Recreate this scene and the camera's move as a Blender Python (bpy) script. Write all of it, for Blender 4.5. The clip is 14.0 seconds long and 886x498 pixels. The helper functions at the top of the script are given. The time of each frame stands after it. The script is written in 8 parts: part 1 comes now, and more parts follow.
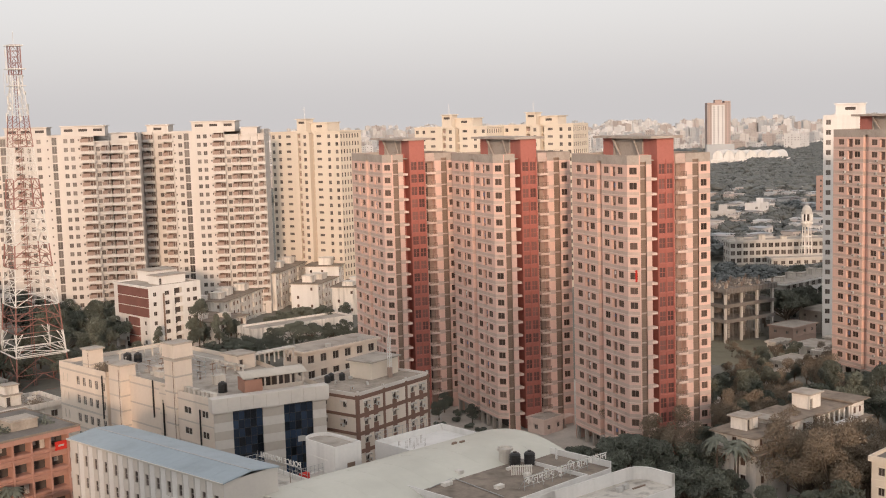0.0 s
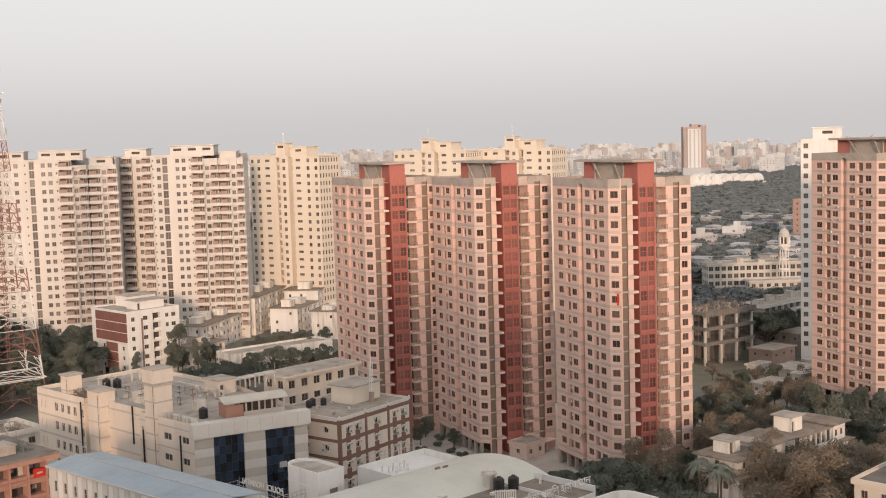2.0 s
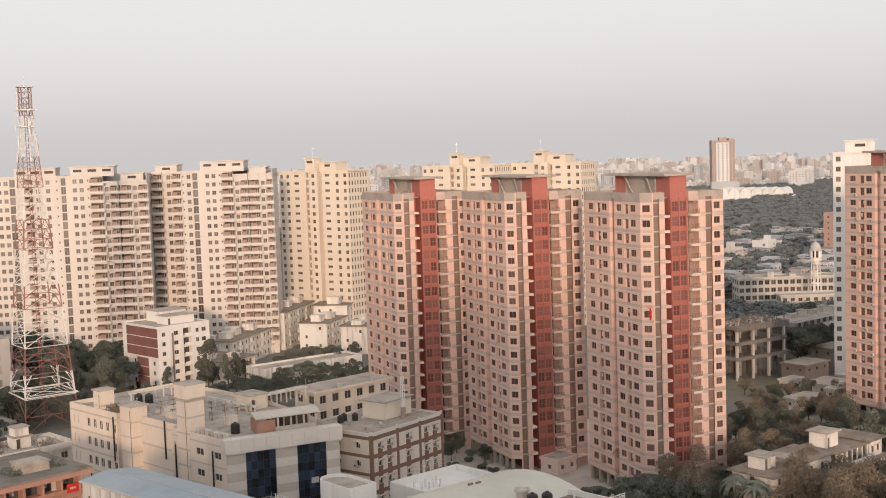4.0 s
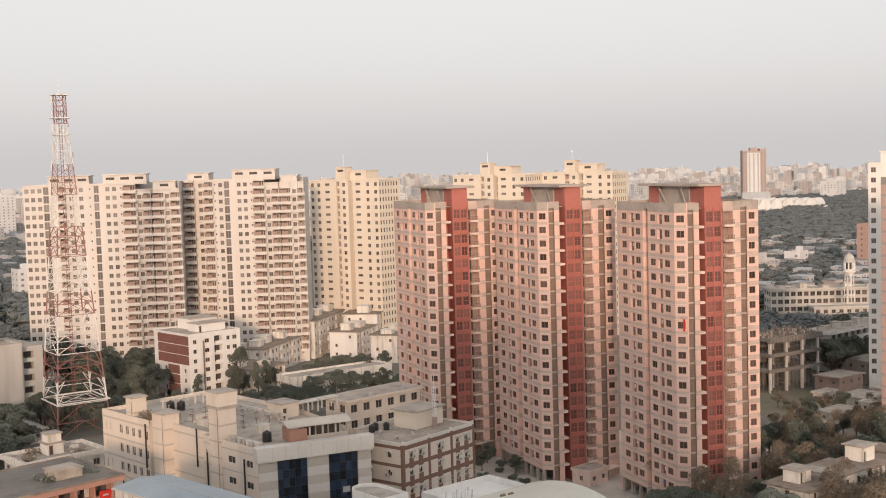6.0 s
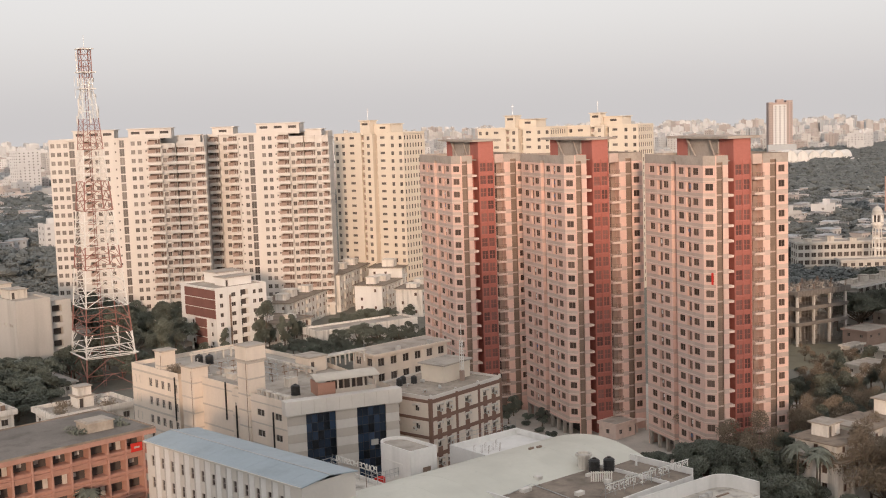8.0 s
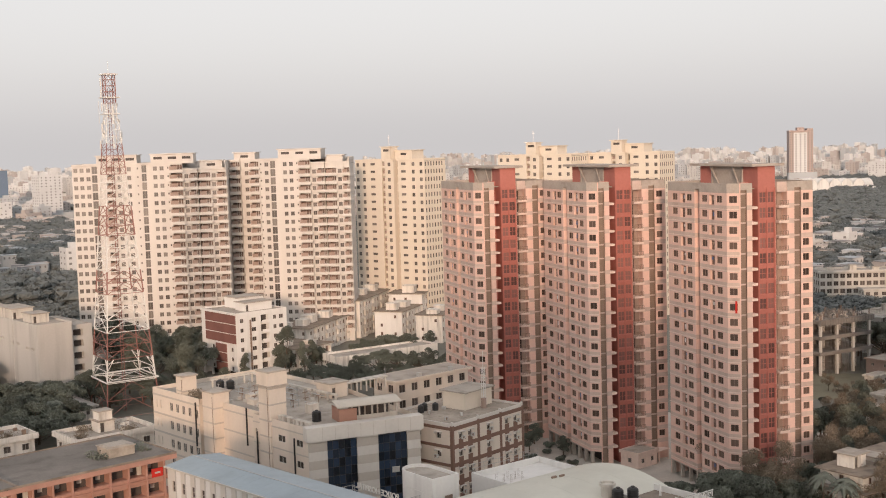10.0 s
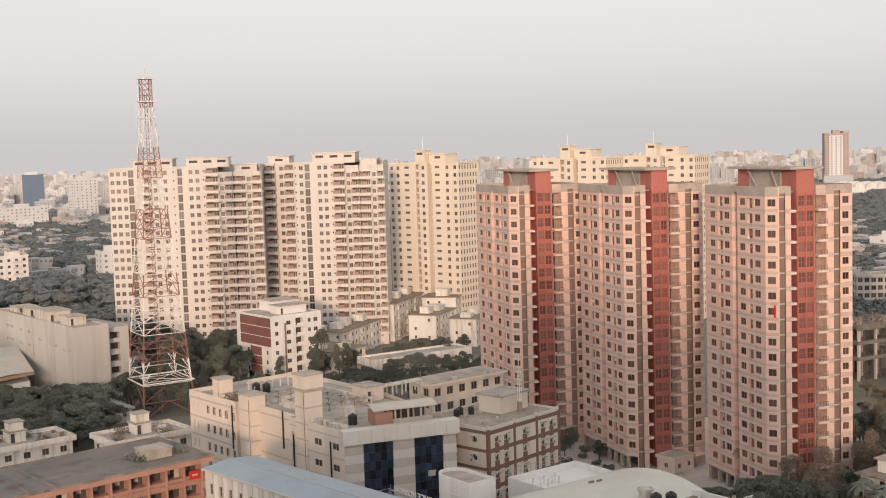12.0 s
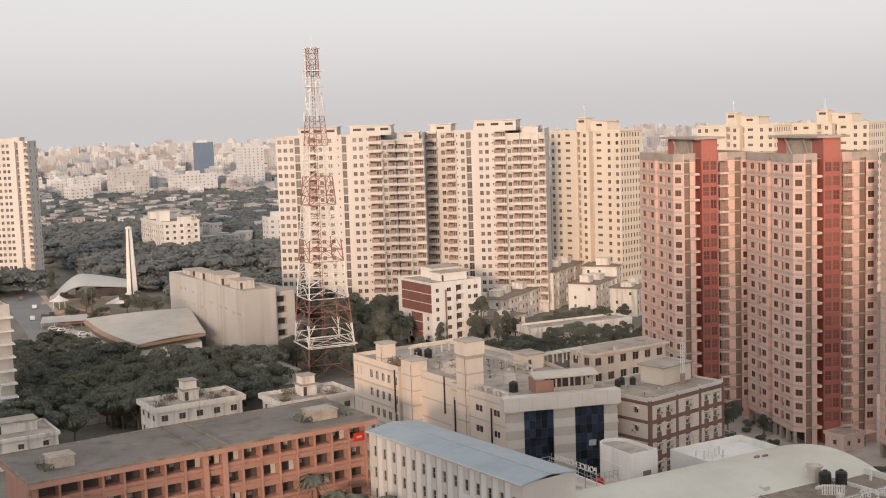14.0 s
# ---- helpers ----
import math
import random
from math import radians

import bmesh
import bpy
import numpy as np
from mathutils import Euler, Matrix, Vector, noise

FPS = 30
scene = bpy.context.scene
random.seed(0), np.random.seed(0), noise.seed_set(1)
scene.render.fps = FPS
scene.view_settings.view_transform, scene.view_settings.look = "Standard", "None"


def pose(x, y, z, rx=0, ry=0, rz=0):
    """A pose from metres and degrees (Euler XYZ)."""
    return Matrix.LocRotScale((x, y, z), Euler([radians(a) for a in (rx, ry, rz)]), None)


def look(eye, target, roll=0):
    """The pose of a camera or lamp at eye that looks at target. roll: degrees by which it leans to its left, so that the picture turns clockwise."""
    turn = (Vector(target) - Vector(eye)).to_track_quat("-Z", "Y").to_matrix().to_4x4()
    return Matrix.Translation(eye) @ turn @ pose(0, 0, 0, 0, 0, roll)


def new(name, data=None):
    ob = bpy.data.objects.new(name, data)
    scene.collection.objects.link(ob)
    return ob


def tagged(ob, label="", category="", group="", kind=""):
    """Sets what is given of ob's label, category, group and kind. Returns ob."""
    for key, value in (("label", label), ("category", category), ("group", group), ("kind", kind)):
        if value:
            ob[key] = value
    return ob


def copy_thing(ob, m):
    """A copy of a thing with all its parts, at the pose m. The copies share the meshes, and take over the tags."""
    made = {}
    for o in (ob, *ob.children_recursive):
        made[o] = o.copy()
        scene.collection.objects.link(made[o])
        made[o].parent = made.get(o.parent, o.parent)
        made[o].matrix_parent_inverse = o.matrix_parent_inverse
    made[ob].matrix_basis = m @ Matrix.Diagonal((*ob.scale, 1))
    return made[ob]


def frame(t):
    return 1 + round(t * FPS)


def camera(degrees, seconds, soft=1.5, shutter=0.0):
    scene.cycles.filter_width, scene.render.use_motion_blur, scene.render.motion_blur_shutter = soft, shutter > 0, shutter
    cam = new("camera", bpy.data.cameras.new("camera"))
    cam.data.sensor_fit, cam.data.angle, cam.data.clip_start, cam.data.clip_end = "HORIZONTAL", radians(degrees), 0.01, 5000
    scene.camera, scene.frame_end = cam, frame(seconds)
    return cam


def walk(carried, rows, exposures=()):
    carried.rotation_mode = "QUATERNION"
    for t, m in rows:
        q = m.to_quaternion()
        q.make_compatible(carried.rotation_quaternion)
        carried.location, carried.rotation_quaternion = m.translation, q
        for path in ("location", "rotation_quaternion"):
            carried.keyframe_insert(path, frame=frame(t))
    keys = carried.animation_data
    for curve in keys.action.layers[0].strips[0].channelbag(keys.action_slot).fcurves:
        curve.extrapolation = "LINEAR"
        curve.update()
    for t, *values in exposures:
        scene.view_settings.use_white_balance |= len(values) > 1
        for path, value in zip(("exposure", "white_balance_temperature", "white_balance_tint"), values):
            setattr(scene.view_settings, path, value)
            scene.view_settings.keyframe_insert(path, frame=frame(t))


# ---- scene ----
cam = camera(40.4, 14.0, soft=1.05)
PATH = [
    (0.0, pose(2.71, -1.78, 71.99, 83.625, 1.640, -0.310)),
    (0.5, pose(2.50, -1.70, 71.99, 84.635, 1.582, 0.025)),
    (1.0, pose(2.30, -1.61, 71.99, 84.591, 1.707, -1.525)),
    (1.5, pose(2.09, -1.51, 71.99, 84.165, 1.722, -1.579)),
    (2.0, pose(1.88, -1.39, 71.99, 84.727, 1.683, -1.398)),
    (2.5, pose(1.67, -1.26, 71.99, 85.136, 1.538, -1.107)),
    (3.0, pose(1.46, -1.12, 71.99, 84.981, 1.750, -0.684)),
    (5.5, pose(0.41, -0.33, 72.00, 86.344, 1.666, 0.718)),
    (6.0, pose(0.21, -0.16, 72.00, 85.940, 1.697, 1.230)),
    (6.5, pose(0.00, 0.00, 72.00, 85.100, 1.750, 1.500)),
    (7.0, pose(-0.21, 0.16, 72.00, 84.558, 1.723, 1.654)),
    (7.5, pose(-0.41, 0.32, 72.00, 83.954, 1.675, 1.992)),
    (8.0, pose(-0.61, 0.47, 72.01, 83.764, 1.904, 2.305)),
    (8.2, pose(-0.69, 0.53, 72.01, 84.007, 1.700, 2.252)),
    (10.3, pose(-1.52, 1.04, 72.02, 85.217, 1.734, 3.545)),
    (10.5, pose(-1.60, 1.08, 72.02, 85.332, 1.790, 3.801)),
    (11.0, pose(-1.79, 1.16, 72.03, 85.157, 1.839, 4.205)),
    (11.5, pose(-1.98, 1.22, 72.03, 85.295, 1.785, 4.476)),
    (12.0, pose(-2.17, 1.26, 72.04, 85.244, 1.737, 4.724)),
    (12.5, pose(-2.36, 1.29, 72.05, 84.920, 1.806, 5.125)),
    (13.0, pose(-2.54, 1.29, 72.05, 84.546, 1.965, 5.391)),
    (13.5, pose(-2.72, 1.26, 72.06, 84.329, 1.941, 10.031)),
    (14.0, pose(-2.90, 1.22, 72.07, 83.961, 1.889, 12.260)),
]
walk(cam, PATH)

# ---- light ----
SUN_AZ, SUN_EL = 181.0, 9.0  # degrees: turn to the left from +y, height
sun_dir = Vector((-math.sin(radians(SUN_AZ)) * math.cos(radians(SUN_EL)), math.cos(radians(SUN_AZ)) * math.cos(radians(SUN_EL)), math.sin(radians(SUN_EL))))
world = bpy.data.worlds.new("hazy_evening")
scene.world = world
world.use_nodes = True
wn = world.node_tree.nodes
wl = world.node_tree.links
sky = wn.new("ShaderNodeTexSky")
sky.sky_type = "NISHITA"
sky.sun_disc = False
sky.sun_elevation = radians(SUN_EL)
sky.sun_rotation = radians(-SUN_AZ)
sky.air_density, sky.dust_density, sky.ozone_density = 1.0, 4.0, 1.0
hsv = wn.new("ShaderNodeHueSaturation")
hsv.inputs["Value"].default_value = 0.54
hsv.inputs["Saturation"].default_value = 0.24
wl.new(sky.outputs[0], hsv.inputs["Color"])
# even veil of haze light over the clear-sky model
veil = wn.new("ShaderNodeMix")
veil.data_type, veil.blend_type = "RGBA", "ADD"
veil.inputs["Factor"].default_value = 1.0
wl.new(hsv.outputs[0], veil.inputs[6])
veil.inputs[7].default_value = (3.95, 3.79, 3.80, 1)
wl.new(veil.outputs[2], wn["Background"].inputs["Color"])
wn["Background"].inputs["Strength"].default_value = 0.15
sun = new("sun", bpy.data.lights.new("sun", "SUN"))
sun.data.energy, sun.data.angle, sun.data.color = 2.45, radians(4.5), (1.0, 0.68, 0.47)
sun.matrix_world = look((0, 0, 0), -sun_dir)

# ---- materials ----
def mat(name, col, rough=0.85, var=0.12, scale=0.3, fine=3.0, bump=0.15, stain=0.0, metal=0.0, rnd=0.0, streak=False):
    """Painted or mineral surface: broad and fine variation, optional dark weather stains and per-piece variation."""
    m = bpy.data.materials.new(name)
    m.use_nodes = True
    n, l = m.node_tree.nodes, m.node_tree.links
    bs = n["Principled BSDF"]
    bs.inputs["Roughness"].default_value, bs.inputs["Metallic"].default_value = rough, metal
    tc = n.new("ShaderNodeTexCoord")
    mp = n.new("ShaderNodeMapping")
    l.new(tc.outputs["Object"], mp.inputs["Vector"])
    if streak:
        mp.inputs["Scale"].default_value = (1.0, 1.0, 0.12)
    big, small = n.new("ShaderNodeTexNoise"), n.new("ShaderNodeTexNoise")
    big.inputs["Scale"].default_value, small.inputs["Scale"].default_value = scale, fine
    big.inputs["Detail"].default_value, small.inputs["Detail"].default_value = 5.0, 4.0
    l.new(mp.outputs[0], big.inputs["Vector"])
    l.new(tc.outputs["Object"], small.inputs["Vector"])
    mix = n.new("ShaderNodeMath")
    mix.operation = "MULTIPLY_ADD"
    l.new(small.outputs["Fac"], mix.inputs[0])
    mix.inputs[1].default_value = 0.5
    l.new(big.outputs["Fac"], mix.inputs[2])
    rng = n.new("ShaderNodeMapRange")
    rng.inputs["From Min"].default_value, rng.inputs["From Max"].default_value = 0.45, 1.05
    rng.inputs["To Min"].default_value, rng.inputs["To Max"].default_value = 1 - var, 1 + var
    l.new(mix.outputs[0], rng.inputs["Value"])
    fac = rng.outputs[0]
    if rnd:
        oi = n.new("ShaderNodeObjectInfo")
        r2 = n.new("ShaderNodeMapRange")
        r2.inputs["To Min"].default_value, r2.inputs["To Max"].default_value = 1 - rnd, 1 + rnd
        l.new(oi.outputs["Random"], r2.inputs["Value"])
        mm = n.new("ShaderNodeMath")
        mm.operation = "MULTIPLY"
        l.new(fac, mm.inputs[0])
        l.new(r2.outputs[0], mm.inputs[1])
        fac = mm.outputs[0]
    sc = n.new("ShaderNodeVectorMath")
    sc.operation = "SCALE"
    sc.inputs[0].default_value = col
    l.new(fac, sc.inputs["Scale"])
    out = sc.outputs[0]
    if stain:
        st = n.new("ShaderNodeTexNoise")
        st.inputs["Scale"].default_value, st.inputs["Detail"].default_value = scale * 2.5, 7.0
        l.new(mp.outputs[0], st.inputs["Vector"])
        sr = n.new("ShaderNodeMapRange")
        sr.inputs["From Min"].default_value, sr.inputs["From Max"].default_value = 0.5, 0.72
        sr.inputs["To Max"].default_value = stain
        l.new(st.outputs["Fac"], sr.inputs["Value"])
        mx = n.new("ShaderNodeMix")
        mx.data_type = "RGBA"
        l.new(sr.outputs[0], mx.inputs["Factor"])
        l.new(out, mx.inputs[6])
        mx.inputs[7].default_value = (col[0] * 0.35, col[1] * 0.34, col[2] * 0.32, 1)
        out = mx.outputs[2]
    l.new(out, bs.inputs["Base Color"])
    if bump:
        bp = n.new("ShaderNodeBump")
        bp.inputs["Strength"].default_value, bp.inputs["Distance"].default_value = bump, 0.05
        l.new(small.outputs["Fac"], bp.inputs["Height"])
        l.new(bp.outputs[0], bs.inputs["Normal"])
    return m


def glass_mat(name, col, rough=0.12, rnd=0.5):
    """Dark window glass: glossy, each pane a little different behind."""
    m = bpy.data.materials.new(name)
    m.use_nodes = True
    n, l = m.node_tree.nodes, m.node_tree.links
    bs = n["Principled BSDF"]
    bs.inputs["Roughness"].default_value = rough
    oi = n.new("ShaderNodeObjectInfo")
    r2 = n.new("ShaderNodeMapRange")
    r2.inputs["To Min"].default_value, r2.inputs["To Max"].default_value = 1 - rnd, 1 + rnd
    l.new(oi.outputs["Random"], r2.inputs["Value"])
    sc = n.new("ShaderNodeVectorMath")
    sc.operation = "SCALE"
    sc.inputs[0].default_value = col
    l.new(r2.outputs[0], sc.inputs["Scale"])
    l.new(sc.outputs[0], bs.inputs["Base Color"])
    return m


def leaf_mat(name, col, var=0.45):
    m = bpy.data.materials.new(name)
    m.use_nodes = True
    n, l = m.node_tree.nodes, m.node_tree.links
    bs = n["Principled BSDF"]
    bs.inputs["Roughness"].default_value = 0.6
    ge, oi = n.new("ShaderNodeNewGeometry"), n.new("ShaderNodeObjectInfo")
    ad = n.new("ShaderNodeMath")
    ad.operation = "ADD"
    l.new(ge.outputs["Random Per Island"], ad.inputs[0])
    l.new(oi.outputs["Random"], ad.inputs[1])
    rg = n.new("ShaderNodeMapRange")
    rg.inputs["From Max"].default_value = 2.0
    rg.inputs["To Min"].default_value, rg.inputs["To Max"].default_value = 1 - var, 1 + var
    l.new(ad.outputs[0], rg.inputs["Value"])
    sc = n.new("ShaderNodeVectorMath")
    sc.operation = "SCALE"
    sc.inputs[0].default_value = col
    l.new(rg.outputs[0], sc.inputs["Scale"])
    l.new(sc.outputs[0], bs.inputs["Base Color"])
    return m


PINK = mat("pink_render", (0.68, 0.468, 0.392), 0.9, 0.12, 0.12, 2.0, 0.1, 0.12, streak=True)
BAND = mat("grey_brown_band", (0.52, 0.40, 0.345), 0.9, 0.14, 0.2, 2.5, 0.12, 0.2)
CONC = mat("raw_concrete", (0.40, 0.345, 0.30), 0.92, 0.2, 0.15, 2.5, 0.2, 0.35)
RED = mat("red_paint", (0.42, 0.15, 0.12), 0.8, 0.14, 0.1, 2.0, 0.1, 0.15, streak=True)
LOUVRE = mat("brown_louvre", (0.23, 0.16, 0.118), 0.6, 0.2, 0.4, 5.0, 0.2)
CREAM = mat("cream_paint", (0.62, 0.575, 0.53), 0.85, 0.07, 0.08, 1.5, 0.06, 0.12, streak=True)
CREAMY = mat("yellow_cream_paint", (0.68, 0.60, 0.50), 0.85, 0.07, 0.08, 1.5, 0.06, 0.1, streak=True)
CREAMD = mat("beige_paint", (0.50, 0.45, 0.38), 0.85, 0.08, 0.1, 1.5, 0.06)
BALCBROWN = mat("brick_brown_back", (0.35, 0.255, 0.212), 0.85, 0.12, 0.4, 3.0, 0.1)
WHITE = mat("white_paint", (0.72, 0.70, 0.67), 0.8, 0.08, 0.15, 2.0, 0.08, 0.22, streak=True)
OLDWHITE = mat("weathered_white_paint", (0.56, 0.52, 0.465), 0.88, 0.18, 0.3, 2.0, 0.15, 0.7, streak=True)
STAINW = mat("stained_lime_wash", (0.72, 0.68, 0.625), 0.9, 0.15, 0.35, 2.5, 0.15, 0.62, streak=True)
GREYW = mat("grey_render", (0.49, 0.465, 0.43), 0.88, 0.1, 0.12, 2.0, 0.1, 0.25, streak=True)
HOSP = mat("hospital_beige", (0.66, 0.575, 0.49), 0.85, 0.08, 0.12, 2.0, 0.08, 0.15, streak=True)
HOSPG = mat("beige_cladding", (0.60, 0.56, 0.51), 0.6, 0.08, 0.2, 2.0, 0.05)
HOSPD = mat("tan_cladding", (0.47, 0.42, 0.365), 0.6, 0.08, 0.2, 2.0, 0.05)
BRICKP = mat("brick_panel", (0.19, 0.085, 0.07), 0.85, 0.15, 0.3, 6.0, 0.2)
BROWNG = mat("brown_grid_paint", (0.20, 0.115, 0.085), 0.8, 0.1, 0.3, 3.0, 0.08)
ORANGE = mat("salmon_paint", (0.43, 0.242, 0.19), 0.85, 0.12, 0.15, 2.5, 0.1, 0.22, streak=True)
ROOFD = mat("weathered_roof", (0.185, 0.168, 0.152), 0.95, 0.25, 0.12, 2.5, 0.25, 0.5)
ROOFL = mat("pale_roof_screed", (0.40, 0.356, 0.308), 0.95, 0.22, 0.15, 2.5, 0.25, 0.5)
ROOFG = mat("grey_green_sheet_roof", (0.60, 0.59, 0.515), 0.55, 0.08, 0.06, 1.2, 0.05, 0.15)
BLUEROOF = mat("blue_grey_metal_roof", (0.325, 0.385, 0.425), 0.5, 0.1, 0.08, 1.5, 0.05, 0.2, metal=0.1)
GROUND = mat("bare_ground", (0.19, 0.18, 0.15), 0.95, 0.3, 0.03, 0.6, 0.3, 0.4)
ROAD = mat("asphalt", (0.22, 0.22, 0.215), 0.9, 0.12, 0.05, 2.0, 0.1, 0.2)
YARD = mat("yard_concrete", (0.48, 0.44, 0.39), 0.92, 0.2, 0.1, 2.0, 0.15, 0.3)
GRASS = mat("dry_grass", (0.195, 0.175, 0.12), 0.95, 0.3, 0.08, 3.0, 0.3, 0.3)
# indoor shade as a dark base colour, for backs of openings
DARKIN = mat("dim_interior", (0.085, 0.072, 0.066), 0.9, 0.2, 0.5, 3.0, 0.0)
STEELW = mat("white_painted_steel", (0.72, 0.70, 0.66), 0.5, 0.1, 0.5, 3.0, 0.0)
STEELR = mat("red_painted_steel", (0.29, 0.135, 0.11), 0.55, 0.15, 0.5, 3.0, 0.0)
BLACKP = mat("black_plastic", (0.02, 0.02, 0.02), 0.45, 0.1, 1.0, 4.0, 0.0)
METAL = mat("galvanised_metal", (0.45, 0.45, 0.44), 0.45, 0.15, 0.5, 4.0, 0.05, metal=0.6)
BARK = mat("bark", (0.13, 0.10, 0.075), 0.95, 0.25, 2.0, 8.0, 0.4)
REDCLOTH = mat("red_cloth", (0.55, 0.03, 0.02), 0.9, 0.1, 1.0, 6.0, 0.1)
PALEBOX = mat("pale_appliance", (0.48, 0.465, 0.44), 0.6, 0.1, 1.0, 5.0, 0.0, rnd=0.15)
GLASS = glass_mat("window_glass", (0.092, 0.079, 0.072))
GLASSW = glass_mat("curtained_window_glass", (0.105, 0.072, 0.058), 0.25, 0.55)
FRAMEB = mat("brown_window_frame", (0.20, 0.135, 0.105), 0.6, 0.1, 1.0, 5.0, 0.0)
# high-rise glass, lightened to carry the haze in its colour
GLASSH = glass_mat("pale_window_glass", (0.14, 0.12, 0.107), 0.2)
GLASSR = glass_mat("reddish_window_glass", (0.17, 0.082, 0.07), 0.35)
GLASSB = glass_mat("blue_curtain_glass", (0.018, 0.030, 0.052), 0.08, 0.85)
FRAME = mat("window_frame", (0.30, 0.26, 0.23), 0.6, 0.1, 1.0, 5.0, 0.0)
FRAMEW = mat("pale_window_frame", (0.55, 0.52, 0.47), 0.6, 0.1, 1.0, 5.0, 0.0)
LEAFD = leaf_mat("dark_leaves", (0.115, 0.126, 0.098))
BRICKR = mat("red_brick_wall", (0.34, 0.185, 0.135), 0.85, 0.15, 0.4, 6.0, 0.2)
TANSHEET = mat("tan_sheet_roof", (0.52, 0.475, 0.41), 0.6, 0.1, 0.15, 2.0, 0.05, 0.2)
BROWNROOF = mat("brown_stained_roof", (0.25, 0.205, 0.165), 0.95, 0.3, 0.25, 2.5, 0.25, 0.6)
LEAFM = leaf_mat("green_leaves", (0.120, 0.132, 0.104))
LEAFO = leaf_mat("olive_dry_leaves", (0.20, 0.158, 0.112), 0.18)


# ---- building tools ----
def thing(name, label, category, x=0.0, y=0.0, z=0.0, yaw=0.0, group="", kind=""):
    ob = new(name)
    ob.empty_display_size = 0.5
    ob.matrix_world = pose(x, y, z, 0, 0, yaw)
    return tagged(ob, label, category, group, kind)


def mesh_of(name, bm, mats):
    me = bpy.data.meshes.new(name)
    bm.to_mesh(me)
    bm.free()
    for m in mats if isinstance(mats, (list, tuple)) else [mats]:
        me.materials.append(m)
    return me


def part(name, bm, mats, parent, label="", kind=""):
    """Links a bmesh as one mesh object under a thing or a part."""
    ob = new(name, mesh_of(name, bm, mats))
    ob.parent = parent
    return tagged(ob, label, "", "", kind)


def place(name, me, parent, m, label=""):
    ob = new(name, me)
    ob.parent = parent
    ob.matrix_local = m
    return tagged(ob, label)


def box(bm, x0, y0, z0, x1, y1, z1, mi=0, m=None):
    vs = [bm.verts.new((x, y, z)) for z in (z0, z1) for x, y in ((x0, y0), (x1, y0), (x1, y1), (x0, y1))]
    if m is not None:
        for v in vs:
            v.co = m @ v.co
    for q in ((3, 2, 1, 0), (4, 5, 6, 7), (0, 1, 5, 4), (1, 2, 6, 5), (2, 3, 7, 6), (3, 0, 4, 7)):
        bm.faces.new([vs[i] for i in q]).material_index = mi


def quad(bm, pts, mi=0):
    bm.faces.new([bm.verts.new(p) for p in pts]).material_index = mi


def bar(bm, a, b, r, mi=0, n=4):
    """A straight bar of n sides from a to b."""
    a, b = Vector(a), Vector(b)
    d = (b - a).normalized()
    s = d.orthogonal().normalized()
    t = d.cross(s)
    ring = [[bm.verts.new(p + (s * math.cos(k * 2 * math.pi / n) + t * math.sin(k * 2 * math.pi / n)) * r) for k in range(n)] for p in (a, b)]
    for k in range(n):
        bm.faces.new((ring[0][k], ring[0][(k + 1) % n], ring[1][(k + 1) % n], ring[1][k])).material_index = mi
    bm.faces.new(ring[0][::-1]).material_index = mi
    bm.faces.new(ring[1]).material_index = mi


def drum(bm, x, y, rings, n=16, mi=0, cap=True):
    """A turned solid: rings of (height, radius)."""
    rs = [[bm.verts.new((x + r * math.cos(k * 2 * math.pi / n), y + r * math.sin(k * 2 * math.pi / n), z)) for k in range(n)] for z, r in rings]
    for a, b in zip(rs, rs[1:]):
        for k in range(n):
            bm.faces.new((a[k], a[(k + 1) % n], b[(k + 1) % n], b[k])).material_index = mi
    if cap:
        bm.faces.new(rs[-1]).material_index = mi
        bm.faces.new(rs[0][::-1]).material_index = mi


def prism(bm, poly, z0, z1, mi=0):
    """A solid over a counter-clockwise outline."""
    lo = [bm.verts.new((x, y, z0)) for x, y in poly]
    hi = [bm.verts.new((x, y, z1)) for x, y in poly]
    for k in range(len(poly)):
        j = (k + 1) % len(poly)
        bm.faces.new((lo[k], lo[j], hi[j], hi[k])).material_index = mi
    bm.faces.new(hi).material_index = mi
    bm.faces.new(lo[::-1]).material_index = mi


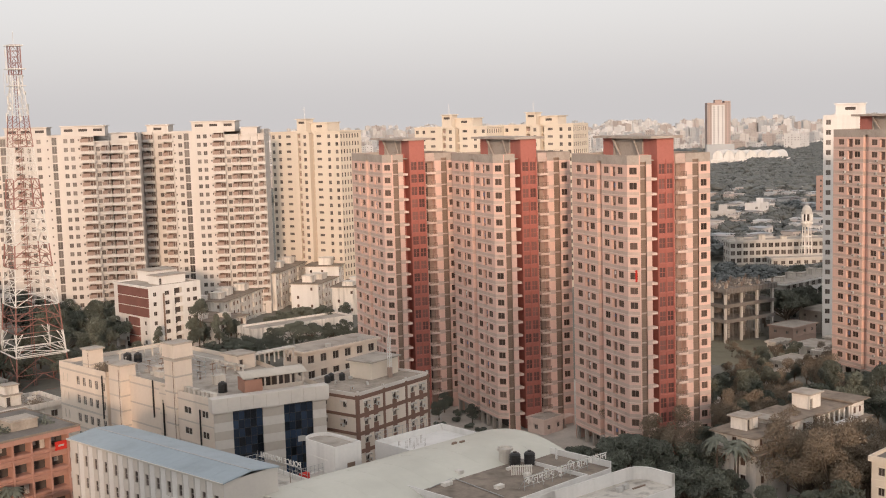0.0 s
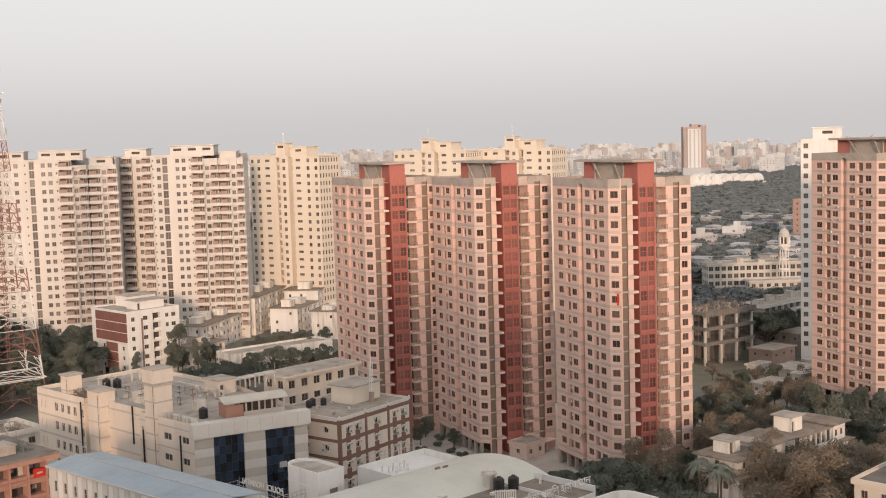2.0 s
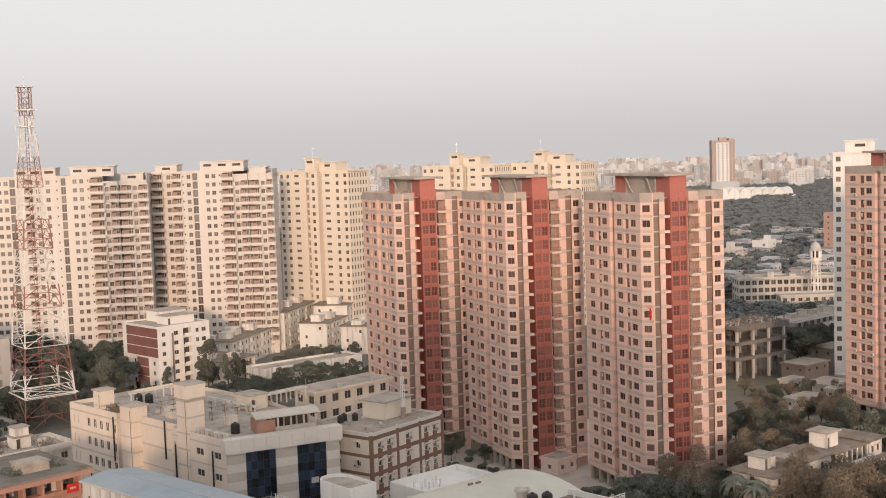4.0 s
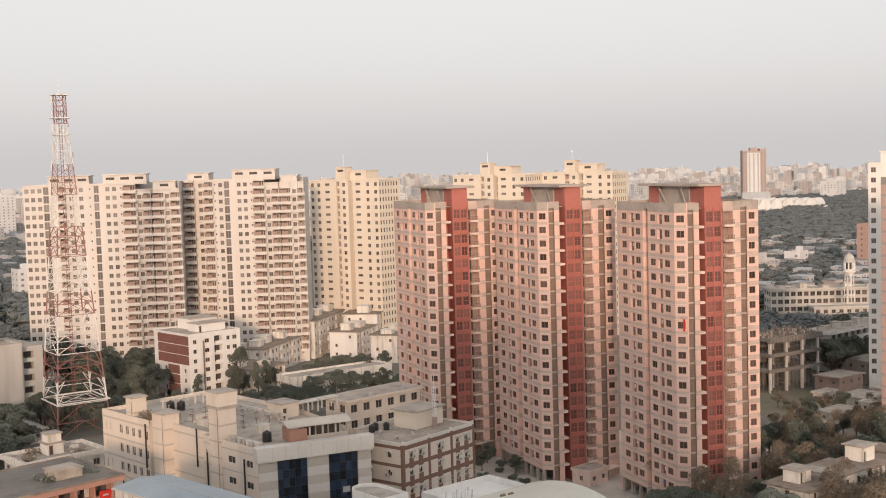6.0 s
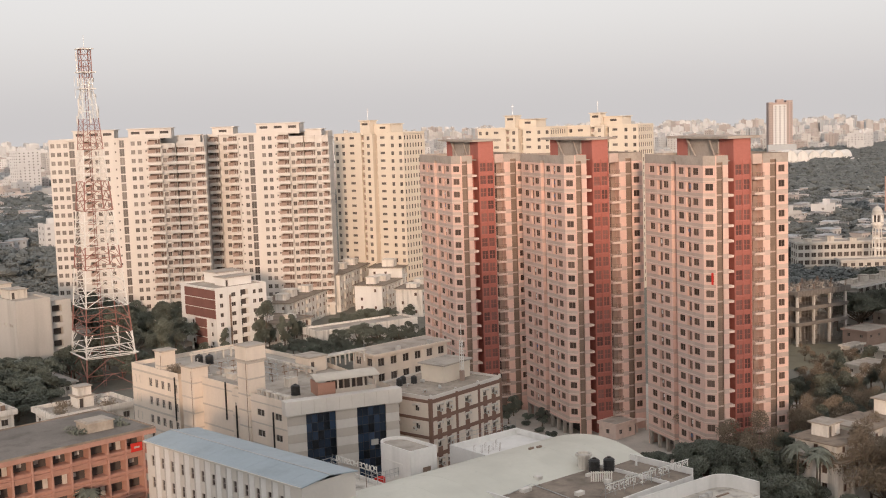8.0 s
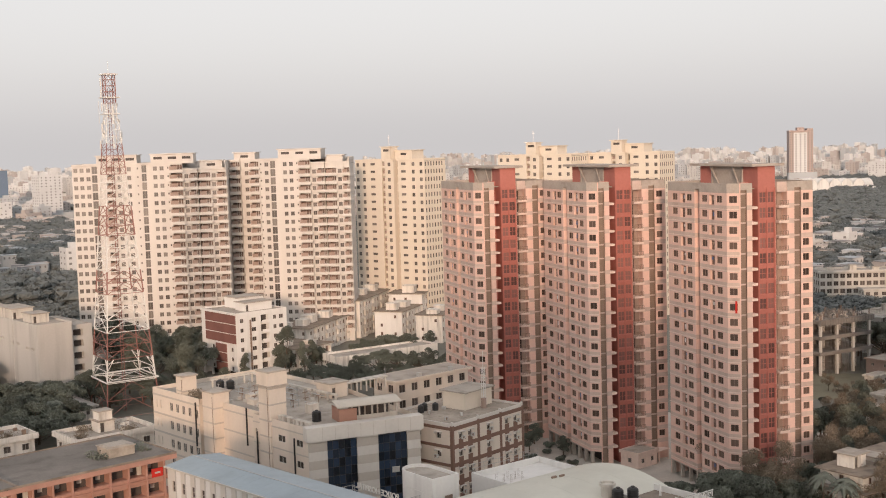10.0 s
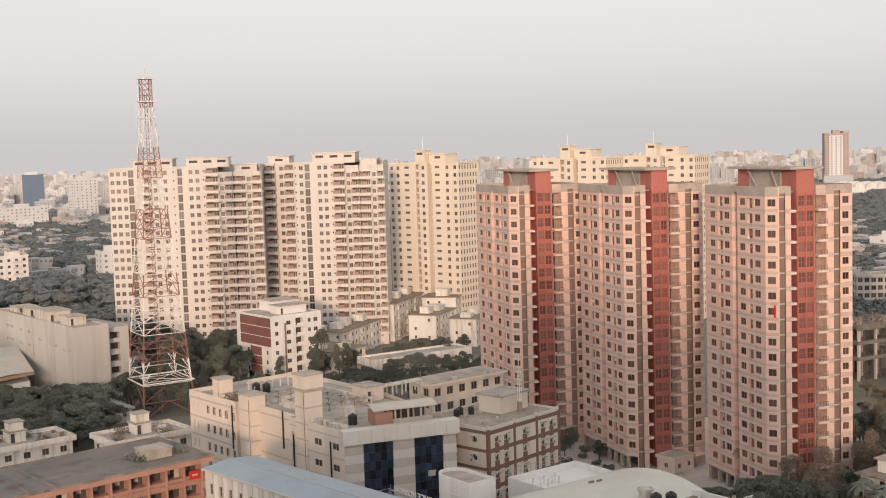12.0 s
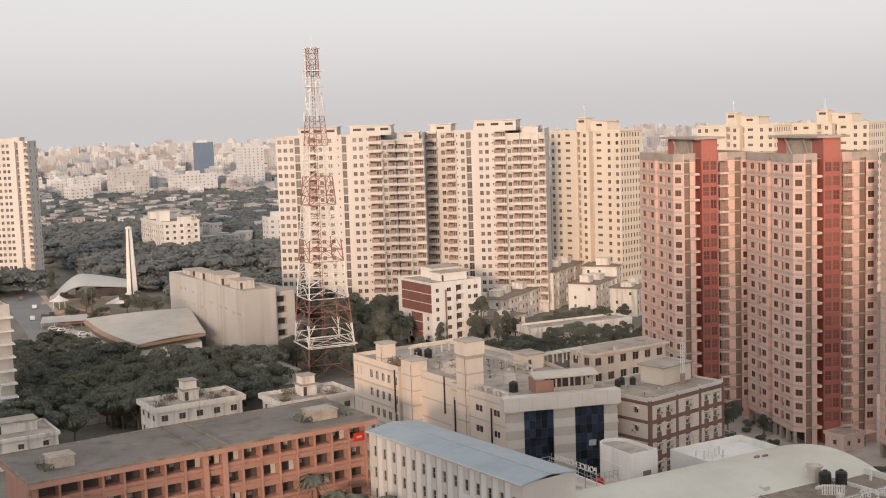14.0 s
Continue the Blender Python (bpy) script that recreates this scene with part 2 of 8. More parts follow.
def wall(bm, p0, p1, z0, z1, holes=(), mi=0, deep=0.3, tint=None):
    """A wall face from p0 to p1 (outside on the right hand) with real openings cut in.
    holes: (u0, u1, low, high[, depth, back material]); with a back material the opening is a niche."""
    p0, p1 = Vector((*p0, 0)), Vector((*p1, 0))
    length = (p1 - p0).length
    d = (p1 - p0) / length
    inn = Vector((-d.y, d.x, 0))
    zed = Vector((0, 0, 1))
    us = sorted({0.0, length, *(round(h[0], 4) for h in holes), *(round(h[1], 4) for h in holes)})
    zs = sorted({z0, z1, *(round(h[2], 4) for h in holes), *(round(h[3], 4) for h in holes), *(tint[1] if tint else ())})
    us, zs = [u for u in us if -1e-6 <= u <= length + 1e-6], [z for z in zs if z0 - 1e-6 <= z <= z1 + 1e-6]
    taken = set()
    for h in holes:
        for i in range(len(us) - 1):
            if us[i] >= h[0] - 1e-3 and us[i + 1] <= h[1] + 1e-3:
                for j in range(len(zs) - 1):
                    if zs[j] >= h[2] - 1e-3 and zs[j + 1] <= h[3] + 1e-3:
                        taken.add((i, j))
    grid = {}

    def at(i, j):
        if (i, j) not in grid:
            grid[i, j] = bm.verts.new(p0 + d * us[i] + zed * zs[j])
        return grid[i, j]

    for i in range(len(us) - 1):
        for j in range(len(zs) - 1):
            if (i, j) not in taken:
                f = bm.faces.new((at(i, j), at(i + 1, j), at(i + 1, j + 1), at(i, j + 1)))
                f.material_index = tint[0]((zs[j] + zs[j + 1]) / 2) if tint else mi
    for h in holes:
        dep = h[4] if len(h) > 4 else deep
        c = [p0 + d * u + zed * z for u, z in ((h[0], h[2]), (h[1], h[2]), (h[1], h[3]), (h[0], h[3]))]
        k = [p + inn * dep for p in c]
        for a in range(4):
            b = (a + 1) % 4
            quad(bm, (c[a], c[b], k[b], k[a]), mi)
        if len(h) > 5:
            quad(bm, k, h[5])


WIN = {}


def window_mesh(w, h, cols=2, rows=1, glass=None, frame_mat=None, t=0.07):
    """A window centred on its opening: frame and mullions proud of the pane; faces local -y."""
    key = (round(w, 2), round(h, 2), cols, rows, glass.name, frame_mat.name)
    if key not in WIN:
        bm = bmesh.new()
        us, zs = [w * k / cols for k in range(cols + 1)], [h * k / rows - h / 2 for k in range(rows + 1)]
        panes = [(a + t * (0.5 if i else 1), b - t * (0.5 if i < cols - 1 else 1), c + t * (0.5 if j else 1), e - t * (0.5 if j < rows - 1 else 1), 0.07, 1)
                 for i, (a, b) in enumerate(zip(us, us[1:])) for j, (c, e) in enumerate(zip(zs, zs[1:]))]
        wall(bm, (-w / 2, -0.05), (w / 2, -0.05), -h / 2, h / 2, panes)
        bmesh.ops.remove_doubles(bm, verts=bm.verts[:], dist=0.0005)
        WIN[key] = mesh_of("window", bm, [frame_mat, glass])
    return WIN[key]


def put_window(parent, p0, p1, u, z, w, h, cols=2, rows=1, glass=GLASS, frame_mat=FRAME, deep=0.22, name="window"):
    p0, p1 = Vector((*p0, 0)), Vector((*p1, 0))
    d = (p1 - p0).normalized()
    c = p0 + d * u + Vector((-d.y, d.x, 0)) * deep
    yaw = math.degrees(math.atan2(d.y, d.x))
    return place(name, window_mesh(w, h, cols, rows, glass, frame_mat), parent, pose(c.x, c.y, z, 0, 0, yaw))


def slot(p0, p1, u, z, w, h):
    return (u - w / 2, u + w / 2, z - h / 2, z + h / 2)

# ---- land ----
def land():
    bm = bmesh.new()
    step = [-4500, -2600, -1500, -900, -600, -400, -250, -120, 0, 120, 250, 400, 600, 900, 1500, 2600, 4500]
    vs = {}
    for i, x in enumerate(step):
        for j, y in enumerate(step):
            vs[i, j] = bm.verts.new((x, y + 300, 0))
    for i in range(len(step) - 1):
        for j in range(len(step) - 1):
            bm.faces.new((vs[i, j], vs[i + 1, j], vs[i + 1, j + 1], vs[i, j + 1]))
    g = new("ground", mesh_of("ground", bm, GROUND))
    tagged(g, "dusty bare earth between the buildings", "ground", kind="structure")


def sheet(name, pts, z, material, label, category):
    bm = bmesh.new()
    prism(bm, pts, 0.0, z)
    return tagged(new(name, mesh_of(name, bm, material)), label, category, kind="structure")


land()
sheet("road", [(-330, 505), (-312, 508), (-208, 366), (-219, 356)], 0.03, ROAD, "pale worn asphalt road beside the tree belt", "road")
sheet("yard_red_towers", [(-10, 240), (70, 215), (100, 270), (60, 300), (20, 330), (-30, 330)], 0.02, YARD, "dusty concrete yard round the red towers", "yard")
sheet("pavement", [(-312, 508), (-303, 503), (-211, 376), (-208, 366)], 0.12, YARD, "raised pale pavement along the road", "pavement")
sheet("court", [(-166.8, 277.4), (-151.6, 278.7), (-157.1, 292.5), (-171.5, 291.5)], 0.05, YARD, "pale bare playing court among trees", "court")
sheet("lawn_park", [(-296, 490), (-232, 402), (-205, 380), (-190, 420), (-215, 455), (-255, 500)], 0.16, GRASS, "dry shaded grass round the pavilion and steps", "lawn")
sheet("lawn", [(78, 330), (108, 322), (128, 360), (84, 366)], 0.04, GRASS, "dry grass lot beside the building site", "lawn")

# ---- red-cored apartment towers ----
FH = 3.0
PALEPINK = mat("pale_pink_slab_paint", (0.66, 0.52, 0.45), 0.9, 0.1, 0.3, 3.0, 0.1, 0.2)
# brown niche backs, recess shade darkened into the colour
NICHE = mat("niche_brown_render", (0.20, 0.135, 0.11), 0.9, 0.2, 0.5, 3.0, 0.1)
WASH = [mat("white_cloth", (0.7, 0.68, 0.66), 0.9, 0.1, 1.0, 5.0, 0.0), mat("blue_cloth", (0.12, 0.17, 0.30), 0.9, 0.1, 1.0, 5.0, 0.0), mat("tan_cloth", (0.36, 0.26, 0.20), 0.9, 0.1, 1.0, 5.0, 0.0)]


def red_tower(x, y, yaw, floors=20, note="", lift=0.0):
    tw = thing("apartment_tower", "pink apartment tower with red stair core" + note, "apartment tower", x, y, lift, yaw, "red-cored apartment towers")
    top, L, W = 62.84, 24.4, 18.9
    mids = [59.78 - FH * k for k in range(floors - 1)]  # middles of the window rows
    floor_z = [m - 1.55 for m in mids]
    bands = sorted({v for m in mids for v in (m - 2.15, m - 1.2) if v > 0.5} | {61.0})

    def tint(z):
        if z > 61.0:
            return 2
        return 1 if any(m - 2.15 < z < m - 1.2 for m in mids) else 0

    sides = [((0.0, L), (0.0, 13.7), [(2.9, 2.0, 1.38, "w"), (6.0, 1.9, 2.25, "s"), (8.55, 2.0, 1.38, "w")]), ((0.0, 11.75), (0.0, 1.7), [(1.85, 2.0, 1.38, "w"), (4.6, 1.9, 2.25, "s"), (7.3, 2.0, 1.38, "w")]),
             ((0.0, 1.7), (1.7, 0.0), [(1.2, 1.55, 1.38, "w")]), ((16.1, 0.6), (W, 0.6), [(1.25, 1.45, 1.38, "w")])]
    bm = bmesh.new()
    for p0, p1, cols in sides:
        holes = []
        for u, w, h, kind in cols:
            for z in mids:
                if kind == "w":
                    holes.append(slot(p0, p1, u, z, w, h))
                else:
                    # open niche: its back is coloured darker for the shade inside
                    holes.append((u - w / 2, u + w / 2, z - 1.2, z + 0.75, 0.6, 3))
        wall(bm, p0, p1, 3.2 if p0[0] == 0 else 0.0, top, holes, 0, 0.3, (tint, bands))
    # notch between the two bays of the side
    for p0, p1 in (((0.0, 13.7), (1.0, 13.7)), ((1.0, 13.7), (1.0, 11.75)), ((1.0, 11.75), (0.0, 11.75))):
        wall(bm, p0, p1, 3.2, top, (), 0, 0.3, (tint, bands))
    # the front beside the core, the returns and the back
    wall(bm, (1.7, 0.0), (2.0, 0.0), 0, top, (), 0)
    wall(bm, (3.35, 0.0), (4.62, 0.0), 0, top, (), 0, 0.3, (tint, bands))
    wall(bm, (4.62, 0.0), (4.62, 4.6), 0, top, (), 0)
    wall(bm, (4.62, 4.6), (6.8, 4.6), 0, top, (), 4)
    wall(bm, (12.96, 0.6), (14.64, 0.6), 0, top, (), 0, 0.3, (tint, bands))
    wall(bm, (W, 0.6), (W, L), 0, top, (), 0, 0.3, (tint, bands))
    wall(bm, (W, L), (0.0, L), 0, top, (), 0, 0.3, (tint, bands))
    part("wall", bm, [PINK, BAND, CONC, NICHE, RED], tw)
    for p0, p1, cols in sides:
        for u, w, h, kind in cols:
            if kind == "w":
                for z in mids:
                    put_window(tw, p0, p1, u, z, w, h, 2, 1, GLASSW, FRAMEB, 0.16)
    # floor bands stand a little proud of the side walls
    for p0, p1 in (((-0.06, L), (-0.06, 13.7)), ((-0.06, 11.75), (-0.06, 1.7)), ((-0.04, 1.64), (1.64, -0.04))):
        d = Vector((p1[0] - p0[0], p1[1] - p0[1], 0))
        bm = bmesh.new()
        box(bm, 0, 0, -0.5, d.length, 0.2, -0.28, 0, Matrix.Translation((p0[0], p0[1], 0)) @ Matrix.Rotation(math.atan2(d.y, d.x), 4, "Z"))
        led = mesh_of("floor_ledge", bm, PALEPINK)
        for z in floor_z:
            place("floor_ledge", led, tw, pose(0, 0, z))
    # washing hung in the open niches
    wash = random.Random(int(x * 10))
    cloth = [bmesh.new() for _ in WASH]
    for yc in (18.4, 7.15):
        for z in floor_z:
            for _k in range(wash.choice((0, 1, 1, 2))):
                u, h, q = yc + wash.uniform(-0.5, 0.3), wash.uniform(0.5, 0.95), wash.uniform(0.35, 0.6)
                box(cloth[wash.randrange(len(WASH))], 0.28, u - q / 2, z + 1.95 - h, 0.31, u + q / 2, z + 1.95)
    for c, m in zip(cloth, WASH):
        part("washing", c, m, tw, kind="stuff")
    # brown louvred shafts
    for x0, x1, y0 in ((2.0, 3.35, 0.25), (14.64, 16.1, 0.85)):
        bm = bmesh.new()
        box(bm, x0, y0, 0.2, x1, y0 + 0.2, top - 0.5, 0)
        for z in floor_z + [60.9]:
            box(bm, x0, y0 - 0.2, z - 0.2, x1, y0, z + 0.08, 1)
            for q in range(5):
                box(bm, x0 + 0.1, y0 - 0.08, z + 0.35 + q * 0.5, x1 - 0.1, y0, z + 0.42 + q * 0.5, 0)
        part("louvred_shaft", bm, [LOUVRE, BAND], tw, "dark brown louvred service shaft")
    # red stair core, with its own windows, rising above the roof
    bm = bmesh.new()
    cp0, cp1 = (6.8, 1.4), (10.72, 1.4)
    cols = ((1.15, 1.55), (2.98, 1.55))
    holes = [slot(cp0, cp1, u, z + 0.1, w, 2.1) for u, w in cols for z in mids]
    wall(bm, cp0, cp1, 0, 66.0, holes, 0, 0.25)
    wall(bm, (6.8, 6.4), (6.8, 1.4), 0, 66.0, (), 0)
    wall(bm, (10.72, 1.4), (10.72, 22.0), 60.0, 66.0, (), 0)
    wall(bm, (6.8, 22.6), (6.8, 18.2), 61.6, 66.0, (), 0)
    for u in (0.18, 2.07, 3.8):
        box(bm, 6.8 + u - 0.13, 1.27, 3, 6.8 + u + 0.13, 1.4, 61.8, 0)
    for z in mids:
        box(bm, 6.85, 1.22, z - 1.3, 10.68, 1.4, z - 1.05, 0)
    part("stair_core", bm, RED, tw, "red painted stair core")
    for u, w in cols:
        for z in mids:
            put_window(tw, cp0, cp1, u, z + 0.1, w, 2.1, 2, 2, GLASSR, RED, 0.18)
    bm = bmesh.new()
    wall(bm, (6.8, 18.2), (6.8, 6.4), 61.6, 66.0, (), 0)
    wall(bm, (10.72, 22.6), (6.8, 22.6), 61.6, 66.0, (), 0)
    for yy in (6.5, 17.6):
        box(bm, 6.55, yy, 61.6, 6.8, yy + 0.35, 66.0, 0)
    part("stair_head_wall", bm, CONC, tw)
    bm = bmesh.new()
    box(bm, 5.0, 0.6, 66.0, 12.4, 23.9, 66.5, 0)
    part("roof_slab", bm, CONC, tw, "overhanging concrete roof slab")
    # slanted props under the slab
    for pa, pb, pr in (((6.5, 14.5, 61.8), (6.0, 17.4, 65.9), 0.2), ((6.4, 7.2, 61.8), (5.9, 8.8, 65.9), 0.16)):
        bm = bmesh.new()
        bar(bm, pa, pb, pr)
        part("roof_prop", bm, CONC, tw)
    # balconies: loggia with floor slabs and rails, doorway shade coloured dark
    bm = bmesh.new()
    wall(bm, (10.72, 1.0), (10.72, 2.4), 0, top - 1.0, (), 0)
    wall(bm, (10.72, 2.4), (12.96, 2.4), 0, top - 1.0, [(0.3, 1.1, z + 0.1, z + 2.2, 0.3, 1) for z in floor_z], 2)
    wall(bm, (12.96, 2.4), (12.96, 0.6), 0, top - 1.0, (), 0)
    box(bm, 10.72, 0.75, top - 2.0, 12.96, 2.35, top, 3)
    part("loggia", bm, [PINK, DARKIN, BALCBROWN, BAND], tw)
    slab = bmesh.new()
    box(slab, 10.72, 0.0, -0.45, 13.02, 2.35, 0.05, 0)
    rail = bmesh.new()
    wall(rail, (10.75, 0.1), (12.95, 0.1), 0.05, 1.0, [(0.06 + 0.35 * k, 0.35 + 0.35 * k, 0.14, 0.92, 0.05) for k in range(6)])
    bmesh.ops.remove_doubles(rail, verts=rail.verts[:], dist=0.0005)
    slab, rail = mesh_of("balcony_slab", slab, PALEPINK), mesh_of("balcony_rail", rail, LOUVRE)
    nose = bmesh.new()
    box(nose, 4.5, -0.1, -0.45, 5.75, 4.5, 0.05, 0)
    nose = mesh_of("ledge", nose, PALEPINK)
    for z in floor_z:
        bal = place("balcony", slab, tw, pose(0, 0, z))
        place("rail", rail, bal, pose(0, 0, 0))
        place("ledge", nose, tw, pose(0, 0, z))
    # roof and parapet
    bm = bmesh.new()
    prism(bm, [(1.7, 0.02), (4.6, 0.02), (4.6, 2.6), (W - 0.1, 2.6), (W - 0.1, L - 0.02), (0.02, L - 0.02), (0.02, 1.7)], top - 1.3, top - 1.1, 0)
    part("roof", bm, ROOFL, tw)
    bm = bmesh.new()
    for p0, p1 in (((0, L), (0, 1.7)), ((0, 1.7), (1.7, 0)), ((1.7, 0), (4.6, 0)), ((12.96, 0.6), (W, 0.6)), ((W, 0.6), (W, L)), ((W, L), (0, L))):
        d = Vector((p1[0] - p0[0], p1[1] - p0[1], 0))
        box(bm, 0, 0.012, top - 1.2, d.length, 0.2, top + 0.02, 0, Matrix.Translation((p0[0], p0[1], 0)) @ Matrix.Rotation(math.atan2(d.y, d.x), 4, "Z"))
    part("parapet", bm, CONC, tw)
    if lift:
        bm = bmesh.new()
        box(bm, -1.0, -1.0, -lift, W + 1.0, L + 1.0, 0.0)
        part("plinth", bm, CONC, tw)
    # open ground floor on columns
    bm = bmesh.new()
    for yy in (24.0, 20.4, 17.0, 13.9, 11.4, 8.2, 5.0, 2.0):
        box(bm, 0.1, yy - 0.3, 0, 0.8, yy + 0.3, 3.3, 0)
    # dark sheet behind the columns paints the shade under the tower
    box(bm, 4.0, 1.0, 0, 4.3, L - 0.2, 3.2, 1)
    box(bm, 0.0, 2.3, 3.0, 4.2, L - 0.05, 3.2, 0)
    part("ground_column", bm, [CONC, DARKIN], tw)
    return tw


for tx, ty, tyaw, note in ((-9.85, 283.5, 22.6, " beside a grove"), (15.5, 263.5, 22.9, " above a walled yard"), (40.8, 235.6, 22.2, " beside tall trees")):
    red_tower(tx, ty, tyaw, 20, note)
# red cloth hung from a window
bm = bmesh.new()
box(bm, -0.2, -0.03, -1.2, 0.2, 0.03, 1.2)
ob = new("hanging_cloth", mesh_of("hanging_cloth", bm, REDCLOTH))
ob.matrix_world = pose(40.8, 235.6, 0, 0, 0, 22.2) @ pose(1.1, 0.34, 38.8, 0, 0, -45)
tagged(ob, "long red cloth hung out of a window", "cloth")

# ---- generic masonry block ----
def block(name, label, category, x, y, yaw, W, L, top, fh, left=0, right=0, wm=WHITE, win=(1.3, 1.3), glass=GLASS, fm=FRAME, roof=ROOFL, parapet=0.9, ledge=0.25,
          hood=True, ground=0.0, group="", slab=0.0, low=0.0, skipL=(), skipR=(), bandmat=None):
    """A rectangular building: local x runs to the right and back, local y to the left and back."""
    b = thing(name, label, category, x, y, ground, yaw, group)
    ztop = top - ground
    n = max(1, int((ztop - parapet - low) // fh))
    rows = [ztop - parapet - 0.25 - fh * (k + 1) + fh * 0.52 for k in range(n)]
    faces = (((0.0, L), (0.0, 0.0), left, L, skipL), ((0.0, 0.0), (W, 0.0), right, W, skipR))
    bm = bmesh.new()
    todo = []
    for p0, p1, cols, length, skip in faces:
        us = [length * (k + 0.5) / cols for k in range(cols) if k not in skip]
        ww = min(win[0], length / max(cols, 1) * 0.75)
        wall(bm, p0, p1, 0, ztop, [slot(p0, p1, u, z, ww, win[1]) for u in us for z in rows], 0, 0.25)
        todo += [(p0, p1, u, z, ww) for u in us for z in rows]
    wall(bm, (W, 0.0), (W, L), 0, ztop)
    wall(bm, (W, L), (0.0, L), 0, ztop)
    part("wall", bm, wm, b)
    for p0, p1, u, z, ww in todo:
        put_window(b, p0, p1, u, z, ww, win[1], 2, 1, glass, fm, 0.18)
    if ledge:
        bm = bmesh.new()
        for k in range(n + 1):
            z = ztop - parapet - fh * k
            box(bm, -ledge, -ledge, z - 0.12, W + 0.02, L + 0.02, z + 0.04) if k == 0 and slab else box(bm, -0.06, -0.06, z - 0.12, W + 0.02, L + 0.02, z + 0.06)
        if hood:
            for p0, p1, u, z, ww in todo:
                d = (Vector((*p1, 0)) - Vector((*p0, 0))).normalized()
                m = Matrix.Translation((p0[0], p0[1], 0)) @ Matrix.Rotation(math.atan2(d.y, d.x), 4, "Z")
                box(bm, u - ww / 2 - 0.15, -0.4, z + win[1] / 2 + 0.05, u + ww / 2 + 0.15, 0.05, z + win[1] / 2 + 0.15, 0, m)
        part("ledge", bm, bandmat or wm, b)
    bm = bmesh.new()
    o = slab
    box(bm, -o + 0.22, -o + 0.22, ztop - parapet - 0.1, W + o - 0.22, L + o - 0.22, ztop - parapet + 0.1)
    part("roof", bm, roof, b)
    bm = bmesh.new()
    t, e = 0.22, 0.012
    box(bm, -o - e, -o - e, ztop - parapet - (0.3 if o else 0.0), W + o + e, -o + t, ztop + e)
    box(bm, -o - e, L + o - t, ztop - parapet - (0.3 if o else 0.0), W + o + e, L + o + e, ztop + e)
    box(bm, -o - e, -o + t, ztop - parapet - (0.3 if o else 0.0), -o + t, L + o - t, ztop + e)
    box(bm, W + o - t, -o + t, ztop - parapet - (0.3 if o else 0.0), W + o + e, L + o - t, ztop + e)
    part("parapet", bm, wm, b)
    return b


def roof_room(b, x0, y0, x1, y1, z, h, wm=WHITE, door=True, over=0.35, name="roof_room"):
    """A stair head on a flat roof, with a slab and a doorway."""
    bm = bmesh.new()
    holes = [(0.4, 1.3, z, z + 2.0, 0.3, 1)] if door and x1 - x0 > 1.8 else []
    wall(bm, (x0, y0), (x1, y0), z, z + h, holes)
    wall(bm, (x1, y0), (x1, y1), z, z + h)
    wall(bm, (x1, y1), (x0, y1), z, z + h)
    wall(bm, (x0, y1), (x0, y0), z, z + h)
    box(bm, x0 - over, y0 - over, z + h, x1 + over, y1 + over, z + h + 0.25, 2)
    return part(name, bm, [wm, DARKIN, ROOFL], b)

# ---- cream high-rise blocks ----
BALC = {}


def balcony_mesh(w, m, rail_m):
    """A projecting slab with a low front wall and a rail, faces local -y."""
    key = (round(w, 2), m.name)
    if key not in BALC:
        bm = bmesh.new()
        box(bm, -w / 2 - 0.2, -1.6, -0.2, w / 2 + 0.2, 0.1, 0.08, 0)
        box(bm, -w / 2 - 0.2, -1.6, 0.08, w / 2 + 0.2, -1.5, 0.8, 0)
        slab = mesh_of("balcony", bm, m)
        # brown screen on one half, slim posts and a rail on the other
        bm = bmesh.new()
        prism(bm, [(-w / 2 + 0.05, 0.0), (-w / 2 + 0.05, -1.2), (w * 0.08, -1.2), (w * 0.08, -1.12), (-w / 2 + 0.13, -1.12), (-w / 2 + 0.13, 0.0)], 0.08, 2.0)
        screen = mesh_of("screen", bm, BALCBROWN)
        bm = bmesh.new()
        wall(bm, (w * 0.08, -1.2), (w / 2, -1.2), 0.3, 2.7, [(0.06 + q * w * 0.21, w * 0.21 * (q + 1) - 0.06, z0, z1, 0.06) for q in range(2) for z0, z1 in ((0.35, 0.9), (1.0, 2.62))])
        bmesh.ops.remove_doubles(bm, verts=bm.verts[:], dist=0.0005)
        BALC[key] = (slab, screen, mesh_of("rail", bm, rail_m))
    return BALC[key]


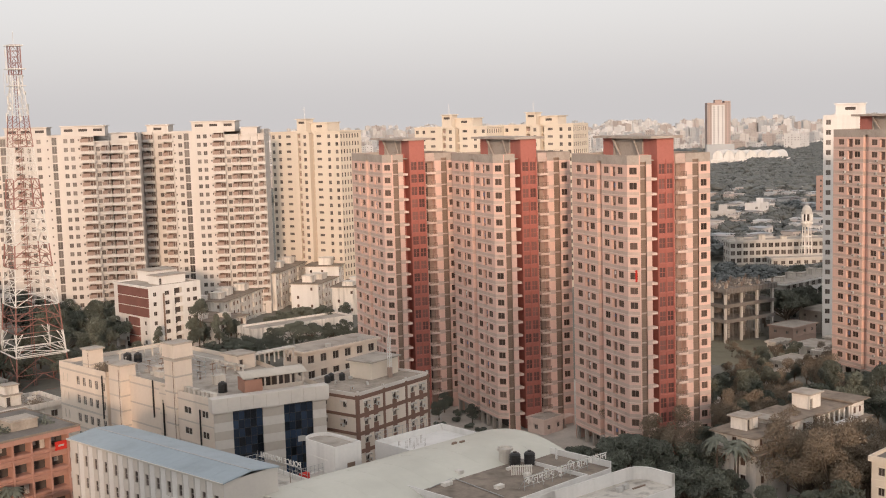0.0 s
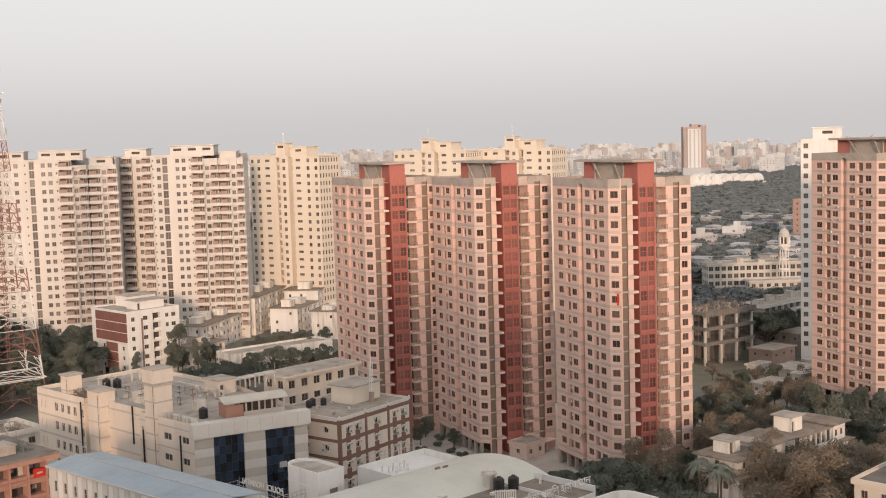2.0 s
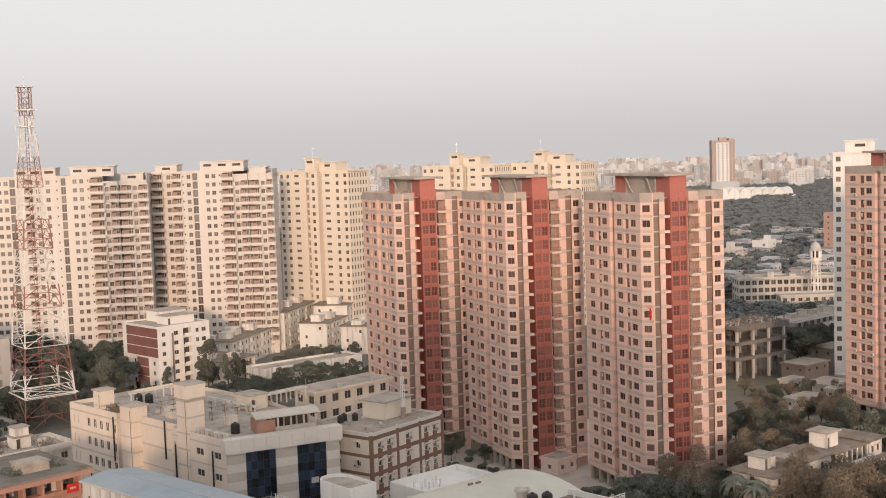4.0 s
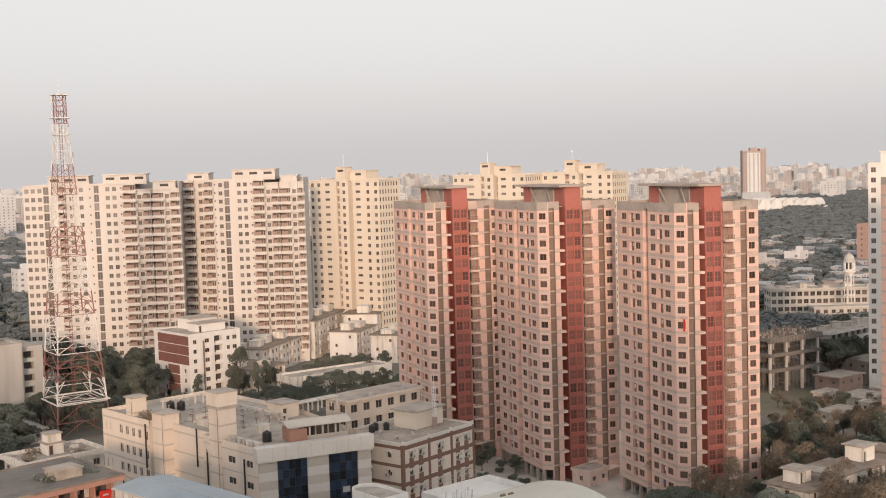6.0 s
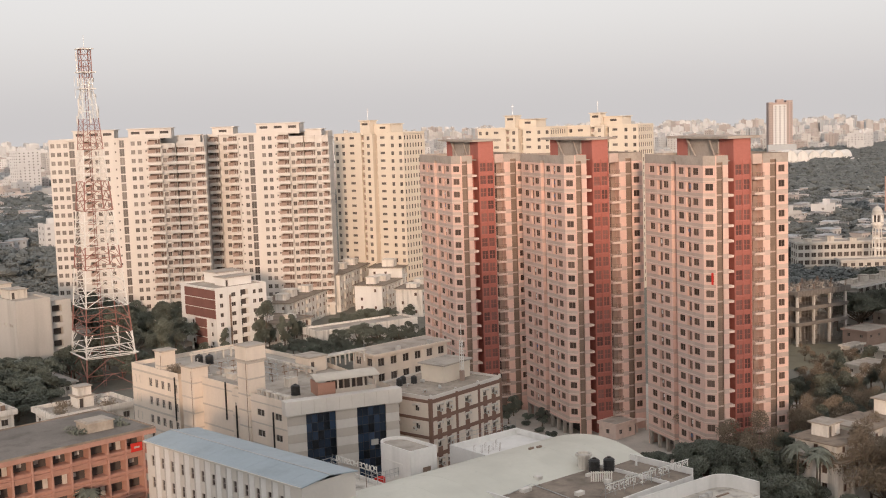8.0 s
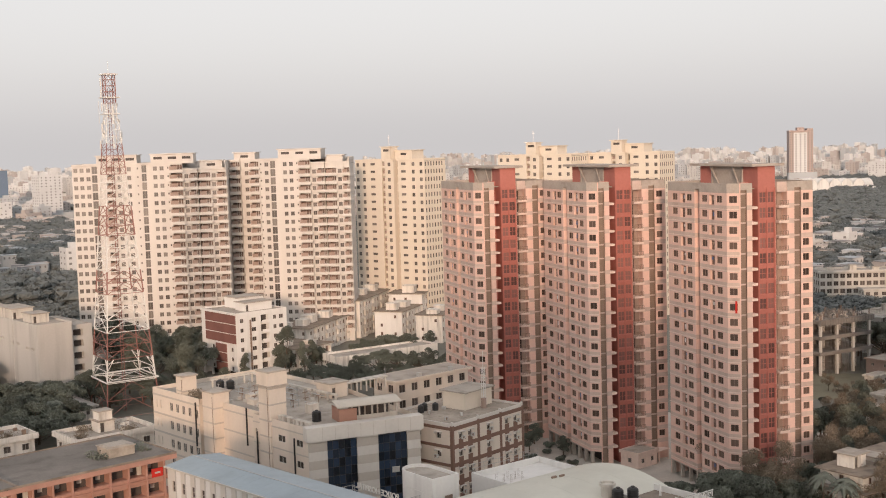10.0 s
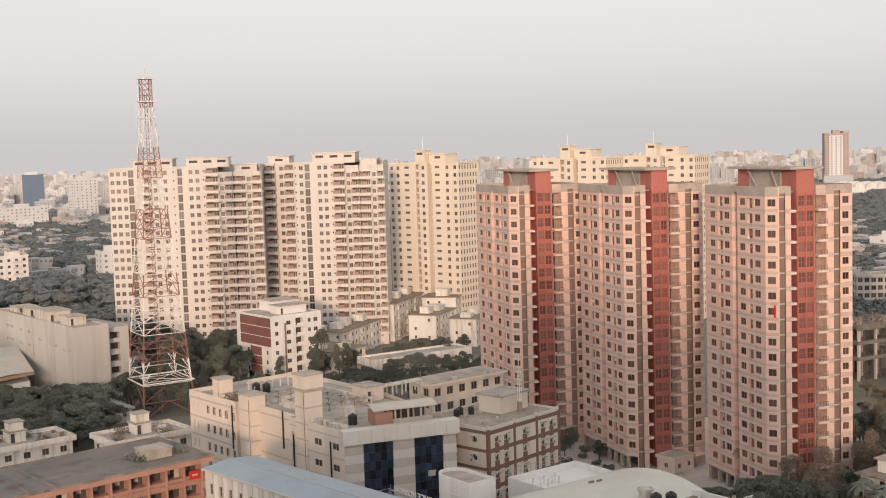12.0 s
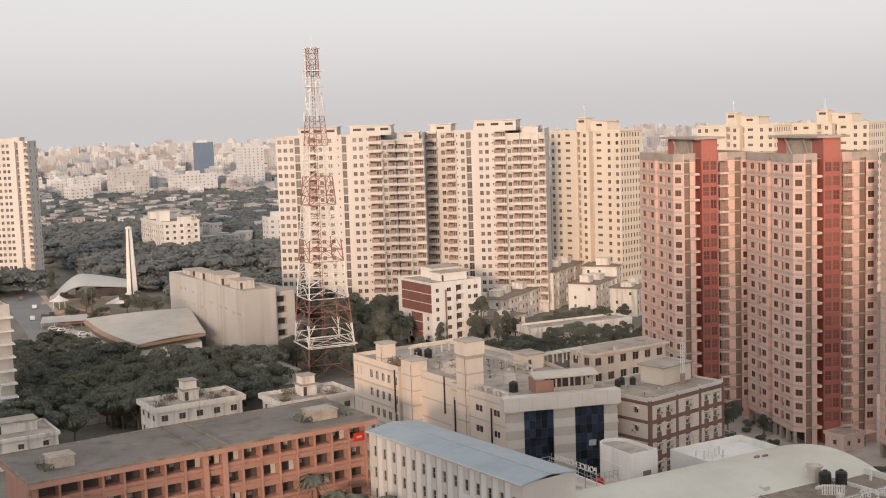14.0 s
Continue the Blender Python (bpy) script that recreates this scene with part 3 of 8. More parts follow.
def highrise(x, y, yaw, segs, depth, top, fh, floors, wm, label, sides=4, tall=(), left=True, group="cream high-rise blocks"):
    """segs: (width, set-back, kind[, roof height]) from left to right along the front."""
    b = thing("apartment_block", label, "apartment block", x, y, 0, yaw, group)
    rows = [top - 2.1 - fh * k for k in range(floors)]
    bm = bmesh.new()
    put = []
    xx, prev = 0.0, None
    for seg in segs:
        w, off, kind = seg[:3]
        ht = seg[3] if len(seg) > 3 else top
        p0, p1 = (xx, off), (xx + w, off)
        holes = []
        for z in rows:
            if z + 1.2 > ht:
                continue
            if kind == "w":
                holes.append(slot(p0, p1, w / 2, z, 1.4, 1.5))
                put.append((p0, p1, w / 2, z, 1.4, 1.5, 2))
            elif kind == "p":
                for u in (w * 0.27, w * 0.73):
                    holes.append(slot(p0, p1, u, z, 1.4, 1.5))
                    put.append((p0, p1, u, z, 1.4, 1.5, 2))
            elif kind == "l":
                holes.append(slot(p0, p1, w / 2, z + 0.15, 2.3, 1.0))
                put.append((p0, p1, w / 2, z + 0.15, 2.3, 1.0, 4))
            elif kind == "t":
                holes.append(slot(p0, p1, w / 2, z + 0.2, 0.55, 0.7))
                put.append((p0, p1, w / 2, z + 0.2, 0.55, 0.7, 1))
            elif kind == "s":
                holes.append(slot(p0, p1, w / 2, z, w - 0.35, fh - 0.4))
                put.append((p0, p1, w / 2, z, w - 0.35, fh - 0.4, 2))
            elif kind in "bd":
                # balcony void: shade inside is put into the dark back colour
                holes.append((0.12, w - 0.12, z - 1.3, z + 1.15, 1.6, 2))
        wall(bm, p0, p1, 0, ht, holes, 0, 0.25)
        if prev is not None and abs(prev - off) > 1e-3:
            wall(bm, (xx, prev), (xx, off), 0, ht)
        xx, prev = xx + w, off
        if kind == "b":
            for z in rows:
                if z + 1.2 <= ht:
                    slab, screen, rail = balcony_mesh(w + 0.5, wm, FRAMEW)
                    bal = place("balcony", slab, b, pose(xx - w / 2, off, z - 1.4))
                    place("screen", screen, bal, pose(0, 0, 0), "brown balcony screen")
                    place("rail", rail, bal, pose(0, 0, 0))
    W = xx
    holes = [slot(None, None, depth * (k + 0.5) / sides, z, 0.9, 1.7) for k in range(sides) for z in rows]
    wall(bm, (W, segs[-1][1]), (W, depth), 0, top, [h for h in holes if h[0] > 0.3 and h[1] < depth - segs[-1][1] - 0.3], 0, 0.25)
    for h in holes:
        if h[0] > 0.3 and h[1] < depth - segs[-1][1] - 0.3:
            put.append(((W, segs[-1][1]), (W, depth), (h[0] + h[1]) / 2, (h[2] + h[3]) / 2, 0.9, 1.7, 1))
    wall(bm, (W, depth), (0, depth), 0, top)
    holes = [slot(None, None, depth * (k + 0.5) / sides, z, 1.0, 1.4) for k in range(sides) for z in rows]
    hl = [h for h in holes if h[0] > 0.3 and h[1] < depth - segs[0][1] - 0.3] if left else []
    wall(bm, (0, depth), (0, segs[0][1]), 0, top, hl, 0, 0.25)
    put += [((0, depth), (0, segs[0][1]), (h[0] + h[1]) / 2, (h[2] + h[3]) / 2, 1.0, 1.4, 1) for h in hl]
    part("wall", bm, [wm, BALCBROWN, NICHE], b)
    for p0, p1, u, z, w, h, c in put:
        put_window(b, p0, p1, u, z, w, h, c, 1, GLASSH, FRAME, 0.16)
    # roofs by stretch, with an overhanging cornice
    bm = bmesh.new()
    xx = 0.0
    for seg in segs:
        ht = seg[3] if len(seg) > 3 else top
        box(bm, xx, seg[1] + 0.02, ht - 0.9, xx + seg[0], depth - 0.02, ht - 0.75, 0)
        xx += seg[0]
    part("roof", bm, ROOFL, b)
    xx = 0.0
    for seg in segs:
        ht = seg[3] if len(seg) > 3 else top
        bm = bmesh.new()
        box(bm, xx - 0.02, seg[1] - 0.35, ht - 0.55, xx + seg[0] + 0.02, seg[1] + 0.2, ht + 0.012, 0)
        part("cornice", bm, wm, b)
        xx += seg[0]
    for x0, y0, x1, y1, z0, z1 in tall:
        bm = bmesh.new()
        f0, f1 = (x0, y0), (x1, y0)
        n = max(1, int((x1 - x0) / 4.5))
        hs = [slot(f0, f1, (x1 - x0) * (k + 0.5) / n, z1 - 1.3, 3.0, 0.9) for k in range(n)] if z1 - z0 > 2.5 else []
        wall(bm, f0, f1, z0, z1, [(*h, 0.3, 1) for h in hs])
        wall(bm, (x1, y0), (x1, y1), z0, z1)
        wall(bm, (x1, y1), (x0, y1), z0, z1)
        wall(bm, (x0, y1), (x0, y0), z0, z1)
        box(bm, x0 - 0.5, y0 - 0.5, z1, x1 + 0.5, y1 + 0.5, z1 + 0.3, 0)
        part("penthouse", bm, [wm, DARKIN], b)
    return b


A_SEGS = [(4.6, 2.6, "p"), (2.2, 2.0, "w"), (2.2, 1.6, "s"), (3.0, 1.6, "n"), (2.6, 2.6, "b"), (3.4, 2.0, "w"), (3.4, 2.0, "w"), (2.6, 1.8, "t"), (2.0, 1.2, "s"), (1.6, 1.2, "n"),
          (5.0, 0.0, "p"), (1.6, 0.0, "t"), (4.2, 0.0, "b"), (2.4, 1.2, "w", 66.2), (2.6, 1.2, "b", 66.2), (1.0, 2.6, "d", 66.2), (3.6, 0.6, "b", 66.2), (2.4, 0.8, "w", 66.2), (3.0, 1.2, "b", 66.2)]
B_SEGS = [(2.2, 6.0, "n"), (3.4, 5.0, "b"), (4.5, 6.0, "w"), (3.2, 1.2, "b"), (1.6, 1.2, "t"), (2.6, 1.2, "w"), (2.2, 0.8, "s"), (2.2, 0.8, "n"), (5.0, 0.0, "p"), (1.6, 0.0, "t"), (4.0, 0.0, "b"),
          (2.6, 1.2, "w", 67.0), (2.6, 1.2, "b", 67.0), (1.0, 2.6, "d", 67.0), (3.4, 0.6, "b", 67.0), (2.6, 0.8, "w", 67.0), (2.2, 1.4, "b", 67.0)]
C_SEGS = [(2.6, 1.2, "w"), (4.0, 1.2, "w"), (5.0, 1.2, "l"), (2.2, 1.2, "n"), (2.4, 3.2, "b"), (4.4, 0.0, "w"), (1.8, 2.2, "d"), (5.4, 0.6, "l"), (4.4, 0.6, "w"), (3.3, 0.6, "w")]
highrise(-155.2, 414.5, 10.3, A_SEGS, 24, 68.6, 3.05, 21, CREAM, "cream high-rise apartment block with stacked brown balconies", 4,
         [(8, 6, 22, 18, 68, 71.3), (27, 5, 42, 18, 68, 71.4), (44, 6, 52, 16, 66, 68.6)])
highrise(-108.0, 441.5, 1.5, B_SEGS, 18, 68.6, 3.05, 21, CREAM, "cream high-rise apartment block with a shaded re-entrant side", 4,
         [(2, 12, 10, 22, 68, 71.0), (20, 5, 36, 18, 68, 71.8), (38, 6, 44, 16, 67, 69.2)])
C_TOP = [(13.7, 1.2, 18.4, 6.0, 66, 71.6), (18.6, 4, 27, 12, 66, 70.0)]
blk = highrise(-66.0, 492.9, -32.0, C_SEGS, 15, 66.8, 3.05, 21, CREAMY, "warm yellow-cream apartment block with a taller stair tower", 8, C_TOP, False)
for bx, by, byaw in ((-7.4, 510.8, -32.0), (27.4, 505.8, -32.0)):
    copy_thing(blk, pose(bx, by, 0, 0, 0, byaw))
# thin roof aerials
for ax, ay, az in ((-50.5, 486.5, 71.9), (8.0, 504.4, 71.9), (42.8, 499.4, 71.9)):
    bm = bmesh.new()
    bar(bm, (0, 0, 0), (0, 0, 4.5), 0.06)
    bar(bm, (-0.5, 0, 3.6), (0.5, 0, 3.6), 0.04)
    ob = new("aerial", mesh_of("aerial", bm, METAL))
    ob.location = (ax, ay, az)
    tagged(ob, "thin metal aerial on a stair tower roof", "aerial", "roof aerials")

# slim tower far off beside the woods
highrise(-345.5, 514.0, 8.0, [(6.0, 0, "p"), (5.0, 0, "n"), (4.8, 0, "p"), (4.6, 0, "p"), (2.4, 0, "n"), (1.5, 0.8, "s"), (2.8, 0, "n"), (1.6, 1.0, "b")], 11, 69.5, 3.05, 21, CREAM,
         "slim cream apartment tower standing behind trees", 2, [(8, 3, 24, 9, 69, 71.0)])
# white slab behind the pink tower
highrise(120.0, 365.0, -20.0, [(0.5, 0.0, "n"), (2.0, 0.0, "w"), (12.0, 0.0, "n"), (8.0, 0, "p")], 18, 68.4, 3.05, 21, WHITE, "white apartment slab partly hidden behind a pink tower", 4, [(3.5, 1, 12, 9, 68, 71.6)])

# ---- fourth tower, with air conditioners ----
AC = {}


def ac_mesh():
    if not AC:
        bm = bmesh.new()
        box(bm, -0.42, -0.32, 0.0, 0.42, 0.0, 0.58, 0)
        drum_ring = 10
        for k in range(drum_ring):
            a0, a1 = k * 2 * math.pi / drum_ring, (k + 1) * 2 * math.pi / drum_ring
            quad(bm, ((-0.1, -0.324, 0.29), (-0.1 + 0.22 * math.cos(a0), -0.324, 0.29 + 0.22 * math.sin(a0)), (-0.1 + 0.23 * math.cos((a0 + a1) / 2), -0.324, 0.29 + 0.23 * math.sin((a0 + a1) / 2)), (-0.1 + 0.22 * math.cos(a1), -0.324, 0.29 + 0.22 * math.sin(a1))), 1)
        box(bm, -0.4, -0.3, -0.08, -0.34, 0.0, 0.0, 1)
        box(bm, 0.34, -0.3, -0.08, 0.4, 0.0, 0.0, 1)
        AC["m"] = mesh_of("air_conditioner", bm, [PALEBOX, LOUVRE])
    return AC["m"]


fourth = red_tower(111.93, 280.2, 22.2, 20, ", hung with air conditioners", 2.56)
ac_rnd = random.Random(5)
for k in range(18):
    for yy in (20.3, 17.0, 14.6, 9.0, 5.9, 3.2):
        if ac_rnd.random() < 0.45:
            place("air_conditioner", ac_mesh(), fourth, pose(-0.07, yy + ac_rnd.uniform(-0.3, 0.3), 57.9 - FH * k + ac_rnd.uniform(0, 0.5), 0, 0, -90))

# ---- salmon school block ----
def school():
    yaw, W, D, top = 46.3, 55.0, 16.5, 23.0
    s = thing("school_building", "long salmon painted concrete block with open window bays", "building", -97.4, 152.5, 0, yaw)
    n, fh = 17, 3.45
    bay = (W - 0.6) / n
    levels = [top - 0.9 - fh * (k + 1) for k in range(6)]
    bm = bmesh.new()
    # bay backs are coloured dark, standing for the shade indoors
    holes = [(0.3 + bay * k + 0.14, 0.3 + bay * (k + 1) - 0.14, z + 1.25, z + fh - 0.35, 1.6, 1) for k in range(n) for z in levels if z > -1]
    wall(bm, (0.0, 0.0), (W, 0.0), 0, top - 0.6, holes, 0)
    wall(bm, (W, 0.0), (W, D), 0, top - 0.6)
    wall(bm, (W, D), (0.0, D), 0, top - 0.6)
    wall(bm, (0.0, D), (0.0, 0.0), 0, top - 0.6, [(D - 3.2, D - 1.6, z + 1.2, z + 2.6, 0.4, 1) for z in levels if z > -1])
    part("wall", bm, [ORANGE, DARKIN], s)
    # what stands in the bays: low sills, shutters, pale boxes coloured as lit panes
    sill = bmesh.new()
    box(sill, 0.14, -0.3, 0.98, bay - 0.14, 0.0, 1.2)
    box(sill, 0.3, -0.1, 0.1, bay - 0.3, 0.0, 0.5)
    sill = mesh_of("sill", sill, ORANGE)
    shut = bmesh.new()
    box(shut, -0.42, 1.0, -0.95, 0.42, 1.06, 0.95)
    shut = mesh_of("shutter", shut, OLDWHITE)
    pane = bmesh.new()
    box(pane, -0.38, 1.55, -0.32, 0.38, 1.6, 0.32)
    pane = mesh_of("pane", pane, PALEBOX)
    for k in range(n):
        for j, z in enumerate(levels):
            place("sill", sill, s, pose(0.3 + bay * k, 0, z))
            r = random.random()
            if r < 0.22:
                place("shutter", shut, s, pose(0.3 + bay * (k + 0.72 + 0.1 * random.random()), 0, z + 2.05))
            if random.random() < 0.45:
                place("pane", pane, s, pose(0.3 + bay * (k + 0.35 + 0.25 * random.random()), 0, z + 2.1 + 0.2 * random.random()))
    pier = bmesh.new()
    box(pier, -0.17, -0.3, 0, 0.17, 0.0, top - 0.9)
    pier = mesh_of("pier", pier, ORANGE)
    for k in range(n + 1):
        place("pier", pier, s, pose(0.3 + bay * k, 0, 0))
    led = bmesh.new()
    box(led, -0.6, -0.42, -0.1, W + 0.6, 0.0, 0.06)
    led = mesh_of("floor_ledge", led, ORANGE)
    for z in levels:
        place("floor_ledge", led, s, pose(0, 0, z + 0.55))
    bal = bmesh.new()
    prism(bal, [(W, -0.5), (W + 1.7, -0.5), (W + 2.3, 0.2), (W + 2.3, 5.0), (W, 5.0)], -0.2, 0.75)
    bal = mesh_of("end_balcony", bal, ORANGE)
    for z in levels:
        if z > 0:
            place("end_balcony", bal, s, pose(0, 0, z + 0.2))
    big = bmesh.new()
    box(big, -0.45, -0.5, 0, 0.45, 0.0, top - 0.85)
    big = mesh_of("wide_pier", big, ORANGE)
    for k in (8, 9):
        place("wide_pier", big, s, pose(0.3 + bay * k + 0.1, 0, 0))
    bm = bmesh.new()
    box(bm, -1.2, -1.3, top - 1.05, W + 1.5, D + 1.0, top - 0.25)
    part("roof_slab", bm, ORANGE, s)
    bm = bmesh.new()
    box(bm, -1.05, -1.15, top - 0.25, W + 1.35, D + 0.85, top - 0.12)
    part("roof_covering", bm, ROOFD, s, "dark weathered roof covering")
    bm = bmesh.new()
    for x0, y0, x1, y1 in ((-1.2, -1.3, W + 1.5, -1.08), (-1.2, D + 0.8, W + 1.5, D + 1.0), (-1.2, -1.1, -1.0, D + 0.8), (W + 1.3, -1.1, W + 1.5, D + 0.8)):
        box(bm, x0, y0, top - 0.3, x1, y1, top + 0.06)
    part("roof_kerb", bm, BROWNROOF, s)
    for x in (25.7, 29.6):
        bm = bmesh.new()
        box(bm, x - 0.14, -1.0, top - 0.13, x + 0.14, D + 0.7, top + 0.2)
        part("roof_joint", bm, ROOFD, s, "raised dark concrete joint across the roof")
    for x, y, w, d, h in ((3.6, 4.2, 3.6, 3.0, 1.5), (47.0, 3.6, 4.6, 4.0, 1.3)):
        bm = bmesh.new()
        box(bm, x, y, top - 0.15, x + w, y + d, top + h)
        box(bm, x - 0.2, y - 0.2, top + h, x + w + 0.2, y + d + 0.2, top + h + 0.18)
        box(bm, x + 0.3, y + 0.3, top + h + 0.18, x + w - 0.8, y + d - 0.6, top + h + 0.3)
        part("roof_tank", bm, ROOFL, s, "stained masonry water tank")
    bm = bmesh.new()
    for k in range(700):
        p = Vector((random.choice((2.2, 52.6, 44.8)) + 2.0 * random.random(), 3.2 + 4.5 * random.random(), top - 0.1 + 1.0 * random.random() ** 2))
        n1 = Vector((random.gauss(0, 1), random.gauss(0, 1), random.gauss(0, 1))).normalized() * 0.16
        n2 = n1.orthogonal().normalized() * 0.16
        quad(bm, (p - n1, p + n2, p + n1, p - n2))
    part("roof_planting", bm, LEAFD, s, "weeds growing on the roof", "stuff")
    bm = bmesh.new()
    box(bm, 52.4, -0.32, 19.3, 54.4, -0.1, 20.7)
    part("banner", bm, REDCLOTH, s, "small red banner")
    bm = bmesh.new()
    box(bm, 52.9, -0.34, 19.85, 53.9, -0.32, 20.15)
    part("banner_bar", bm, PALEBOX, s)
    return s


school()


# ---- blue-roofed hall ----
def blue_hall():
    L, W, eave, ridge = 36.0, 9.4, 24.0, 24.6
    s = thing("hall", "long hall with striped white and grey wall and blue metal roof", "building", -28.65, 156.1, 0, 48)
    y0 = -2.0
    n = 14
    step = (L - y0 - 0.8) / n
    bm = bmesh.new()
    rows = [eave - 3.0, eave - 6.4, eave - 9.8]
    holes = [slot(None, None, 0.4 + step * (k + 0.5), z, 1.0, 1.7) for k in range(n) for z in rows]
    wall(bm, (0.0, L), (0.0, y0), 0, eave, holes, 0, 0.25)
    wall(bm, (0.0, y0), (W, y0), 0, eave)
    wall(bm, (W, y0), (W, L), 0, eave)
    wall(bm, (W, L), (0.0, L), 0, eave, [(W / 2 - 4, W / 2 - 2.8, eave - 4, eave - 2.4, 0.3, 1)])
    part("wall", bm, [HOSPG, DARKIN], s)
    for k in range(n):
        for z in rows:
            put_window(s, (0.0, L), (0.0, y0), 0.4 + step * (k + 0.5), z, 1.0, 1.7, 1, 2, GLASS, FRAME, 0.2)
    pan = bmesh.new()
    box(pan, -0.06, -0.55, 0, 0.0, 0.55, eave - 0.5)
    wpan = mesh_of("white_panel", pan, WHITE)
    pan = bmesh.new()
    box(pan, -0.1, -0.16, 0, 0.0, 0.16, eave - 0.5)
    gpan = mesh_of("grey_pier", pan, GREYW)
    for k in range(1, n):
        y = L - 0.4 - step * k
        place("white_panel", wpan, s, pose(0, y, 0))
        place("grey_pier", gpan, s, pose(0, y + 0.71, 0))
    bm = bmesh.new()
    o = 0.3
    for (xa, za), (xb, zb) in (((-o, eave - 0.05), (W / 2, ridge)), ((W / 2, ridge), (W + o, eave - 0.05))):
        quad(bm, ((xa, y0 - o, za), (xb, y0 - o, zb), (xb, L + o, zb), (xa, L + o, za)))
        quad(bm, ((xa, L + o, za - 0.15), (xb, L + o, zb - 0.15), (xb, y0 - o, zb - 0.15), (xa, y0 - o, za - 0.15)))
        quad(bm, ((xa, L + o, za), (xb, L + o, zb), (xb, L + o, zb - 0.15), (xa, L + o, za - 0.15)))
        quad(bm, ((xb, y0 - o, zb), (xa, y0 - o, za), (xa, y0 - o, za - 0.15), (xb, y0 - o, zb - 0.15)))
    roof = part("roof", bm, BLUEROOF, s, "ribbed blue-grey metal roof")
    ribs = []
    for (xa, za), (xb, zb) in (((-o, eave - 0.05), (W / 2, ridge)), ((W / 2, ridge), (W + o, eave - 0.05))):
        bm = bmesh.new()
        bar(bm, (xa, 0, za + 0.005), (xb, 0, zb + 0.005), 0.012, 0, 4)
        ribs.append(mesh_of("rib", bm, BLUEROOF))
    k = y0 - o + 0.4
    while k < L + o:
        for r in ribs:
            place("rib", r, roof, pose(0, k, 0))
        k += 3.2
    bm = bmesh.new()
    box(bm, W / 2 - 0.13, y0 - o, ridge - 0.03, W / 2 + 0.13, L + o, ridge + 0.05)
    part("ridge_cap", bm, METAL, s, "grey metal ridge capping")
    bm = bmesh.new()
    box(bm, -o - 0.16, y0 - o, eave - 0.28, -o + 0.02, L + o, eave - 0.04)
    part("gutter", bm, FRAMEW, s)
    return s


blue_hall()


# ---- hospital ----
def tank(x, y, z, yaw=0.0, r=0.75, h=1.7, label="black ribbed plastic water tank on a roof"):
    bm = bmesh.new()
    ring = [(0.0, r * 0.96)]
    for k in range(4):
        zz = 0.1 + k * (h * 0.75) / 4
        ring += [(zz, r), (zz + 0.12, r), (zz + 0.16, r * 0.95), (zz + h * 0.75 / 4 - 0.05, r * 0.95)]
    ring += [(h * 0.78, r), (h * 0.9, r * 0.7), (h * 0.93, r * 0.35), (h, r * 0.33)]
    drum(bm, 0, 0, ring, 16)
    ob = new("water_tank", mesh_of("water_tank", bm, BLACKP))
    ob.matrix_world = pose(x, y, z, 0, 0, yaw)
    return tagged(ob, label, "water tank", "roof water tanks")


def to_world(ox, oy, yaw, x, y):
    a = radians(yaw)
    return ox + x * math.cos(a) - y * math.sin(a), oy + x * math.sin(a) + y * math.cos(a)


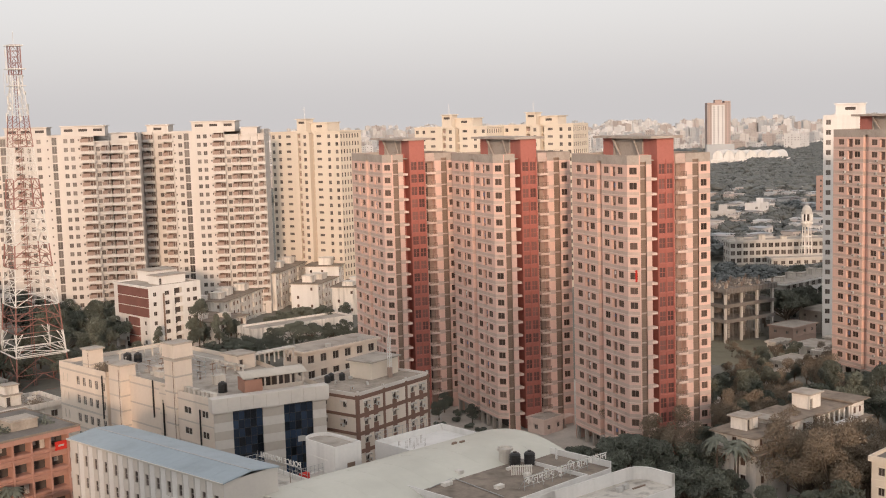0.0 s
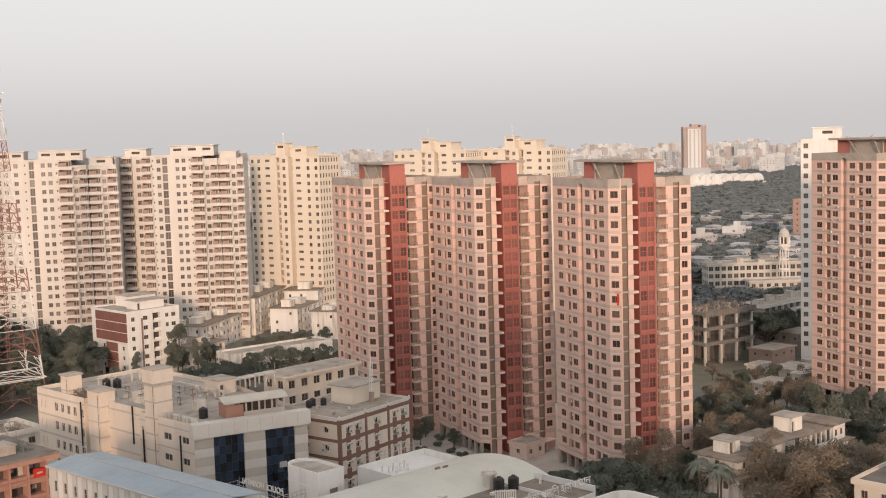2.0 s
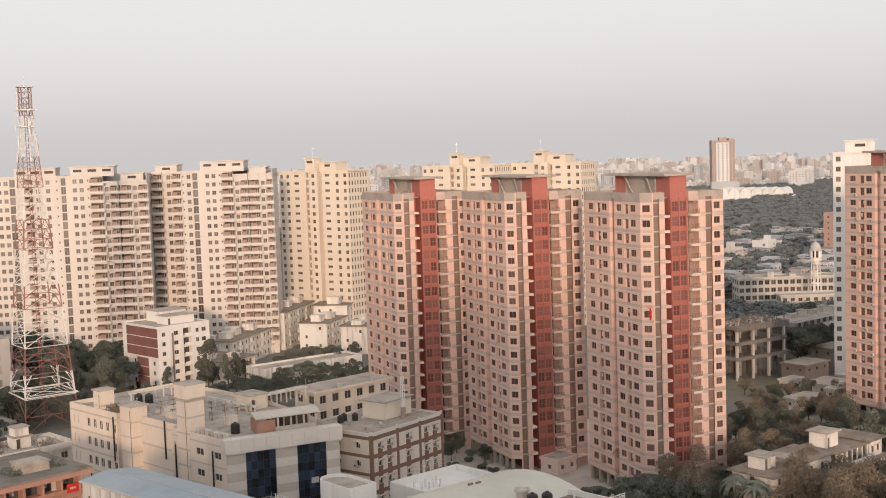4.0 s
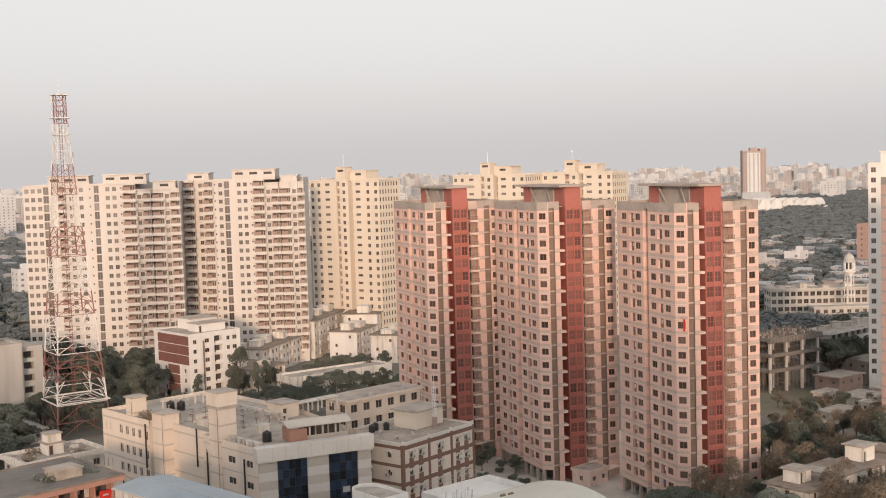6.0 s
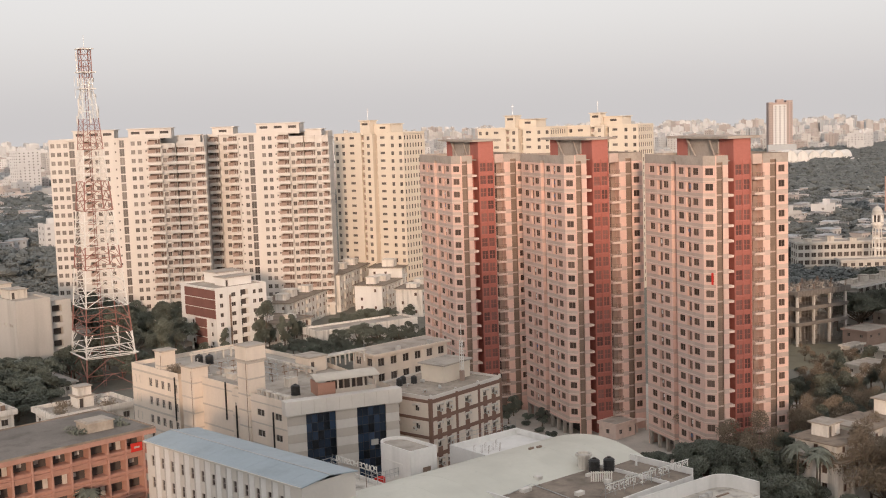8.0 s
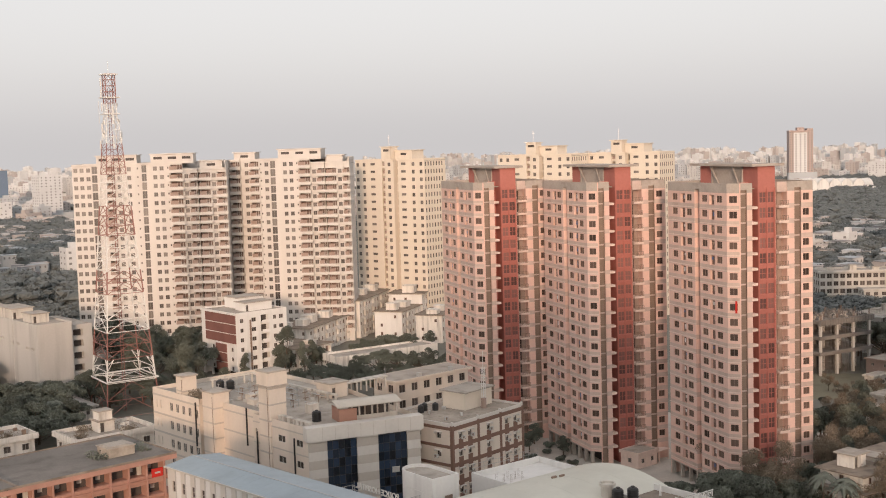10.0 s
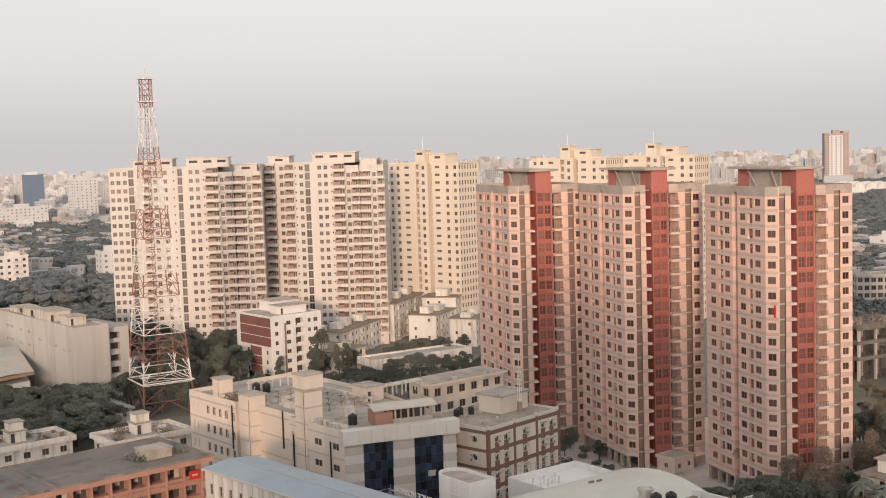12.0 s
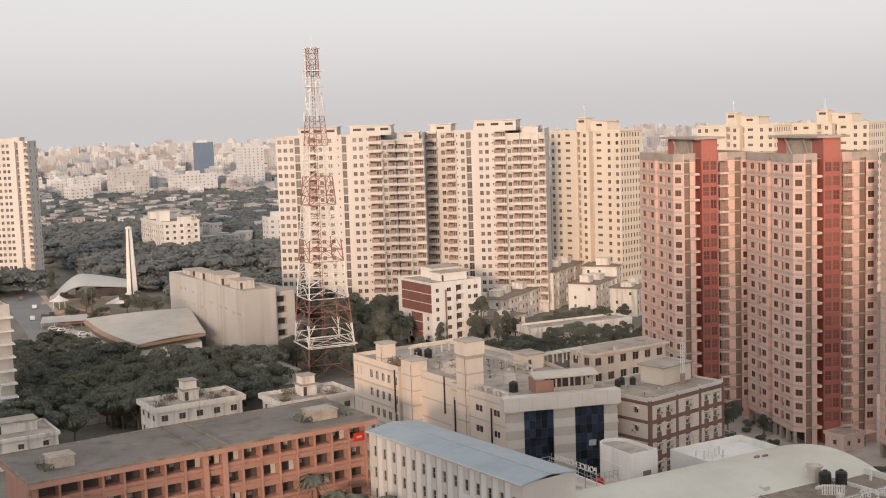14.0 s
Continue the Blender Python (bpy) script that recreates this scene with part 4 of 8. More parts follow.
def hospital():
    ox, oy, yaw, top = -37.2, 201.5, 45, 24.4
    s = thing("hospital", "beige hospital with a blue glass front and stair towers", "hospital", ox, oy, 0, yaw)
    rows = [top - 3.1 - 3.75 * k for k in range(6)]
    bm = bmesh.new()
    put = []

    def face(p0, p1, cols, h=1.25):
        holes = [slot(p0, p1, u, z, w, h) for u, w in cols for z in rows]
        wall(bm, p0, p1, 0, top, holes, 0, 0.22)
        for u, w in cols:
            for z in rows:
                put.append((p0, p1, u, z, w, h))

    face((0.0, 54.4), (0.0, 36.0), [(1.6, 0.35), (3.2, 0.35), (7.4, 1.25), (9.8, 1.25), (12.2, 1.25), (14.6, 1.25), (17.2, 1.25)], 1.75)
    face((0.0, 36.0), (1.6, 36.0), [])
    face((1.6, 36.0), (1.6, 17.0), [(5.0, 1.1), (17.0, 0.9)])
    face((1.6, 17.0), (0.0, 17.0), [])
    face((0.0, 17.0), (0.0, 0.0), [(1.0, 0.7), (4.6, 2.3), (9.0, 2.3), (14.4, 2.0)])
    fr = (20.5 * math.cos(radians(-19)), 20.5 * math.sin(radians(-19)))
    wall(bm, fr, (fr[0] + 6.5, 24.0), 0, top)
    wall(bm, (fr[0] + 6.5, 24.0), (fr[0] + 6.5, 54.4), 0, top)
    wall(bm, (fr[0] + 6.5, 54.4), (0.0, 54.4), 0, top)
    part("wall", bm, HOSP, s)
    for p0, p1, u, z, w, h in put:
        put_window(s, p0, p1, u, z, w, h, 2 if w > 0.6 else 1, 1, GLASS, FRAMEW, 0.14)
    # grey-beige string courses
    for k in range(6):
        z = top - 1.3 - 3.75 * k
        for a, c, d, h in ((-0.05, 36.0, 54.4, 0.18), (-0.05, 0.0, 17.0, 0.12), (1.55, 17.0, 36.0, 0.15)):
            bm = bmesh.new()
            box(bm, a, c, z - h, a + 0.05, d, z + h)
            part("string_course", bm, HOSPD, s)
    # glass front between clad piers, under a deep fascia
    m = Matrix.Rotation(radians(-19), 4, "Z")
    fw = 20.5
    glass = ((3.3, 8.7), (12.6, 18.0))
    for x0, x1 in ((0.0, 3.3), (8.7, 12.6), (18.0, fw)):
        z, k = 0.0, 0
        while z < top - 2.4:
            hgt = min(1.55, top - 2.3 - z)
            bm = bmesh.new()
            box(bm, x0, -0.35 if k % 2 else -0.36, z + 0.01, x1, 0.5, z + hgt - 0.01, 0, m)
            part("cladding_panel", bm, HOSPD if k % 2 else HOSPG, s)
            z, k = z + hgt, k + 1
    bm = bmesh.new()
    box(bm, -0.5, -1.1, top - 2.3, fw + 0.4, 1.2, top + 0.15, 0, m)
    for k in range(1, 9):
        box(bm, k * 2.3 - 0.03, -1.13, top - 2.2, k * 2.3 + 0.03, -1.09, top + 0.05, 1, m)
    part("fascia", bm, [HOSPG, HOSPD], s, "deep clad fascia")
    pane = bmesh.new()
    quad(pane, ((0.04, 0, 0.04), (1.04, 0, 0.04), (1.04, 0, 1.5), (0.04, 0, 1.5)))
    pane = mesh_of("pane", pane, GLASSB)
    for x0, x1 in glass:
        bm = bmesh.new()
        for k in range(6):
            x = x0 + (x1 - x0) * k / 5
            box(bm, x - 0.03, -0.06, 0, x + 0.03, 0.06, top - 2.3, 0, m)
        for k in range(15):
            box(bm, x0, -0.05, k * 1.55 - 0.03, x1, 0.04, k * 1.55 + 0.03, 0, m)
        box(bm, x0, 0.3, 0, x1, 0.5, top - 2.3, 1, m)
        part("curtain_frame", bm, [BLACKP, DARKIN], s)
        for k in range(5):
            for q in range(14):
                place("pane", pane, s, m @ pose(x0 + (x1 - x0) * k / 5, -0.02 + 0.012 * random.random(), q * 1.55))
    # open vent, pale-coloured in place of a reflected glint
    bm = bmesh.new()
    box(bm, 14.3, -0.3, 15.6, 15.6, -0.12, 16.6, 0, m @ pose(0, 0, 0, 8, 0, 0))
    part("open_vent", bm, PALEBOX, s, "tilted open pane catching light")
    # roof and parapet
    bm = bmesh.new()
    prism(bm, [(0.1, 0.4), (fr[0] - 0.2, fr[1] + 0.6), (fr[0] + 6.3, 24), (fr[0] + 6.3, 54.2), (0.1, 54.2), (0.1, 36.0), (1.7, 36.0), (1.7, 17.0), (0.1, 17.0)], top - 0.95, top - 0.8)
    part("roof", bm, ROOFL, s, "stained pale roof screed")
    bm = bmesh.new()
    for x0, y0, x1, y1 in ((0.012, 36.0, 0.25, 54.39), (1.612, 17.3, 1.85, 36.0), (0.012, 0.0, 0.25, 17.0), (fr[0] + 6.25, 24.0, fr[0] + 6.49, 54.39), (0.25, 54.15, fr[0] + 6.25, 54.39)):
        box(bm, x0, y0, top - 0.9, x1, y1, top + 0.012)
    part("parapet", bm, HOSP, s)
    # stair towers
    for x0, y0, x1, y1, z1, st in ((-0.35, 29.9, 3.0, 34.1, 26.3, 0), (-0.3, 11.0, 3.3, 14.4, 32.6, 1), (0.6, 42.9, 3.6, 45.7, 27.7, 0)):
        bm = bmesh.new()
        z0 = 0 if x0 < 0 else top - 0.9
        wall(bm, (x0, y1), (x0, y0), z0, z1)
        wall(bm, (x0, y0), (x1, y0), z0, z1)
        wall(bm, (x1, y0), (x1, y1), z0, z1)
        wall(bm, (x1, y1), (x0, y1), z0, z1)
        bmesh.ops.remove_doubles(bm, verts=bm.verts[:], dist=0.001)
        tower = part("stair_tower", bm, HOSP, s)
        caps = [(0.3, z1, z1 + 0.28, ROOFL)] + ([(0.35, z1 - 2.6, z1 - 2.3, ROOFL), (0.2, z1 - 2.3, z1, HOSP)] if st else [])
        for e, za, zb, cm in caps:
            bm = bmesh.new()
            box(bm, x0 - e, y0 - e, za, x1 + e, y1 + e, zb)
            part("cap", bm, cm, tower)
        for k in range(8):
            z = z1 - 3.0 - 2.9 * k
            if z > z0 + 0.3:
                bm = bmesh.new()
                box(bm, x0 - 0.05, y0 - 0.05, z, x1 + 0.05, y1 + 0.05, z + 0.3)
                part("string_course", bm, HOSPD, tower)
        bm = bmesh.new()
        box(bm, x0 - 0.06, y0 + 0.5, z0, x0, y0 + 0.62, z1 - 0.6)
        part("pipe", bm, LOUVRE, tower)
    # brown down-pipes
    for x, y, z0, z1 in ((-0.15, 37.2, 15.0, 23.6), (1.45, 21.5, 17.5, 24.6), (-0.15, 15.6, 12, 21.4), (-0.1, 4.0, 8.0, 22.0)):
        bm = bmesh.new()
        bar(bm, (x, y, z0), (x, y, z1), 0.16, 0, 8)
        part("down_pipe", bm, BLACKP, s)
    # sheltered roof room with a curved sheet roof
    bm = bmesh.new()
    mm = m @ pose(6.4, 2.0, 0.6)
    box(bm, 0.0, 0.0, top - 0.85, 0.25, 4.4, top + 1.5, 0, mm)
    box(bm, 0.25, 0.0, top - 0.85, 3.2, 0.25, top + 1.5, 0, mm)
    part("brick_wall", bm, BRICKR, s, "red brick roof-shelter wall")
    bm = bmesh.new()
    for x in (3.6, 6.0, 8.4, 10.6):
        for y in (0.1, 4.2):
            box(bm, x, y, top - 0.85, x + 0.3, y + 0.3, top + 1.6, 0, mm)
    box(bm, 3.3, 0.1, top - 0.85, 10.9, 0.25, top + 0.1, 0, mm)
    # dark back sheet paints the shade under the curved roof
    box(bm, 3.0, 4.25, top - 0.85, 10.9, 4.4, top + 1.5, 1, mm)
    part("shelter_post", bm, [HOSPD, DARKIN], s)
    bm = bmesh.new()
    arc = [(-0.5 + 5.6 * k / 10, top + 1.55 + 1.1 * math.sin(math.pi * (0.12 + 0.76 * k / 10))) for k in range(11)]
    for (ya, za), (yb, zb) in zip(arc, arc[1:]):
        for dz, flip in ((0.0, False), (-0.12, True)):
            pts = [mm @ Vector(p) for p in ((-0.5, ya, za + dz), (11.4, ya, za + dz), (11.4, yb, zb + dz), (-0.5, yb, zb + dz))]
            quad(bm, pts[::-1] if flip else pts)
        for x in (-0.5, 11.4):
            quad(bm, [mm @ Vector(p) for p in ((x, ya, za), (x, yb, zb), (x, yb, zb - 0.12), (x, ya, za - 0.12))])
    part("curved_roof", bm, TANSHEET, s, "curved tan sheet roof")
    # small roof room, covered way, vents and pipes
    roof_room(s, 19.4, 19.6, 23.4, 24.2, top - 0.85, 2.8, HOSP)
    bm = bmesh.new()
    box(bm, 23.5, 20.0, top + 1.3, 34.0, 22.2, top + 1.55, 0)
    for k in range(5):
        box(bm, 23.8 + k * 2.4, 20.1, top - 0.8, 24.05 + k * 2.4, 20.35, top + 1.3, 0)
        box(bm, 23.8 + k * 2.4, 21.9, top - 0.8, 24.05 + k * 2.4, 22.15, top + 1.3, 0)
    part("covered_way", bm, OLDWHITE, s)
    bm = bmesh.new()
    box(bm, 18.2, 16.2, top + 0.35, 18.7, 38.5, top + 0.75)
    for k in range(9):
        box(bm, 18.3, 16.6 + 2.6 * k, top - 0.8, 18.6, 16.9 + 2.6 * k, top + 0.4)
    part("roof_duct", bm, OLDWHITE, s, "long pale roof duct on short posts")
    bm = bmesh.new()
    box(bm, 8.8, 46.2, top + 0.9, 19.0, 46.7, top + 1.25)
    box(bm, 18.6, 38.5, top + 0.9, 19.0, 46.7, top + 1.25)
    for k in range(6):
        box(bm, 9.2 + 1.9 * k, 46.3, top - 0.8, 9.45 + 1.9 * k, 46.6, top + 0.9)
    part("roof_duct", bm, OLDWHITE, s)
    vent = bmesh.new()
    bar(vent, (0, 0, 0), (0, 0, 1.3), 0.07, 0, 6)
    drum(vent, 0, 0, [(1.3, 0.18), (1.45, 0.2), (1.5, 0.1)], 8)
    vent = mesh_of("vent_pipe", vent, METAL)
    for k in range(22):
        place("vent_pipe", vent, s, pose(4.5 + 13 * random.random(), 16 + 29 * random.random(), top - 0.82))
    acm = ac_mesh()
    for k in range(16):
        ob = place("air_conditioner", acm, s, pose(3.0 + 14.5 * random.random(), 17 + 28 * random.random(), top - 0.8, 0, 0, random.choice((0, 90, 180))))
    post = bmesh.new()
    bar(post, (0, 0, 0), (0, 0, 1.5), 0.07)
    box(post, -0.55, -0.09, 1.4, 0.55, 0.09, 1.58)
    post = mesh_of("pipe_stand", post, LOUVRE)
    run = bmesh.new()
    bar(run, (0, -2.2, 1.62), (0, 2.2, 1.62), 0.09, 0, 6)
    run = mesh_of("pipe_run", run, METAL)
    for i in range(4):
        for j in range(5):
            place("pipe_stand", post, s, pose(7.0 + 2.9 * i, 18.5 + 4.4 * j, top - 0.82))
            if (i + j) % 2:
                place("pipe_run", run, s, pose(7.0 + 2.9 * i, 18.5 + 4.4 * j, top - 0.82))
    for k in range(7):
        bm = bmesh.new()
        x, y = 0.9, 1.2 + k * 1.35
        box(bm, x, y, top - 0.8, x + 0.9, y + 0.9, top + 0.55)
        box(bm, x - 0.08, y - 0.08, top + 0.55, x + 0.98, y + 0.98, top + 0.63)
        part("roof_plinth", bm, OLDWHITE, s)
    bm = bmesh.new()
    bx = ((5.2, 22.0, 1.8, 1.2, 1.4), (6.0, 26.0, 1.2, 2.4, 1.0), (9.0, 12.0, 2.2, 1.4, 1.6), (8.5, 31.0, 3.0, 2.0, 0.9))
    for x, y, w, d, h in bx:
        bmx = bmesh.new()
        box(bmx, x, y, top - 0.82, x + w, y + d, top - 0.82 + h)
        box(bmx, x - 0.1, y - 0.1, top - 0.82 + h, x + w + 0.1, y + d + 0.1, top - 0.74 + h)
        part("roof_plant", bmx, OLDWHITE, s)
    bm.free()
    # planter with shrubs in the left wing's roof corner
    bm = bmesh.new()
    for k in range(1500):
        p = Vector((0.7 + 3.4 * random.random(), 35.4 + 6.6 * random.random(), top - 0.8 + 1.7 * random.random() ** 1.5))
        n1 = Vector((random.gauss(0, 1), random.gauss(0, 1), random.gauss(0, 1))).normalized() * 0.15
        n2 = n1.orthogonal().normalized() * 0.15
        quad(bm, (p - n1, p + n2, p + n1, p - n2))
    part("roof_planting", bm, LEAFO, s, "overgrown roof planting", "stuff")
    for x, y in ((11.6, 43.3), (10.2, 45.0), (6.4, 6.2)):
        tank(*to_world(ox, oy, yaw, x, y), top - 0.8, 0, 0.85, 2.0)


hospital()


# ---- cream block with a brown grid ----
def grid_block():
    ox, oy, yaw, W, L, top = -13.0, 210.5, 52.5, 20.8, 16.0, 22.6
    s = thing("clinic_building", "cream block with a brown painted grid and window hoods", "building", ox, oy, 0, yaw)
    fh = 3.3
    rows = [top - 2.4 - fh * k for k in range(6)]
    colsF = [2.2, 4.6, 9.6, 14.6, 17.0]
    colsF = [c * W / 19.2 for c in colsF]
    colsL = [3.2, 8.0]
    bm = bmesh.new()
    F0, F1, L0, L1 = (0.0, 0.0), (W, 0.0), (0.0, L), (0.0, 0.0)
    wall(bm, F0, F1, 0, top, [slot(F0, F1, u, z, 1.0, 1.1) for u in colsF for z in rows], 0, 0.22)
    wall(bm, L0, L1, 0, top, [slot(L0, L1, L - u, z, 1.0, 1.1) for u in colsL for z in rows], 0, 0.22)
    wall(bm, (W, 0.0), (W, L), 0, top)
    wall(bm, (W, L), (0.0, L), 0, top)
    part("wall", bm, HOSP, s)
    for u in colsF:
        for z in rows:
            put_window(s, F0, F1, u, z, 1.0, 1.1, 2)
    for u in colsL:
        for z in rows:
            put_window(s, L0, L1, L - u, z, 1.0, 1.1, 2)
    bm = bmesh.new()
    for k in range(7):
        z = top - 0.95 - fh * k
        box(bm, -0.08, -0.08, z - 0.36, W + 0.02, 0.0, z + 0.36)
        box(bm, -0.08, 0.0, z - 0.28, 0.0, L, z + 0.28)
    for u in (0.0, W * 0.345, W * 0.66, W - 0.35):
        box(bm, u - 0.1, -0.1, 0, u + 0.5, 0.0, top - 0.4)
    box(bm, -0.1, 0.0, 0, 0.0, 0.45, top - 0.4)
    for u in colsF:
        for z in rows:
            box(bm, u - 0.62, -0.05, z - fh + 0.6, u + 0.62, 0.0, z - 0.58)
    part("painted_grid", bm, BROWNG, s, "brown painted grid")
    hood = bmesh.new()
    box(hood, -0.75, -0.5, 0.0, 0.75, 0.0, 0.12)
    box(hood, -0.75, -0.5, -0.3, -0.65, 0.0, 0.0)
    box(hood, 0.65, -0.5, -0.3, 0.75, 0.0, 0.0)
    hood = mesh_of("window_hood", hood, CREAM)
    acm = ac_mesh()
    for u in colsF:
        for z in rows:
            place("window_hood", hood, s, pose(u, 0, z + 0.68))
            if random.random() < 0.5:
                place("air_conditioner", acm, s, pose(u + 0.5, -0.05, z - 0.75))
    for u in colsL:
        for z in rows:
            place("window_hood", hood, s, pose(0, u, z + 0.68, 0, 0, -90))
            if random.random() < 0.6:
                place("air_conditioner", acm, s, pose(-0.05, u + 0.5, z - 0.75, 0, 0, -90))
    bm = bmesh.new()
    box(bm, 0.2, 0.2, top - 0.5, W - 0.2, L - 0.2, top - 0.35)
    part("roof", bm, mat("tan_roof_screed", (0.35, 0.30, 0.25), 0.95, 0.25, 0.3, 2.5, 0.2, 0.5), s)
    bm = bmesh.new()
    for x0, y0, x1, y1 in ((-0.012, -0.012, W, 0.22), (-0.012, 0.22, 0.22, L), (W - 0.22, 0.22, W + 0.012, L), (0.22, L - 0.22, W - 0.22, L + 0.012)):
        box(bm, x0, y0, top - 0.6, x1, y1, top + 0.012)
    for u in (0.0, W * 0.345, W * 0.66, W - 0.4):
        box(bm, u, -0.02, top - 0.4, u + 0.4, 0.3, top + 0.3)
    part("parapet", bm, CREAM, s)
    bm = bmesh.new()
    x0, y0, x1, y1 = 11.0, 6.0, 19.0, 11.5
    wall(bm, (x0, y0), (x1, y0), top - 0.4, top + 2.9)
    wall(bm, (x1, y0), (x1, y1), top - 0.4, top + 2.9)
    wall(bm, (x1, y1), (x0, y1), top - 0.4, top + 2.9)
    wall(bm, (x0, y1), (x0, y0), top - 0.4, top + 2.9)
    box(bm, x0 - 0.5, y0 - 0.5, top + 2.9, x1 + 0.5, y1 + 0.5, top + 3.15, 1)
    part("stair_head", bm, [CREAMY, ROOFL], s, "yellow-cream stair head with a flat slab")
    # small lattice aerial on the roof
    bm = bmesh.new()
    px, py = 14.8, 4.6
    for a, b in ((-0.28, -0.28), (0.28, -0.28), (0.28, 0.28), (-0.28, 0.28)):
        bar(bm, (px + a, py + b, top - 0.4), (px + a * 0.8, py + b * 0.8, top + 7.5), 0.05)
    for k in range(13):
        z = top + 0.2 + 0.55 * k
        for a, b, c, d in ((-0.28, -0.28, 0.28, -0.28), (0.28, -0.28, 0.28, 0.28), (0.28, 0.28, -0.28, 0.28), (-0.28, 0.28, -0.28, -0.28)):
            bar(bm, (px + a, py + b, z), (px + c, py + d, z + 0.55), 0.03)
    bar(bm, (px, py, top + 7.3), (px, py, top + 10.5), 0.05)
    part("aerial", bm, STEELW, s, "white lattice aerial")
    bm = bmesh.new()
    box(bm, px - 0.35, py - 0.35, top - 0.4, px + 0.35, py + 0.35, top + 1.6)
    part("aerial_base", bm, BALCBROWN, s)
    for x, y in ((5.2, 12.0), (6.9, 12.6), (8.2, 11.0)):
        tank(*to_world(ox, oy, yaw, x, y), top - 0.35, 0, 0.6, 1.5)
    for k in range(4):
        place("air_conditioner", acm, s, pose(3 + 2.1 * k, 4.0 + (k % 2) * 6, top - 0.3, 0, 0, 30 * k))


grid_block()

# white block behind the clinic
wbk = block("ward_building", "two-storey-look white ward block behind the clinic", "building", -26.5, 247.9, 45, 20.5, 7.4, 23.2, 3.3, 2, 6, HOSP, (1.7, 1.7), parapet=0.12, slab=0.7, roof=ROOFL)
bm = bmesh.new()
bar(bm, (2, 6, 22.7), (2, 6, 25.2), 0.08)
part("pole", bm, METAL, wbk)
for u, z in ((6.0, 22.9), (15.0, 22.9)):
    bm = bmesh.new()
    box(bm, u, -0.4, z, u + 0.9, 0.4, z + 1.1)
    part("roof_box", bm, PALEBOX, wbk)

# ---- foreground roofs ----
def vault_hall():
    s = thing("auditorium", "large hall under a shallow pale grey-green barrel roof", "hall", -24.1, 160.6, 0, 42)
    x0, x1, y0, y1, eave, crest = 0.4, 48.0, -16.4, 5.2, 18.2, 20.75
    arc = []
    for k in range(25):
        t = k / 24
        arc.append((y0 + (y1 - y0) * t, eave + (crest - eave) * math.sin(math.pi * (0.04 + 0.92 * t)) ** 0.9))
    bm = bmesh.new()
    for (ya, za), (yb, zb) in zip(arc, arc[1:]):
        quad(bm, ((x0, ya, za), (x1, ya, za), (x1, yb, zb), (x0, yb, zb)))
        quad(bm, ((x0, yb, zb - 0.2), (x1, yb, zb - 0.2), (x1, ya, za - 0.2), (x0, ya, za - 0.2)))
        for x in (x0, x1):
            quad(bm, ((x, ya, za), (x, yb, zb), (x, yb, zb - 0.2), (x, ya, za - 0.2)))
    part("roof", bm, ROOFG, s, "shallow barrel roof of pale sheets")
    bm = bmesh.new()
    for k in range(1, 9):
        x = x0 + (x1 - x0) * k / 9
        for (ya, za), (yb, zb) in zip(arc[::2], arc[2::2]):
            bar(bm, (x, ya, za), (x, yb, zb), 0.03)
    part("roof_seam", bm, ROOFG, s)
    bm = bmesh.new()
    for (ya, za), (yb, zb) in zip(arc, arc[1:]):
        quad(bm, ((x0 + 0.4, yb, 0), (x0 + 0.4, ya, 0), (x0 + 0.4, ya, za - 0.2), (x0 + 0.4, yb, zb - 0.2)))
        quad(bm, ((x1 - 0.4, ya, 0), (x1 - 0.4, yb, 0), (x1 - 0.4, yb, zb - 0.2), (x1 - 0.4, ya, za - 0.2)))
    wall(bm, (x0 + 0.4, y0 + 0.4), (x1 - 0.4, y0 + 0.4), 0, eave)
    wall(bm, (x1 - 0.4, y1 - 0.4), (x0 + 0.4, y1 - 0.4), 0, eave)
    part("wall", bm, WHITE, s)
    for x, y in ((35.2, -2.6), (36.6, -2.9)):
        bm = bmesh.new()
        box(bm, x, y, 20.3, x + 0.9, y + 0.35, 20.85)
        part("roof_vent", bm, LOUVRE, s)
    # terrace behind with parapet and starter bars
    bm = bmesh.new()
    box(bm, 33.0, 5.2, 0, 48.0, 14.2, 17.6)
    part("terrace", bm, WHITE, s, "white roof terrace")
    bm = bmesh.new()
    for a in ((33.0, 13.9, 48.0, 14.2), (33.0, 5.3, 33.3, 13.9), (47.7, 5.3, 48.0, 13.9)):
        box(bm, a[0], a[1], 17.6, a[2], a[3], 18.6)
    part("parapet", bm, WHITE, s)
    sb = bmesh.new()
    bar(sb, (0, 0, 17.6), (0.03, 0.03, 18.9), 0.022)
    sb = mesh_of("starter_bar", sb, LOUVRE)
    for k in range(7):
        x, y = 34.6 + 0.8 * k, 10.0 - (k % 3) * 0.9
        for d in ((0, 0), (0.35, 0.1)):
            place("starter_bar", sb, s, pose(x + d[0], y + d[1], 0), "rusty column starter bar")
    bm = bmesh.new()
    for k in range(14):
        bar(bm, (33.4 + k * 1.1, 14.05, 18.6), (33.4 + k * 1.1, 14.05, 20.0), 0.03)
    for z in (19.3, 20.0):
        bar(bm, (33.2, 14.05, z), (47.9, 14.05, z), 0.03)
    part("terrace_rail", bm, METAL, s)


vault_hall()


